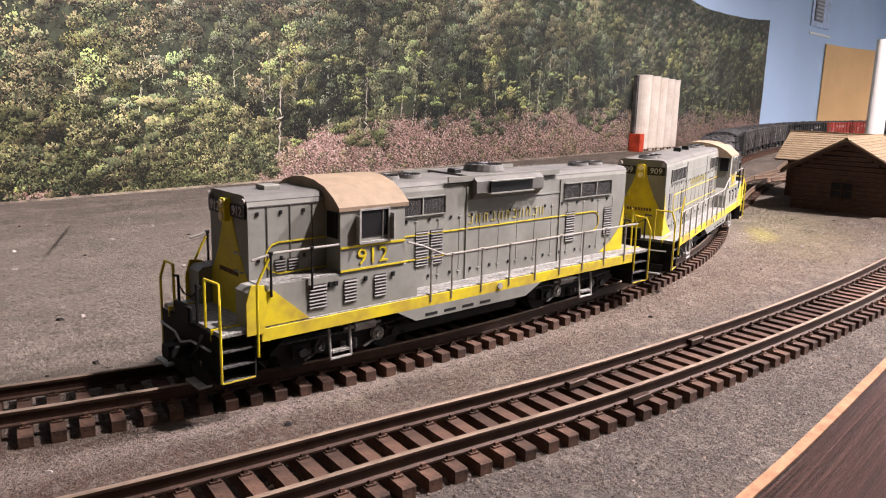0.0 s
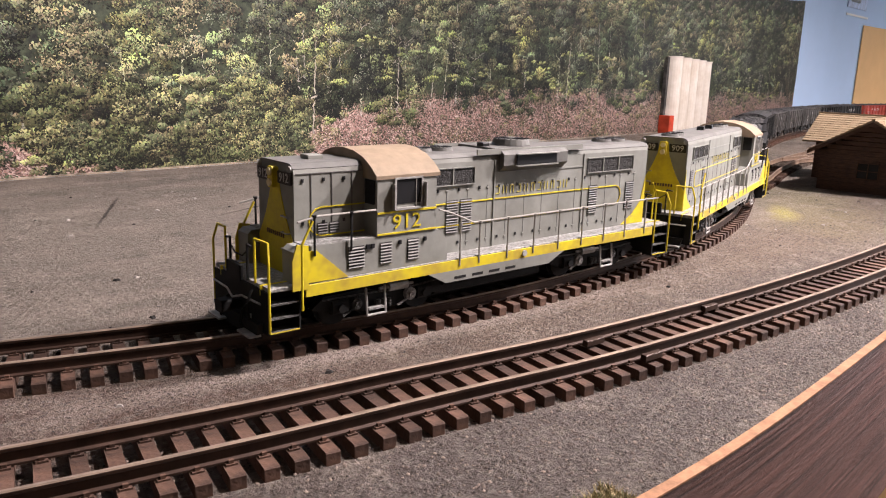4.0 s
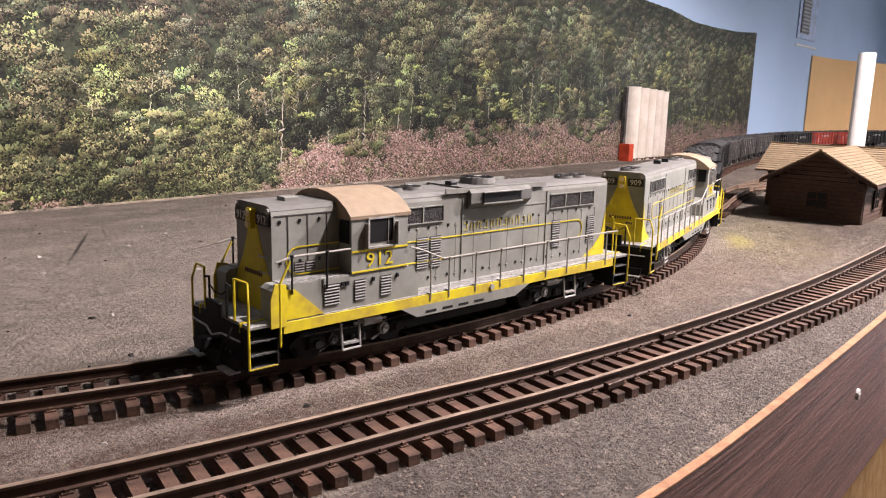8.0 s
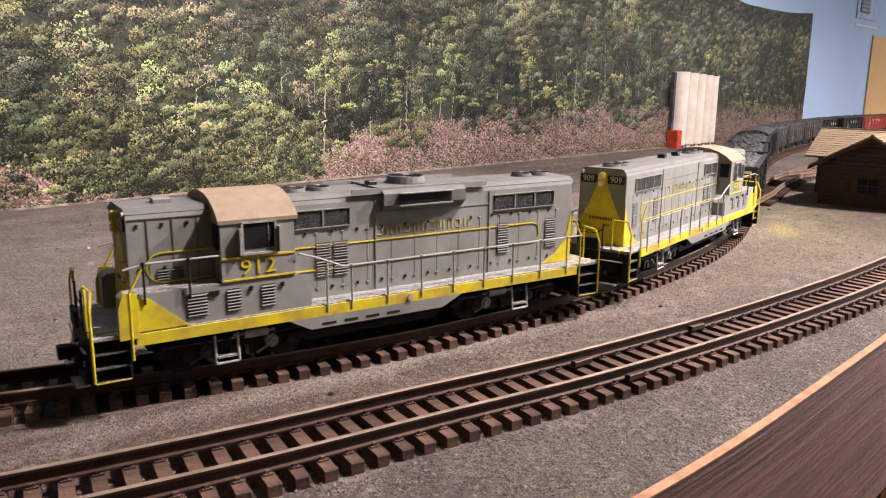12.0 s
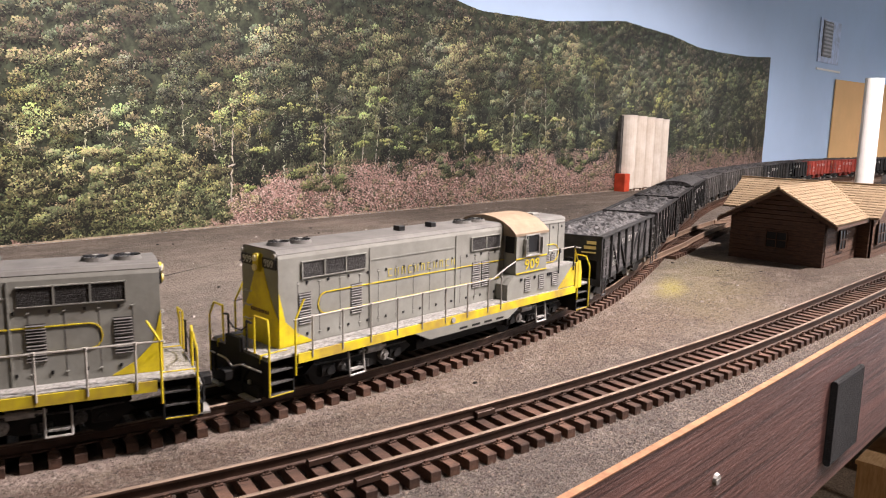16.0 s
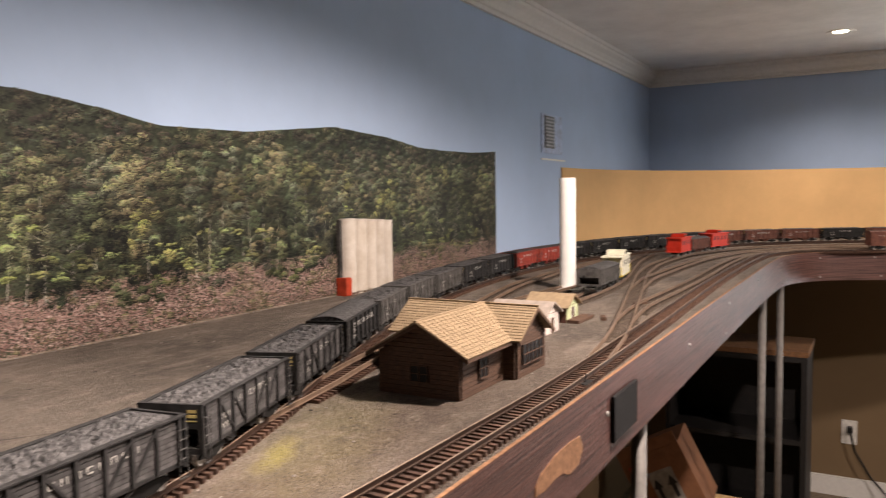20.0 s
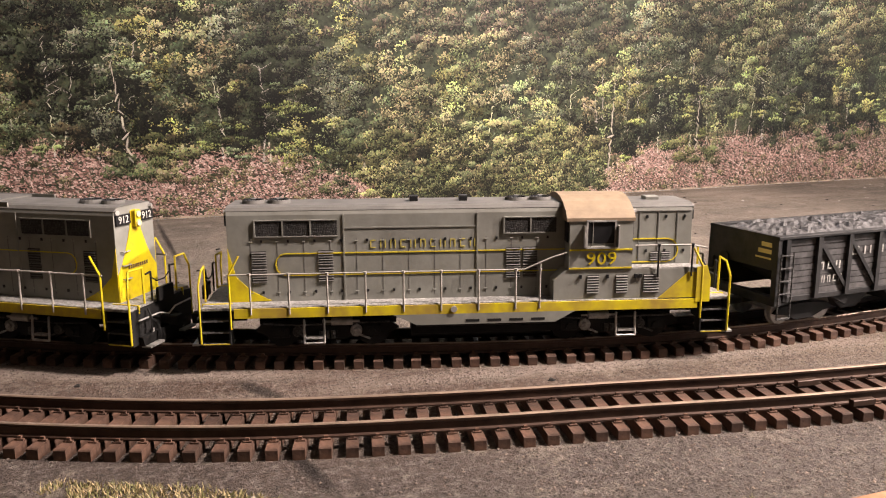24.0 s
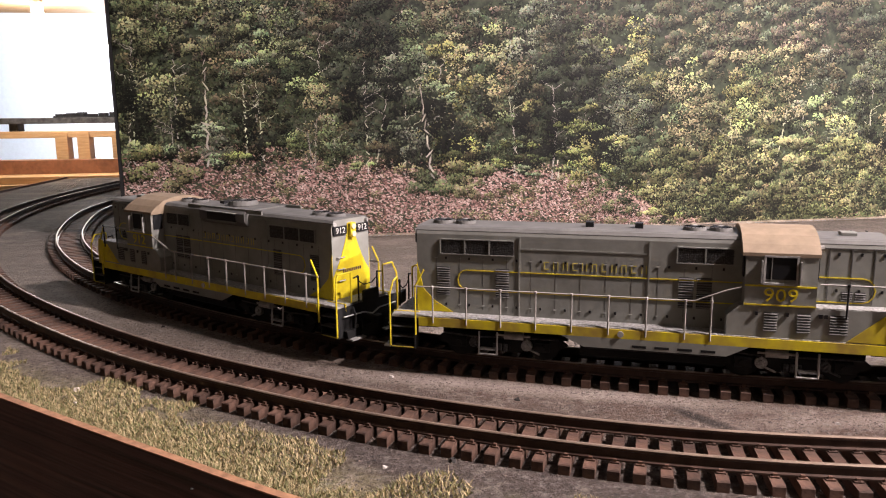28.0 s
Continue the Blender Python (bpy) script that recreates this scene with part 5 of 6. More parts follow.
        for zz in (0.030, 0.036, 0.042):
            part("grab_iron", Build().path([(x, 0.006, zz), (x + end * 0.0014, 0.006, zz), (x + end * 0.0014, 0.0105, zz), (x, 0.0105, zz)], 0.0003, 5), STEEL, body)
        # end platform: pilot, steps, coupler, rails, hoses
        xe = end * 0.1188
        pf = part("pilot", Build().box(min(xe, xe - end * 0.0012), max(xe, xe - end * 0.0012), -0.0190, 0.0190, 0.0040, 0.0192, 0.0003).prism([(-0.017, 0.0016), (0.017, 0.0016), (0.0185, 0.0075), (-0.0185, 0.0075)], min(xe, xe + end * 0.0022), max(xe, xe + end * 0.0022)), BLACK, lo, "black pilot plate")
        for side in (-1, 1):
            part("platform_edge", Build().box(min(xe, xe - end * 0.0128), max(xe, xe - end * 0.0128), *sorted((side * 0.0168, side * 0.0160)), 0.0172, DK + 0.0003), YELLOW, pf)
        part("coupler", Build().box(min(xe, xe + end * 0.007), max(xe, xe + end * 0.007), -0.0018, 0.0018, 0.0088, 0.0124, 0.0005).box(min(xe + end * 0.004, xe + end * 0.008), max(xe + end * 0.004, xe + end * 0.008), -0.0032, 0.0024, 0.0084, 0.0128, 0.0006), BLACK, pf)
        for side in (-1, 1):
            sx = xe - end * 0.0062
            st = part("step_well", Build().box(min(sx - 0.006, sx + 0.006), max(sx - 0.006, sx + 0.006), *sorted((side * 0.0165, side * 0.0170)), 0.0035, 0.0190).box(sx - 0.0062, sx - 0.0056, *sorted((side * 0.0165, side * 0.0222)), 0.0040, 0.0190).box(sx + 0.0056, sx + 0.0062, *sorted((side * 0.0165, side * 0.0222)), 0.0040, 0.0190), BLACK, pf)
            for zz in (0.0042, 0.0092, 0.0142):
                part("step", Build().box(sx - 0.0056, sx + 0.0056, *sorted((side * 0.0168, side * 0.0222)), zz, zz + 0.0006), SCREEN, st)
                if zz < 0.005:
                    part("step_lip", Build().box(sx - 0.0056, sx + 0.0056, *sorted((side * 0.0222, side * 0.0225)), zz + 0.0002, zz + 0.0006), SILL_YELLOW, st)
            # corner hand rails, yellow
            part("corner_rail", Build().path([(sx + end * 0.0060, side * 0.0228, 0.0050), (sx + end * 0.0060, side * 0.0228, 0.0300), (sx + end * 0.0050, side * 0.0205, 0.0360), (sx + end * 0.0058, side * 0.0120, 0.0362), (sx + end * 0.0058, side * 0.0120, DK)], 0.00045, 6), YELLOW, pf, "yellow corner hand rail")
            part("corner_rail", Build().path([(sx - end * 0.0066, side * 0.0228, 0.0110), (sx - end * 0.0066, side * 0.0228, 0.0345), (sx - end * 0.0110, side * 0.0228, 0.0425)], 0.00045, 6), YELLOW, pf)
            part("stanchion", Build().rod((xe, side * 0.0070, DK), (xe, side * 0.0070, 0.0335), 0.00045, 6).rod((xe, side * 0.0105, 0.033), (xe, side * 0.0070, 0.0335), 0.00045, 6), BLACK, pf)
            part("air_hose", Build().path([(xe, side * 0.0075, 0.0125), (xe + end * 0.0028, side * 0.0080, 0.0105), (xe + end * 0.0040, side * 0.0085, 0.0060), (xe + end * 0.0034, side * 0.0090, 0.0042)], 0.0006, 5), BLACK, pf)
        part("cut_lever", Build().path([(xe + end * 0.0016, -0.0195, 0.0150), (xe + end * 0.0022, -0.0060, 0.0150), (xe + end * 0.0030, 0.0, 0.0132), (xe + end * 0.0022, 0.0060, 0.0150), (xe + end * 0.0016, 0.0195, 0.0150)], 0.0004, 5), STEEL, pf, "thin steel uncoupling lever")
        part("headlight_conduit", Build().path([(xe + end * 0.0012, 0.0125, 0.0185), (xe + end * 0.0034, 0.0130, 0.0140), (xe + end * 0.0030, 0.0135, 0.0080)], 0.0005, 5), BLACK, pf)
        for side in (-1, 1):
            part("footboard", Build().box(min(xe + end * 0.0006, xe + end * 0.0050), max(xe + end * 0.0006, xe + end * 0.0050), *sorted((side * 0.0075, side * 0.0175)), 0.0026, 0.0034).box(min(xe + end * 0.0006, xe + end * 0.0014), max(xe + end * 0.0006, xe + end * 0.0014), *sorted((side * 0.0090, side * 0.0105)), 0.0034, 0.0090), STEEL, pf, "bare grey footboard")
        part("drop_step", Build().box(min(xe + end * 0.0010, xe + end * 0.0024), max(xe + end * 0.0010, xe + end * 0.0024), -0.0055, 0.0055, 0.0200, 0.0260, 0.0004), BLACK, pf)
        part("chain", Build().path([(xe, -0.007, 0.0310), (xe, -0.003, 0.0285), (xe, 0.003, 0.0285), (xe, 0.007, 0.0310)], 0.0003, 5), BLACK, pf)
    # long side hand rails
    for side in (-1, 1):
        y = side * 0.0228
        hr = part("handrail", Build().path([(-0.1070, y, 0.0345), (0.018, y, 0.0345), (0.030, y, 0.0395), (0.0365, y, 0.0415)], 0.00040, 6).path([(0.0755, y, 0.0440), (0.1000, y, 0.0440), (0.1075, y, 0.0425)], 0.00040, 6), RAILING, lo, "thin grey side hand rail")
        for xx in (-0.0975, -0.0815, -0.0655, -0.0495, -0.0335, -0.0175, -0.0015, 0.0145, 0.0250):
            part("stanchion", Build().rod((xx, y, 0.0172), (xx, y, 0.0345 if xx < 0.02 else 0.0375), 0.00042, 6).rod((xx, y, 0.0340), (xx, y, 0.0350), 0.0008, 6), RAILING, hr)
        for xx in (0.0860, 0.1010):
            part("stanchion", Build().rod((xx, y, 0.0300), (xx, y, 0.0440), 0.00042, 6).rod((xx, y, 0.0435), (xx, y, 0.0445), 0.0008, 6), BLACK, hr)
    # cab
    cab = part("cab", Build().prism([(-CW, 0.0335), (CW, 0.0335), (CW, 0.0560), (-CW, 0.0560)], 0.0376, 0.0745), GREY, lo, "grey cab with open side windows")
    arc = [(CW + 0.0004, 0.0548), (CW + 0.0004, 0.0562), (0.019, 0.0593), (0.0135, 0.0624), (0.007, 0.0642), (0, 0.0648)]
    arc = arc + [(-a, z) for a, z in arc[-2::-1]]
    part("cab_roof", Build().prism(arc, 0.0362, 0.0752), BROWN_ROOF, lo, "weathered tan-brown cab roof", smooth=False)
    for side in (-1, 1):
        y = side * CW
        part("cab_window", Build().box(0.0480, 0.0635, *sorted((y, y + side * 0.0002)), 0.0452, 0.0550), GLASS_DARK, cab, "dark open cab window")
        fr = part("window_frame", Build().box(0.0470, 0.0480, *sorted((y, y + side * 0.0007)), 0.0432, 0.0550).box(0.0635, 0.0645, *sorted((y, y + side * 0.0007)), 0.0432, 0.0550).box(0.0470, 0.0645, *sorted((y, y + side * 0.0007)), 0.0545, 0.0552).box(0.0470, 0.0645, *sorted((y, y + side * 0.0010)), 0.0430, 0.0438), STEEL, cab)
        part("wind_deflector", Build().box(0.0455, 0.0463, *sorted((y, y + side * 0.0022)), 0.0436, 0.0530).box(0.0652, 0.0660, *sorted((y, y + side * 0.0022)), 0.0436, 0.0530), STEEL, fr)
        part("sash", Build().box(0.0508, 0.0512, *sorted((y, y + side * 0.0004)), 0.0440, 0.0545), GREY, fr)
        part("cab_stripe", Build().box(0.0376, 0.0745, *sorted((y, y + side * 0.0003)), 0.0420, 0.0427).box(0.0376, 0.0745, *sorted((y, y + side * 0.0003)), 0.0340, 0.0346), YELLOW, cab)
        turn = pose(0.0565, y + side * 0.0002, 0.0383, 90, 0, 0 if side < 0 else 180)
        letters(number, 0.0080, cab, YELLOW, turn, "number", "yellow road number", squash=1.15)
        for xw in (0.0372, 0.0749):
            part("end_window", Build().box(xw - 0.0002, xw + 0.0002, *sorted((side * 0.0150, side * 0.0208)), 0.0455, 0.0545), GLASS_DARK, cab)
    # roof gear
    def fan(x, r, z, h=0.0016):
        f = part("roof_fan", Build().rod((x, 0, z), (x, 0, z + h), r, 20, r * 0.9), SOOT, lo, "round grey roof fan")
        b = Build()
        for k in range(16):
            a = 2 * math.pi * k / 16
            b.rod((x + r * 0.2 * math.cos(a), r * 0.2 * math.sin(a), z + h + 0.0003), (x + r * 0.88 * math.cos(a), r * 0.88 * math.sin(a), z + h), 0.00028, 4)
        part("fan_grille", b, DARK, f)
        part("hub", Build().rod((x, 0, z + h), (x, 0, z + h + 0.0006), r * 0.22, 10), STEEL, f)
    for x in (0.029, 0.018, -0.087, -0.098):
        fan(x, 0.0052, HT)
    for x in (-0.028, -0.006):
        part("exhaust_port", Build().box(x - 0.0018, x + 0.0018, -0.0022, 0.0022, HT - 0.0002, HT + 0.0026, 0.0004), DARK, lo)
    part("horn", Build().rod((0.0665, -0.0165, 0.0578), (0.0770, -0.0165, 0.0578), 0.0005, 8, 0.0014) if not dynamic else Build().rod((0.000, -0.0150, 0.0585), (0.0090, -0.0150, 0.0585), 0.0013, 10, 0.0007), STEEL, lo, "grey air horn")
    part("sand_hatch", Build().box(0.086, 0.092, -0.003, 0.003, HT - 0.0006, HT + 0.0012, 0.0003), GREY, lo)
    if dynamic:
        flare = [(-0.0135, 0.0528), (0.0135, 0.0528), (0.0164, 0.0556), (0.0164, 0.0602), (0.0138, 0.0624), (-0.0138, 0.0624), (-0.0164, 0.0602), (-0.0164, 0.0556)]
        bl = part("brake_blister", Build().prism(flare, -0.0435, -0.0035), SOOT, lo, "flared sooty dynamic brake housing")
        for side in (-1, 1):
            part("intake", Build().box(-0.036, -0.011, *sorted((side * 0.0150, side * 0.0168)), 0.0556, 0.0600), DARK, bl, "black intake opening")
            part("hood_lip", Build().box(-0.0365, -0.0105, *sorted((side * 0.0160, side * 0.0180)), 0.0600, 0.0604).box(-0.0365, -0.0105, *sorted((side * 0.0160, side * 0.0176)), 0.0549, 0.0554), GREY, bl)
        fan(-0.023, 0.0088, HT + 0.0012, 0.0026)
        part("roof_rib", Build().box(-0.056, 0.010, -0.0145, -0.0138, HT - 0.001, HT + 0.0012).box(-0.056, 0.010, 0.0138, 0.0145, HT - 0.001, HT + 0.0012), GREY, lo)
    return lo


# ---- cars ----
def car_truck(parent, cx):
    tr = part("truck", Build().box(cx - 0.003, cx + 0.003, -0.013, 0.013, 0.006, 0.0105, 0.0006), BLACK, parent)
    for side in (-1, 1):
        y = side * 0.0150
        part("side_frame", Build().prism_y([(cx - 0.0185, 0.0058), (cx - 0.015, 0.0088), (cx - 0.005, 0.0100), (cx + 0.005, 0.0100), (cx + 0.015, 0.0088), (cx + 0.0185, 0.0058), (cx + 0.012, 0.0050), (cx + 0.005, 0.0022), (cx - 0.005, 0.0022), (cx - 0.012, 0.0050)], y - 0.001, y + 0.001), BLACK, tr)
    for dx in (-0.0125, 0.0125):
        part("wheelset", wheelset(Build(), cx + dx, 0.0062, 0.0122), STEEL, tr)
    return tr


def hopper(material, label, braced=True, load=True, length=0.148, height=0.0447, lettering=LETTER_DIM, seed=1, name_bars=8):
    """An open coal hopper; braced cars have wooden boards behind N-shaped posts."""
    h = thing("hopper_car", label, "hopper car", "coal hoppers")
    L, W, Z0, Z1 = length / 2, 0.0205, 0.0140, height
    rng = random.Random(seed)
    for side in (-1, 1):
        y0, y1 = sorted((side * (W - 0.0010), side * W))
        sp = part("side", Build().box(-L + 0.004, L - 0.004, y0, y1, Z0 + 0.002, Z1 - 0.001), material, h)
        if braced:
            n = 9
            for k in range(n):
                za = Z0 + 0.002 + (Z1 - Z0 - 0.004) * k / n
                zb = za + (Z1 - Z0 - 0.004) / n - 0.0004
                part("board", Build().box(-L + 0.0045, L - 0.0045, *sorted((side * W, side * (W + 0.0005 + rng.uniform(0, 0.0002)))), za, zb), BOARD_GREY if material is HOPPER_BLACK else material, sp)
        posts = [-L + 0.006 + (2 * L - 0.012) * k / 7 for k in range(8)]
        for xx in posts:
            part("post", Build().box(xx - 0.0012, xx + 0.0012, *sorted((side * W, side * (W + 0.0022))), Z0, Z1 - 0.001), material, sp)
        if braced:
            for k in (1, 2, 4, 5):
                xa, xb = (posts[k], posts[k + 1]) if k < 3 else (posts[k + 1], posts[k])
                zt, zb = Z1 - 0.003, Z0 + 0.003
                w = 0.0011
                part("brace", Build().prism_y([(xa - w, zt), (xa + w, zt), (xb + w, zb), (xb - w, zb)], *sorted((side * (W + 0.0007), side * (W + 0.0018)))), material, sp)
        part("top_chord", Build().box(-L, L, *sorted((side * (W - 0.0014), side * (W + 0.0024))), Z1 - 0.0016, Z1, 0.0003), material, h)
        part("side_sill", Build().box(-L, L, *sorted((side * (W - 0.002), side * (W + 0.0008))), Z0 - 0.001, Z0 + 0.0018, 0.0003), material, h)
        if name_bars:
            bars(sp, 0.004, Z1 - 0.0100, side * (W + 0.0009), side, name_bars, 0.0040 if braced else 0.0052, 0.0082, lettering if braced else WHITE, "name_bar", 0.10 if braced else 0.17)
            bars(sp, -L * 0.55, Z0 + 0.0150, side * (W + 0.0012), side, 3, 0.0038, 0.0052, lettering if braced else WHITE, "initial_bar", 0.14)
            bars(sp, -L * 0.55, Z0 + 0.0085, side * (W + 0.0012), side, 5, 0.0034, 0.0036, lettering if braced else WHITE, "number_bar", 0.14)
    for end in (-1, 1):
        x = end * L
        part("end_sill", Build().box(min(x, x - end * 0.004), max(x, x - end * 0.004), -W - 0.002, W + 0.002, Z0 - 0.002, Z0 + 0.002, 0.0003), material, h)
        part("slope_sheet", Build().prism_y([(x - end * 0.004, Z1 - 0.016), (x - end * 0.004, Z1 - 0.001), (x - end * 0.006, Z1 - 0.001), (x - end * 0.050, Z0 - 0.004), (x - end * 0.048, Z0 - 0.006)], -W + 0.001, W - 0.001), material, h)
        part("end_top", Build().box(min(x, x - end * 0.0025), max(x, x - end * 0.0025), -W - 0.002, W + 0.002, Z1 - 0.0016, Z1, 0.0003), material, h)
        for side in (-1, 1):
            part("corner_post", Build().box(min(x, x - end * 0.002), max(x, x - end * 0.002), *sorted((side * (W - 0.001), side * (W + 0.002))), Z0, Z1 - 0.001), material, h)
            lad = Build()
            for zz in (0.018, 0.024, 0.030, 0.036):
                lad.rod((x - end * 0.001, side * (W + 0.0030), zz), (x - end * 0.0085, side * (W + 0.0030), zz), 0.0004, 5)
            lad.rod((x - end * 0.0085, side * (W + 0.0030), 0.006), (x - end * 0.0085, side * (W + 0.0030), 0.037), 0.0004, 5)
            lad.rod((x - end * 0.001, side * (W + 0.0030), 0.006), (x - end * 0.001, side * (W + 0.0030), 0.037), 0.0004, 5)
            part("ladder", lad.box(*sorted((x - end * 0.001, x - end * 0.0085)), *sorted((side * (W + 0.0022), side * (W + 0.0036))), 0.0058, 0.0064), SCREEN, h)
        part("coupler", Build().box(min(x, x + end * 0.006), max(x, x + end * 0.006), -0.0018, 0.0018, 0.0088, 0.0122, 0.0005), BLACK, h)
        part("brake_wheel", Build().rod((x + end * 0.001, 0.010, 0.030), (x + end * 0.0016, 0.010, 0.030), 0.003, 12), BLACK, h)
        part("end_plate", Build().box(min(x, x - end * 0.001), max(x, x - end * 0.001), -W, W, Z1 - 0.016, Z1 - 0.0016), material, h)
        for k in range(3 if name_bars else 0):
            bars_z = Z1 - 0.0045 - 0.0032 * k
            part("end_bar", Build().box(min(x, x + end * 0.0002), max(x, x + end * 0.0002), -0.0185, -0.0185 + (0.0062, 0.0080, 0.0095)[k], bars_z - (0.0010, 0.0010, 0.0004)[k], bars_z + (0.0010, 0.0010, 0.0004)[k]), LETTER_CREAM, h)
        car_truck(h, end * (L - 0.026))
    for xx in (-0.018, 0.018):
        part("hopper_bay", Build().prism_y([(xx - 0.016, Z0), (xx + 0.016, Z0), (xx + 0.005, 0.0045), (xx - 0.005, 0.0045)], -0.015, 0.015), material, h)
    part("centre_sill", Build().box(-L, L, -0.003, 0.003, 0.0095, 0.0135), BLACK, h)
    if load:
        nx, ny = 64, 18
        v, f = [], []
        for i in range(nx + 1):
            for j in range(ny + 1):
                u, w = i / nx * 2 - 1, j / ny * 2 - 1
                edge = min(1.0, 5 * (1 - abs(u)), 3.0 * (1 - abs(w)))
                zz = Z1 - 0.0012 + 0.0024 * edge * (1 - 0.45 * w * w) + edge * (0.0022 * noise.noise(Vector((u * 9, w * 3, seed))) + 0.0016 * noise.noise(Vector((u * 34, w * 11, seed))) + rng.uniform(-0.0006, 0.0008))
                v.append((u * (L - 0.0026), w * (W - 0.0012), zz))
        for i in range(nx):
            for j in range(ny):
                a = i * (ny + 1) + j
                f.append((a, a + ny + 1, a + ny + 2, a + 1))
        part("coal_load", Build().add(v, f), COAL, h, "heaped dull black coal")
    else:
        arc = [(-W + 0.001, Z1 - 0.002)] + [(w * (W - 0.001), Z1 - 0.001 + 0.006 * math.sqrt(max(0, 1 - w * w))) for w in (-0.95, -0.7, -0.35, 0, 0.35, 0.7, 0.95)] + [(W - 0.001, Z1 - 0.002)]
        part("coal_load", Build().prism(arc, -L + 0.003, L - 0.003), COAL, h, "smooth rounded coal load", smooth=False)
    return h


def boxcar(material, label, length=0.18, height=0.058):
    c = thing("boxcar", label, "boxcar")
    L, W = length / 2, 0.0215
    part("body", Build().prism(hood_profile(W, 0.0125, height, 0.004), -L, L), material, c)
    for side in (-1, 1):
        part("door", Build().box(-0.016, 0.016, *sorted((side * W, side * (W + 0.0012))), 0.0145, height - 0.008, 0.0003), material, c)
        for k in range(9):
            xx = -L + 0.004 + (2 * L - 0.008) * k / 8
            part("rib", Build().box(xx - 0.0005, xx + 0.0005, *sorted((side * W, side * (W + 0.0006))), 0.0145, height - 0.006), material, c)
        bars(c, -L * 0.55, 0.044, side * (W + 0.0002), side, 6, 0.0045, 0.0056, WHITE, "name_bar")
        if material is ORANGE:
            part("stripe", Build().box(-L, L, *sorted((side * W, side * (W + 0.0003))), height - 0.016, height - 0.006), mat("boxcar_stripe_yellow", (0.7, 0.42, 0.05), 0.6), c)
        else:
            part("emblem", Build().rod((L * 0.6, side * W, 0.040), (L * 0.6, side * (W + 0.0004), 0.040), 0.0075, 20), WHITE, c)
    part("roof_walk", Build().box(-L, L, -0.004, 0.004, height + 0.0002, height + 0.0014), HOPPER_GREY, c)
    for e in (-1, 1):
        car_truck(c, e * (L - 0.028))
    return c


def caboose(material, label, length=0.13, height=0.056, roof=None):
    c = thing("caboose", label, "caboose")
    L, W = length / 2, 0.0212
    part("body", Build().prism(hood_profile(W, 0.0145, height - 0.002, 0.003), -L + 0.012, L - 0.012), material, c)
    part("roof", Build().prism(hood_profile(W + 0.001, height - 0.003, height, 0.001), -L, L), roof or material, c)
    part("cupola", Build().box(-0.014, 0.014, -W + 0.002, W - 0.002, height - 0.001, height + 0.010, 0.0008), material, c)
    part("platform", Build().box(-L, L, -W, W, 0.0125, 0.0148, 0.0003), YELLOW if material is CREAM else material, c)
    for side in (-1, 1):
        for xx in (-0.034, -0.012, 0.012, 0.034):
            part("window", Build().box(xx - 0.0045, xx + 0.0045, *sorted((side * W, side * (W + 0.0003))), 0.034, 0.046), GLASS_DARK, c)
        for xx in (-L + 0.001, L - 0.001):
            part("railing", Build().path([(xx, side * W, 0.0148), (xx, side * W, 0.031), (xx, side * 0.004, 0.031), (xx, side * 0.004, 0.0148)], 0.0006, 5), YELLOW if material is CREAM else material, c)
        part("cupola_window", Build().box(-0.010, 0.010, *sorted((side * (W - 0.002), side * (W - 0.0017))), height + 0.002, height + 0.007), GLASS_DARK, c)
    part("smoke_stack", Build().rod((0.024, 0.008, height), (0.024, 0.008, height + 0.008), 0.0014, 8), BLACK, c)
    for e in (-1, 1):
        car_truck(c, e * (L - 0.026))
    return c


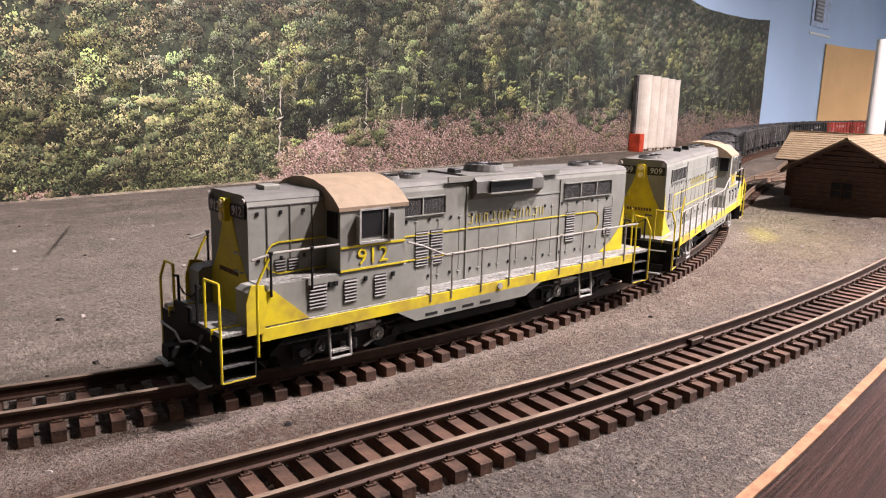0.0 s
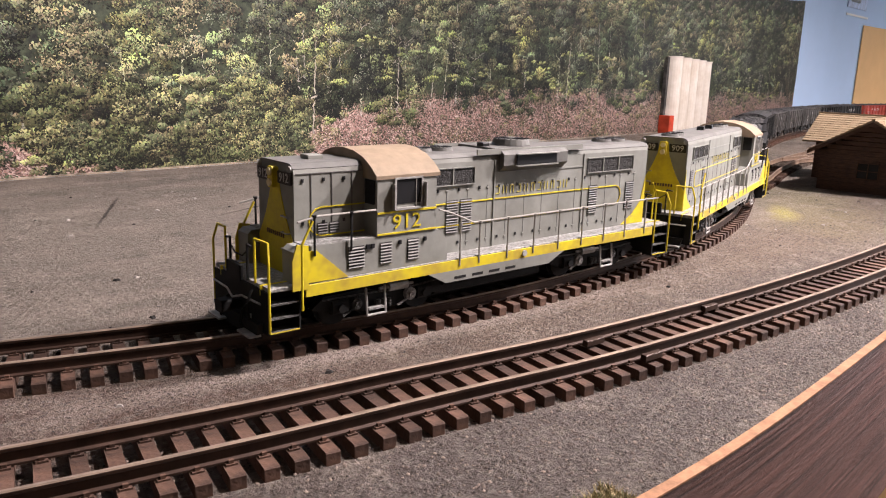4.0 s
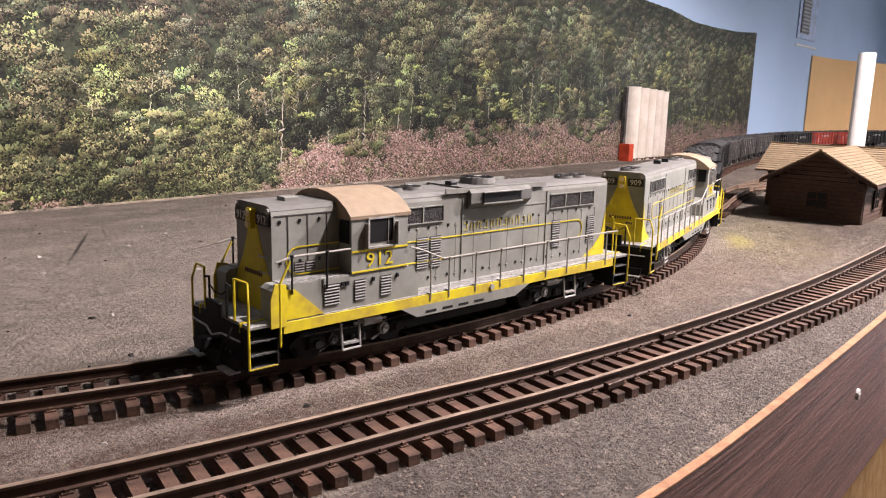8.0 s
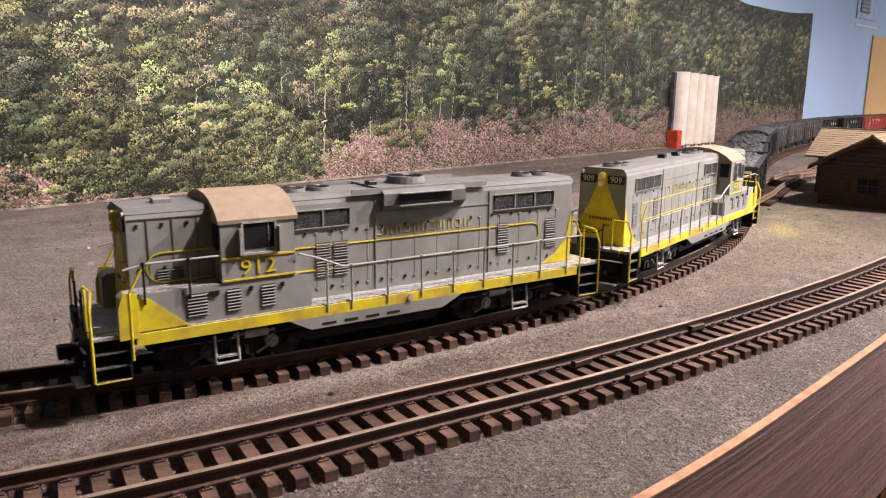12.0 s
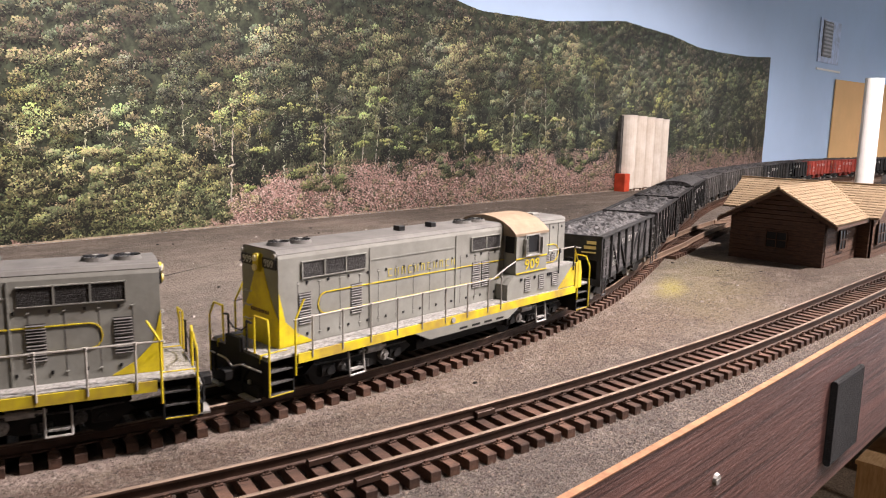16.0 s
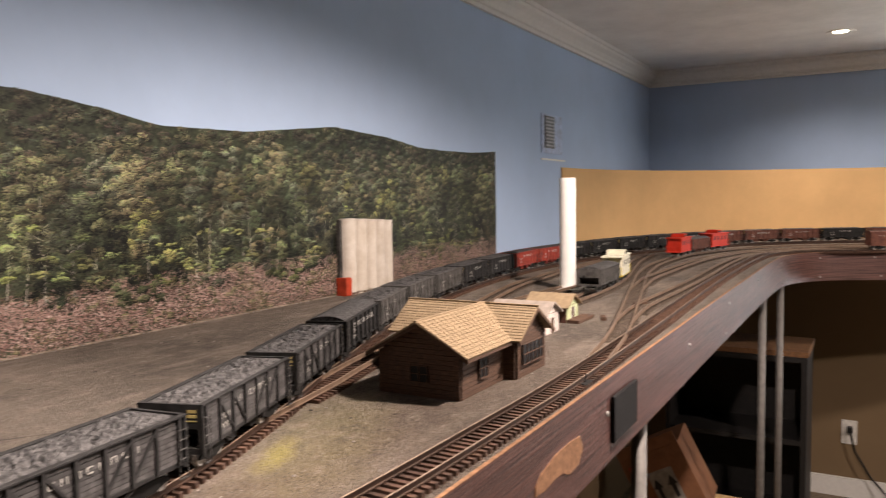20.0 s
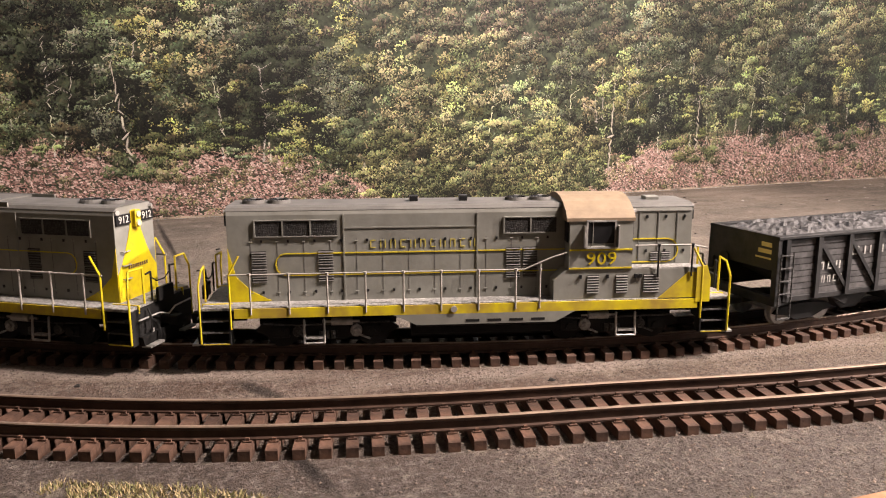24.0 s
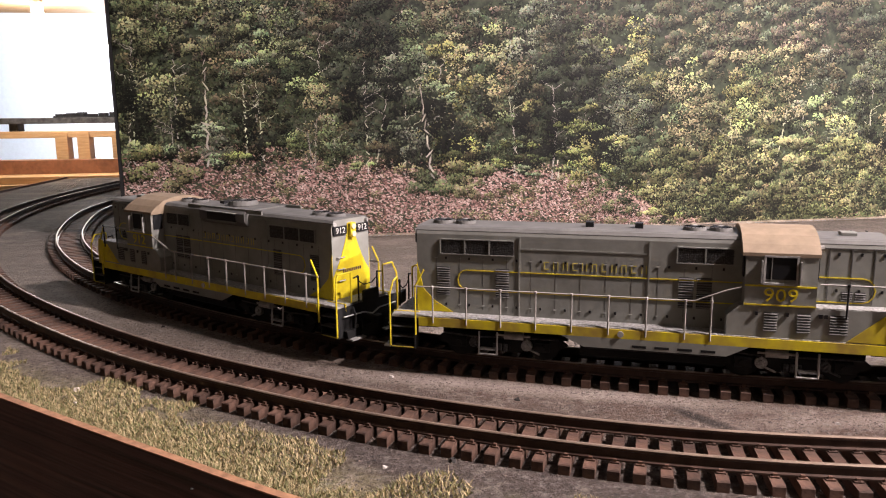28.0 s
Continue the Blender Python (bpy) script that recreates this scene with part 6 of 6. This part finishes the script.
# ---- depot and other structures ----
def depot():
    d = thing("depot", "brown log-sided model depot with a tan shingled cross-gable roof", "model building")
    wall_h, ridge_h, t = 0.043, 0.074, 0.0022

    def boards(name, x0, x1, y0, y1, gable):
        """Stacked horizontal half-logs on one wall; gable: the axis along which the wall narrows above."""
        pw = part(name, Build().box(x0, x1, y0, y1, 0, wall_h), HOUSE_WOOD, d)
        n = 9
        along_x = (x1 - x0) > (y1 - y0)
        for k in range(n + (7 if gable else 0)):
            z = k * wall_h / n
            if k < n:
                a0, a1, b0, b1 = x0, x1, y0, y1
            else:
                cut = (z - wall_h + 0.004) / (ridge_h - wall_h)
                if cut > 0.93:
                    continue
                sx, sy = ((x1 - x0) / 2 * cut, 0) if along_x else (0, (y1 - y0) / 2 * cut)
                a0, a1, b0, b1 = x0 + sx, x1 - sx, y0 + sy, y1 - sy
            ox, oy = (0, 0.0007) if along_x else (0.0007, 0)
            part("log", Build().box(a0 - ox, a1 + ox, b0 - oy, b1 + oy, z + 0.0003, z + wall_h / n - 0.0003, 0.0006 if not along_x else 0), HOUSE_WOOD, pw)
        return pw

    boards("wing_front_wall", 1.094, 1.094 + t, -0.600, -0.508, True)
    boards("wing_side_wall", 1.0975, 1.193, -0.600, -0.600 + t, False)
    boards("wing_side_wall", 1.0975, 1.193, -0.510, -0.510 + t, False)
    boards("main_wall", 1.194, 1.194 + t, -0.612, -0.470, False)
    boards("main_wall", 1.276, 1.276 + t, -0.612, -0.470, False)
    boards("gable_wall", 1.1975, 1.2755, -0.6135, -0.6135 + t, True)
    boards("gable_wall", 1.1975, 1.2755, -0.472, -0.472 + t, True)

    def slope(name, a, b, c, e, rows=10, cols=9):
        """A roof plane: eave from a to b, ridge from c to e, laid with shingles."""
        a, b, c, e = (Vector(p) for p in (a, b, c, e))
        nrm = (b - a).cross(c - a).normalized()
        if nrm.z < 0:
            nrm = -nrm
        pl = part(name, Build().add([a, b, e, c, a - nrm * 0.0016, b - nrm * 0.0016, e - nrm * 0.0016, c - nrm * 0.0016], [(0, 1, 2, 3), (7, 6, 5, 4), (0, 4, 5, 1), (1, 5, 6, 2), (2, 6, 7, 3), (3, 7, 4, 0)]), ROOF_TAN, d)
        rng = random.Random(len(name) + rows)
        for r in range(rows):
            u0, u1 = r / rows, min(1.0, (r + 1.15) / rows)
            for k in range(cols):
                w0, w1 = k / cols + 0.004, (k + 1) / cols - 0.004
                q = []
                for u, w, up in ((u0, w0, 0.0009), (u0, w1, 0.0009), (u1, w1, 0.0002), (u1, w0, 0.0002)):
                    p = (a.lerp(b, w)).lerp(c.lerp(e, w), u)
                    q.append(p + nrm * (up + rng.uniform(0, 0.0002)))
                low = [p - nrm * 0.0006 for p in q]
                part("shingle", Build().add(q + low, [(0, 1, 2, 3), (0, 4, 5, 1), (1, 5, 6, 2), (3, 7, 4, 0)]), ROOF_TAN, pl)

    ez = 0.0430
    mx = 1.237
    slope("main_roof_slope", (1.188, -0.622, ez), (1.188, -0.456, ez), (mx, -0.622, ridge_h), (mx, -0.456, ridge_h), 13, 20)
    slope("main_roof_slope", (1.286, -0.456, ez), (1.286, -0.622, ez), (mx, -0.456, ridge_h), (mx, -0.622, ridge_h), 8, 12)
    slope("wing_roof_slope", (1.087, -0.612, ez), (1.197, -0.612, ez), (1.087, -0.5555, ridge_h + 0.001), (1.236, -0.5555, ridge_h + 0.001), 13, 16)
    slope("wing_roof_slope", (1.087, -0.497, ez - 0.002), (1.197, -0.497, ez - 0.002), (1.087, -0.5555, ridge_h + 0.001), (1.236, -0.5555, ridge_h + 0.001), 8, 10)
    def barge(x, y, z, x2, y2, z2):
        """A thin board under a sloping roof edge."""
        a, c = Vector((x, y, z)), Vector((x2, y2, z2))
        side = (c - a).cross(Vector((0, 0, 1))).normalized() * 0.0007
        q = [a - side, a + side, c + side, c - side]
        part("barge_board", Build().add([p - Vector((0, 0, 0.0010)) for p in q] + [p - Vector((0, 0, 0.0048)) for p in q], [(0, 1, 2, 3), (7, 6, 5, 4), (0, 4, 5, 1), (1, 5, 6, 2), (2, 6, 7, 3), (3, 7, 4, 0)]), HOUSE_WOOD, d)

    barge(1.0875, -0.613, ez, 1.0875, -0.5555, ridge_h)
    barge(1.0875, -0.496, ez - 0.002, 1.0875, -0.5555, ridge_h)
    barge(1.187, -0.6215, ez, mx, -0.6215, ridge_h)
    barge(1.287, -0.6215, ez, mx, -0.6215, ridge_h)
    part("ridge_cap", Build().prism([(-0.6225, ridge_h - 0.0006), (-0.4555, ridge_h - 0.0006), (-0.4555, ridge_h + 0.0014), (-0.6225, ridge_h + 0.0014)], mx - 0.0016, mx + 0.0016), ROOF_TAN, d)
    part("ridge_cap", Build().box(1.0865, mx, -0.5571, -0.5539, ridge_h + 0.0004, ridge_h + 0.0022), ROOF_TAN, d)
    part("eave_board", Build().box(1.089, 1.192, -0.6112, -0.6100, ez - 0.0045, ez - 0.0012), HOUSE_WOOD, d)

    def window(x0, x1, y0, y1, z0, z1, panes):
        along_x = (x1 - x0) > (y1 - y0)
        w = part("window", Build().box(x0, x1, y0, y1, z0, z1), GLASS_DARK, d, "small dark depot window")
        b = Build()
        e = 0.0009
        if along_x:
            yy = (y0 - 0.0008, y0)
            for k in range(panes + 1):
                xx = x0 + (x1 - x0) * k / panes
                b.box(xx - e / 2, xx + e / 2, *yy, z0, z1)
            for zz in (z0, (z0 + z1) / 2, z1):
                b.box(x0, x1, *yy, zz - e / 2, zz + e / 2)
        else:
            xx = (x0 - 0.0008, x0)
            for k in range(panes + 1):
                yy = y0 + (y1 - y0) * k / panes
                b.box(*xx, yy - e / 2, yy + e / 2, z0, z1)
            for zz in (z0, (z0 + z1) / 2, z1):
                b.box(*xx, y0, y1, zz - e / 2, zz + e / 2)
        part("muntins", b, HOUSE_WOOD, w)

    window(1.0916, 1.0930, -0.566, -0.546, 0.015, 0.031, 2)
    window(1.131, 1.149, -0.6026, -0.6012, 0.014, 0.034, 2)
    window(1.207, 1.262, -0.6165, -0.6150, 0.014, 0.036, 5)


depot()


def shed(x0, x1, y0, y1, h, rh, wall_a, wall_b, roof, label):
    s = thing("shed", label, "model building", "small sheds")
    part("shell", Build().box(x0, x1, y0, y1, 0, h), wall_a, s)
    part("front", Build().box(x0 + 0.001, x1 - 0.001, y0 - 0.001, y0 - 0.0002, 0, h - 0.001), wall_b, s)
    xm = (x0 + x1) / 2
    part("gable", Build().prism_y([(x0, h), (x1, h), (xm, rh)], y0 - 0.0008, y1), wall_b, s)
    for a, b in ((x0 - 0.006, xm), (x1 + 0.006, xm)):
        part("roof_slope", Build().prism_y([(a, h - 0.003), (b, rh + 0.0005), (b, rh + 0.002), (a, h - 0.0015)], y0 - 0.006, y1 + 0.004), roof, s)
    part("door", Build().box(xm - 0.006, xm + 0.006, y0 - 0.0016, y0 - 0.001, 0, 0.022), HOUSE_WOOD, s)
    part("door_frame", Build().box(xm - 0.0072, xm - 0.006, y0 - 0.002, y0 - 0.001, 0, 0.023).box(xm + 0.006, xm + 0.0072, y0 - 0.002, y0 - 0.001, 0, 0.023), TRIM, s)
    return s


shed(1.447, 1.500, -0.545, -0.462, 0.029, 0.043, SHED_RED, SHED_PINK, mat("shed_roof_grey", (0.34, 0.29, 0.25), 0.85), "small brown shed with a pale front and grey roof")
shed(1.560, 1.612, -0.535, -0.470, 0.026, 0.041, SHED_RED, SHED_GREEN, ROOF_TAN, "small shed with a tan roof and pale green front")
single("loading_dock", Build().box(1.56, 1.63, -0.556, -0.536, 0, 0.005, 0.0005), HOUSE_WOOD, "low wooden platform in front of a shed", "platform")
for x, y, a in ((1.62, -0.575, 20), (1.80, -0.585, -30), (1.812, -0.58, 10)):
    single("timber_scrap", Build().add([pose(x, y, 0, 0, 0, a) @ Vector(v) for v in Build().box(-0.014, 0.014, -0.004, 0.004, 0, 0.005, 0.0006).v], Build().box(-0.014, 0.014, -0.004, 0.004, 0, 0.005, 0.0006).f), HOUSE_WOOD, "dark scrap timber lying on the dirt", "scrap", group="yard scraps")
ss = thing("switch_stand", "small black switch stand beside the turnout", "switch stand")
part("base", Build().box(1.19, 1.212, -0.692, -0.682, 0, 0.005, 0.0005), BLACK, ss)
part("lever", Build().rod((1.2, -0.687, 0.004), (1.206, -0.687, 0.012), 0.0008), BLACK, ss)

silo = thing("silo_cluster", "row of tall white weathered concrete silos against the backdrop", "model silo")
part("dark_end", Build().box(1.690, 1.866, -0.005, -0.0025, 0.0, 0.146).box(1.690, 1.698, -0.010, -0.005, 0.0, 0.153), HOPPER_GREY, silo, "dark grey end panel")
for k, (x, r) in enumerate(((1.7165, 0.0185), (1.7545, 0.0195), (1.7905, 0.0170), (1.8230, 0.0160), (1.8525, 0.0140))):
    ring = [(x + r * math.cos(math.pi * q / 12), -0.005 - 0.0225 * math.sin(math.pi * q / 12)) for q in range(13)]
    tube = part("silo", Build().prism_z(ring, 0.005, 0.154 - 0.0017 * k), SILO, silo, smooth=False)
    wide = [(x + (px - x) * 1.02, -0.005 + (py + 0.005) * 1.05) for px, py in ring]
    part("rim", Build().prism_z(wide, 0.1515 - 0.0017 * k, 0.1545 - 0.0017 * k), SILO, tube)
    for dx in (-0.006, 0.006):
        part("foot_vent", Build().box(x + dx - 0.0032, x + dx + 0.0032, -0.0285, -0.0265, 0.0010, 0.0048), HOUSE_WOOD, tube)
# dark strips put the shade of the valleys between silos into colour
for x in (1.7352, 1.7738, 1.8072, 1.8387):
    part("joint", Build().box(x - 0.0024, x + 0.0024, -0.0125, -0.006, 0.005, 0.150), HOPPER_GREY, silo, "dark strip painting the shade in the valley between silos")
part("base_slab", Build().box(1.694, 1.867, -0.0265, -0.003, 0, 0.0030), SILO, silo)
part("red_annex", Build().box(1.685, 1.704, -0.0275, -0.004, 0.0, 0.036, 0.0008), RED_BOX, silo, "small faded red annex")
pole = thing("standing_tube", "white plastic tube standing upright in the yard", "tube")
part("tube", Build().rod((1.960, -0.392, 0.003), (1.960, -0.392, 0.231), 0.0165, 24), POLEW, pole, smooth=False)
part("base_block", Build().box(1.925, 1.992, -0.425, -0.365, 0, 0.004, 0.0006), TRIM, pole)

# ---- under the layout ----
cabn = thing("media_cabinet", "black open cabinet with a wooden board on top under the layout", "cabinet")
part("side_panel", Build().box(3.30, 3.58, -0.760, -0.742, FLOOR, -0.37), CABINET, cabn)
part("back_panel", Build().box(3.30, 3.58, -0.30, -0.285, FLOOR, -0.37), CABINET, cabn)
part("door", Build().box(3.56, 3.58, -0.742, -0.30, FLOOR, -0.37), CABINET, cabn)
for z in (-0.98, -0.68, -0.39):
    part("shelf", Build().box(3.30, 3.56, -0.742, -0.30, z, z + 0.018), CABINET, cabn)
# the board's colour is darkened to hold the shade it lies in
part("top_board", Build().box(3.30, 3.60, -0.765, -0.28, -0.37, -0.352, 0.003), mat("shade_darkened_board", (0.17, 0.085, 0.04), 0.8), cabn, "wooden board on top, coloured dark for the shade under the layout")
cart = thing("cardboard_box", "brown cardboard shipping box tilted open under the layout", "box")
cm = pose(2.72, -0.43, -0.640, 0, -27, -84) @ Matrix.Diagonal((0.82, 0.82, 0.82, 1))
part("carton", Build().box(-0.11, 0.11, -0.12, 0.12, -0.13, 0.13, 0.002), CARTON, cart, at=cm)
part("flap", Build().box(-0.11, 0.11, -0.122, -0.118, 0.13, 0.17), CARTON, cart, at=cm)
lab = part("printed_label", Build().box(-0.04, 0.05, -0.1212, -0.1204, -0.10, 0.06), mat("label_paper", (0.22, 0.20, 0.18), 0.8), cart, "white printed label", at=cm)
letters("UP", 0.040, cart, DARK, cm @ pose(0.005, -0.1215, -0.07, 90, 0, 0), "label_word", squash=1.3)
part("arrow", Build().prism_y([(-0.028, -0.045), (-0.014, -0.045), (-0.014, 0.0), (-0.004, 0.0), (-0.021, 0.035), (-0.038, 0.0), (-0.028, 0.0)], -0.1222, -0.1214).prism_y([(0.024, -0.045), (0.038, -0.045), (0.038, 0.0), (0.048, 0.0), (0.031, 0.035), (0.014, 0.0), (0.024, 0.0)], -0.1222, -0.1214), DARK, cart, at=cm)
part("red_label", Build().box(-0.09, -0.05, -0.1212, -0.1204, 0.07, 0.10), RED_BOX, cart, at=cm)
crate = thing("crate", "plain plywood crate on the carpet carrying a cardboard box", "crate")
part("lid", Build().box(2.515, 2.925, -0.625, -0.295, -0.764, -0.752, 0.001), PLY, crate)
for y in (-0.62, -0.312):
    part("side_panel", Build().box(2.52, 2.92, y, y + 0.012, FLOOR, -0.764), PLY, crate)
for x in (2.52, 2.908):
    part("end_panel", Build().box(x, x + 0.012, -0.608, -0.312, FLOOR, -0.764), PLY, crate)
for k, (x, y, a) in enumerate(((2.2, -0.62, 35), (2.3, -0.55, 50))):
    b = Build().box(-0.2, 0.2, -0.06, 0.06, 0, 0.02, 0.002)
    single("plywood_offcut", Build().add([pose(x, y, FLOOR + 0.025 * k, 0, 0, a) @ Vector(v) for v in b.v], b.f), PLY, "plywood offcut on the carpet", "offcut", group="offcuts")
for k, (x, y, z, a, w) in enumerate(((3.95, -1.55, 0.0, 84, 0.55), (3.88, -1.50, 0.03, 86, 0.5))):
    b = Build().box(-w, w, -0.05, 0.05, 0, 0.03, 0.002)
    single("dark_plank", Build().add([pose(x, y, FLOOR + z, 0, 0, a) @ Vector(v) for v in b.v], b.f), HOUSE_WOOD, "dark stained plank lying along the wall", "plank", group="planks")
outl = thing("wall_outlet", "white wall outlet with a black plug", "outlet")
part("plate", Build().box(EAST - 0.006, EAST - 0.001, -0.905, -0.845, -0.905, -0.80, 0.002), PLASTIC, outl)
part("plug", Build().box(EAST - 0.03, EAST - 0.006, -0.888, -0.866, -0.85, -0.825, 0.002), DARK, outl)
part("cord", Build().path([(EAST - 0.028, -0.877, -0.84), (EAST - 0.035, -0.90, -0.93), (EAST - 0.04, -0.96, -1.03), (EAST - 0.06, -1.03, -1.10), (EAST - 0.10, -1.2, FLOOR + 0.06), (EAST - 0.10, -1.6, FLOOR + 0.065)], 0.004, 6), DARK, outl, "black power cord")

# ---- back bay ----
bay = thing("bridge_bench", "open pine benchwork carrying a dark bridge deck in the back bay", "benchwork")
part("deck", Build().box(-1.6, -0.10, 1.17, 1.23, 0.112, 0.126, 0.001), HOPPER_GREY, bay, "dark bridge deck")
part("upper_beam", Build().box(-1.6, -0.10, 1.17, 1.20, 0.078, 0.094, 0.001), PINE, bay)
part("lower_beam", Build().box(-1.6, -0.10, 1.16, 1.20, -0.008, 0.026, 0.001), mat("stained_board", (0.28, 0.12, 0.06), 0.6), bay)
part("shelf_board", Build().box(-1.6, -0.10, 1.08, 1.25, -0.026, -0.0085, 0.001), PINE, bay)
part("front_board", Build().box(-1.6, -0.10, 1.06, 1.0795, -0.085, -0.026), PINE, bay)
for x in (-0.95, -0.70, -0.51, -0.46, -0.38):
    part("post", Build().box(x - 0.014, x + 0.014, 1.165, 1.205, 0.002, 0.09), PINE, bay)
for x in (-1.1, -0.62, -0.36):
    part("pier", Build().box(x - 0.010, x + 0.010, 1.18, 1.22, 0.094, 0.112), HOPPER_GREY, bay)
part("top_shelf", Build().box(-1.6, -0.10, 0.95, 1.3, 0.385, 0.41), PINE, bay, "pine board above the bay")
for x in (-1.55, -0.16):
    part("upright", Build().box(x - 0.02, x + 0.02, 1.24, 1.28, FLOOR, 0.385), PINE, bay)
sl = thing("shelf_light", "bright bulb under the shelf in the back bay", "lamp", "bay bulbs")
part("bulb", Build().rod((-0.50, 1.06, 0.358), (-0.50, 1.06, 0.376), 0.012, 16), LAMP_GLOW, sl)
part("socket", Build().rod((-0.50, 1.06, 0.376), (-0.50, 1.06, 0.385), 0.016, 12), TRIM, sl)
# an added bulb and stem for the extra lamp that brightens the bay
back = thing("hanging_light", "bulb added by the back wall of the bay to brighten it", "lamp", "bay bulbs")
part("bulb", Build().rod((-0.62, 2.15, 0.36), (-0.62, 2.15, 0.385), 0.018, 16), LAMP_GLOW, back)
part("stem", Build().rod((-0.62, 2.15, 0.385), (-0.62, 2.15, CEIL - 0.001), 0.012, 12), TRIM, back)
coal = thing("coal_tower", "small dark model trestle piece on the bridge deck", "model structure")
part("base", Build().box(-0.53, -0.30, 1.185, 1.215, 0.1260, 0.1300), HOPPER_BLACK, coal)
for k in range(9):
    part("block", Build().box(-0.525 + 0.025 * k, -0.508 + 0.025 * k, 1.186, 1.214, 0.130, 0.135 + 0.002 * (k % 3), 0.0006), HOPPER_BLACK, coal)

# ---- trains ----
LOCO_A = locomotive("912", True, "grey and yellow weathered diesel locomotive with dynamic brake blister, cab leading")
LOCO_B = locomotive("909", False, "grey and yellow weathered diesel locomotive, long hood leading, coupled behind another")
HOP = hopper(HOPPER_BLACK, "black wood-sided hopper car heaped with coal", True, True, seed=3)
HOP_R = hopper(HOPPER_BLACK, "black steel hopper car with a smooth rounded coal load", False, False, seed=4, name_bars=11)
HOP_G = hopper(HOPPER_GREY, "weathered grey-black hopper car heaped with coal", True, True, seed=5, name_bars=3)
HOP_S = hopper(HOPPER_BLACK, "black steel hopper car with white lettering, loaded with coal", False, True, seed=6, name_bars=5)
HOP_RED = hopper(HOPPER_RED, "oxide red steel hopper car loaded with coal", False, True, seed=7, name_bars=6)
HOP_BR = hopper(HOPPER_BROWN, "brown-red steel hopper car loaded with coal", False, True, seed=8, name_bars=6)
ORDER = [HOP, HOP, HOP, HOP_R, HOP_G, HOP_G, HOP_G, HOP_S, HOP_S, HOP_RED, HOP_RED, HOP_S, HOP_S, HOP_S, HOP_S, HOP_S, HOP_BR, HOP_BR, HOP_BR, HOP_S, HOP_BR, HOP_S, HOP_S, HOP_S, HOP_BR, HOP_BR]


def shorten_cab(lo):
    """Draws the cab end in to the true cab length; trucks keep their shape."""
    def mend(x):
        x = x - 0.0093 if x > 0.0745 else (0.0376 + (x - 0.0376) * 0.748 if x > 0.0376 else x)
        return x + 0.00465
    for o in lo.children_recursive:
        rigid = o.name.split(".")[0] == "truck" or (o.parent and o.parent.name.split(".")[0] in ("truck", "step_stirrup"))
        if rigid:
            o.data.transform(Matrix.Translation((0.00465, 0, 0)))
        elif o.matrix_basis.translation.length > 0:
            m = o.matrix_basis.copy()
            m.translation.x = mend(m.translation.x)
            o.matrix_basis = m
        else:
            for v in o.data.vertices:
                v.co.x = mend(v.co.x)


for lo in (LOCO_A, LOCO_B):
    shorten_cab(lo)


def enlarge(ob, k):
    """Bring a whole car to the track's scale."""
    seen = set()
    for o in ob.children_recursive:
        if o.data not in seen:
            seen.add(o.data)
            o.data.transform(Matrix.Diagonal((k, k, k, 1)))
        m = o.matrix_basis.copy()
        m.translation = m.translation * k
        o.matrix_basis = m


for ob in {id(o): o for o in [LOCO_A, LOCO_B] + ORDER}.values():
    enlarge(ob, 1.065 if ob in (LOCO_A, LOCO_B) else 1.06)
used, CARS = set(), []
for o in ORDER:
    CARS.append(copy_thing(o, Matrix()) if o in used else o)
    used.add(o)

STAND = [(YARD_D, 0.630, hopper(HOPPER_GREY, "grey hopper car with a black end parked on a siding", False, False, seed=9, name_bars=0)), (YARD_D, 0.790, caboose(CREAM, "cream and yellow caboose parked on a siding", 0.125)), (YARD_B, 1.525, caboose(RED, "bright red caboose parked in the yard", 0.125)), (YARD_B, 1.665, hopper(HOPPER_BROWN, "rusty brown hopper car parked in the yard", False, False, seed=10, name_bars=0)), (YARD_B, 1.805, caboose(RED, "red caboose parked behind a brown car", 0.125)), (NEAR, 4.852, boxcar(HOPPER_BROWN, "brown boxcar with a round white emblem on the edge track", 0.19)), (NEAR, 5.036, boxcar(ORANGE, "orange boxcar with a yellow band on the edge track", 0.19))]


def place_on(table, s, half):
    path, run = table
    a, b = (np.array([np.interp(q, run, path[:, 0]), np.interp(q, run, path[:, 1])]) for q in (s - half, s + half))
    c, d = (a + b) / 2, b - a
    return c, math.degrees(math.atan2(d[1], d[0]))


for pts, s, ob in STAND:
    c, a = place_on(smooth_path(pts, 0.004), s, 0.045)
    ob.matrix_basis = pose(c[0], c[1], HEAD, 0, 0, a)


def motions():
    """The whole train creeps along the main track."""
    table = smooth_path(MAIN, 0.004)
    path, run = table
    k0 = int(np.argmin(np.abs(path[:, 1] + 0.2) + np.abs(path[:, 0] + 0.05)))
    s_of_x = lambda x: float(np.interp(x, path[k0:, 0], run[k0:]))
    moves = [(t, s_of_x(x)) for t, x in GAP]
    train = [(LOCO_A, -0.1325, 0.067, True), (LOCO_B, 0.1315, 0.067, False)]
    train += [(car, 0.266 + 0.0875 + 0.172 * k, 0.050, False) for k, car in enumerate(CARS)]
    for ob, off, half, flip in train:
        rows = []
        for t, s in moves:
            c, a = place_on(table, s + off, half)
            rows.append((t, pose(c[0], c[1], HEAD, 0, 0, a + (180 if flip else 0))))
        walk(ob, rows)


motions()
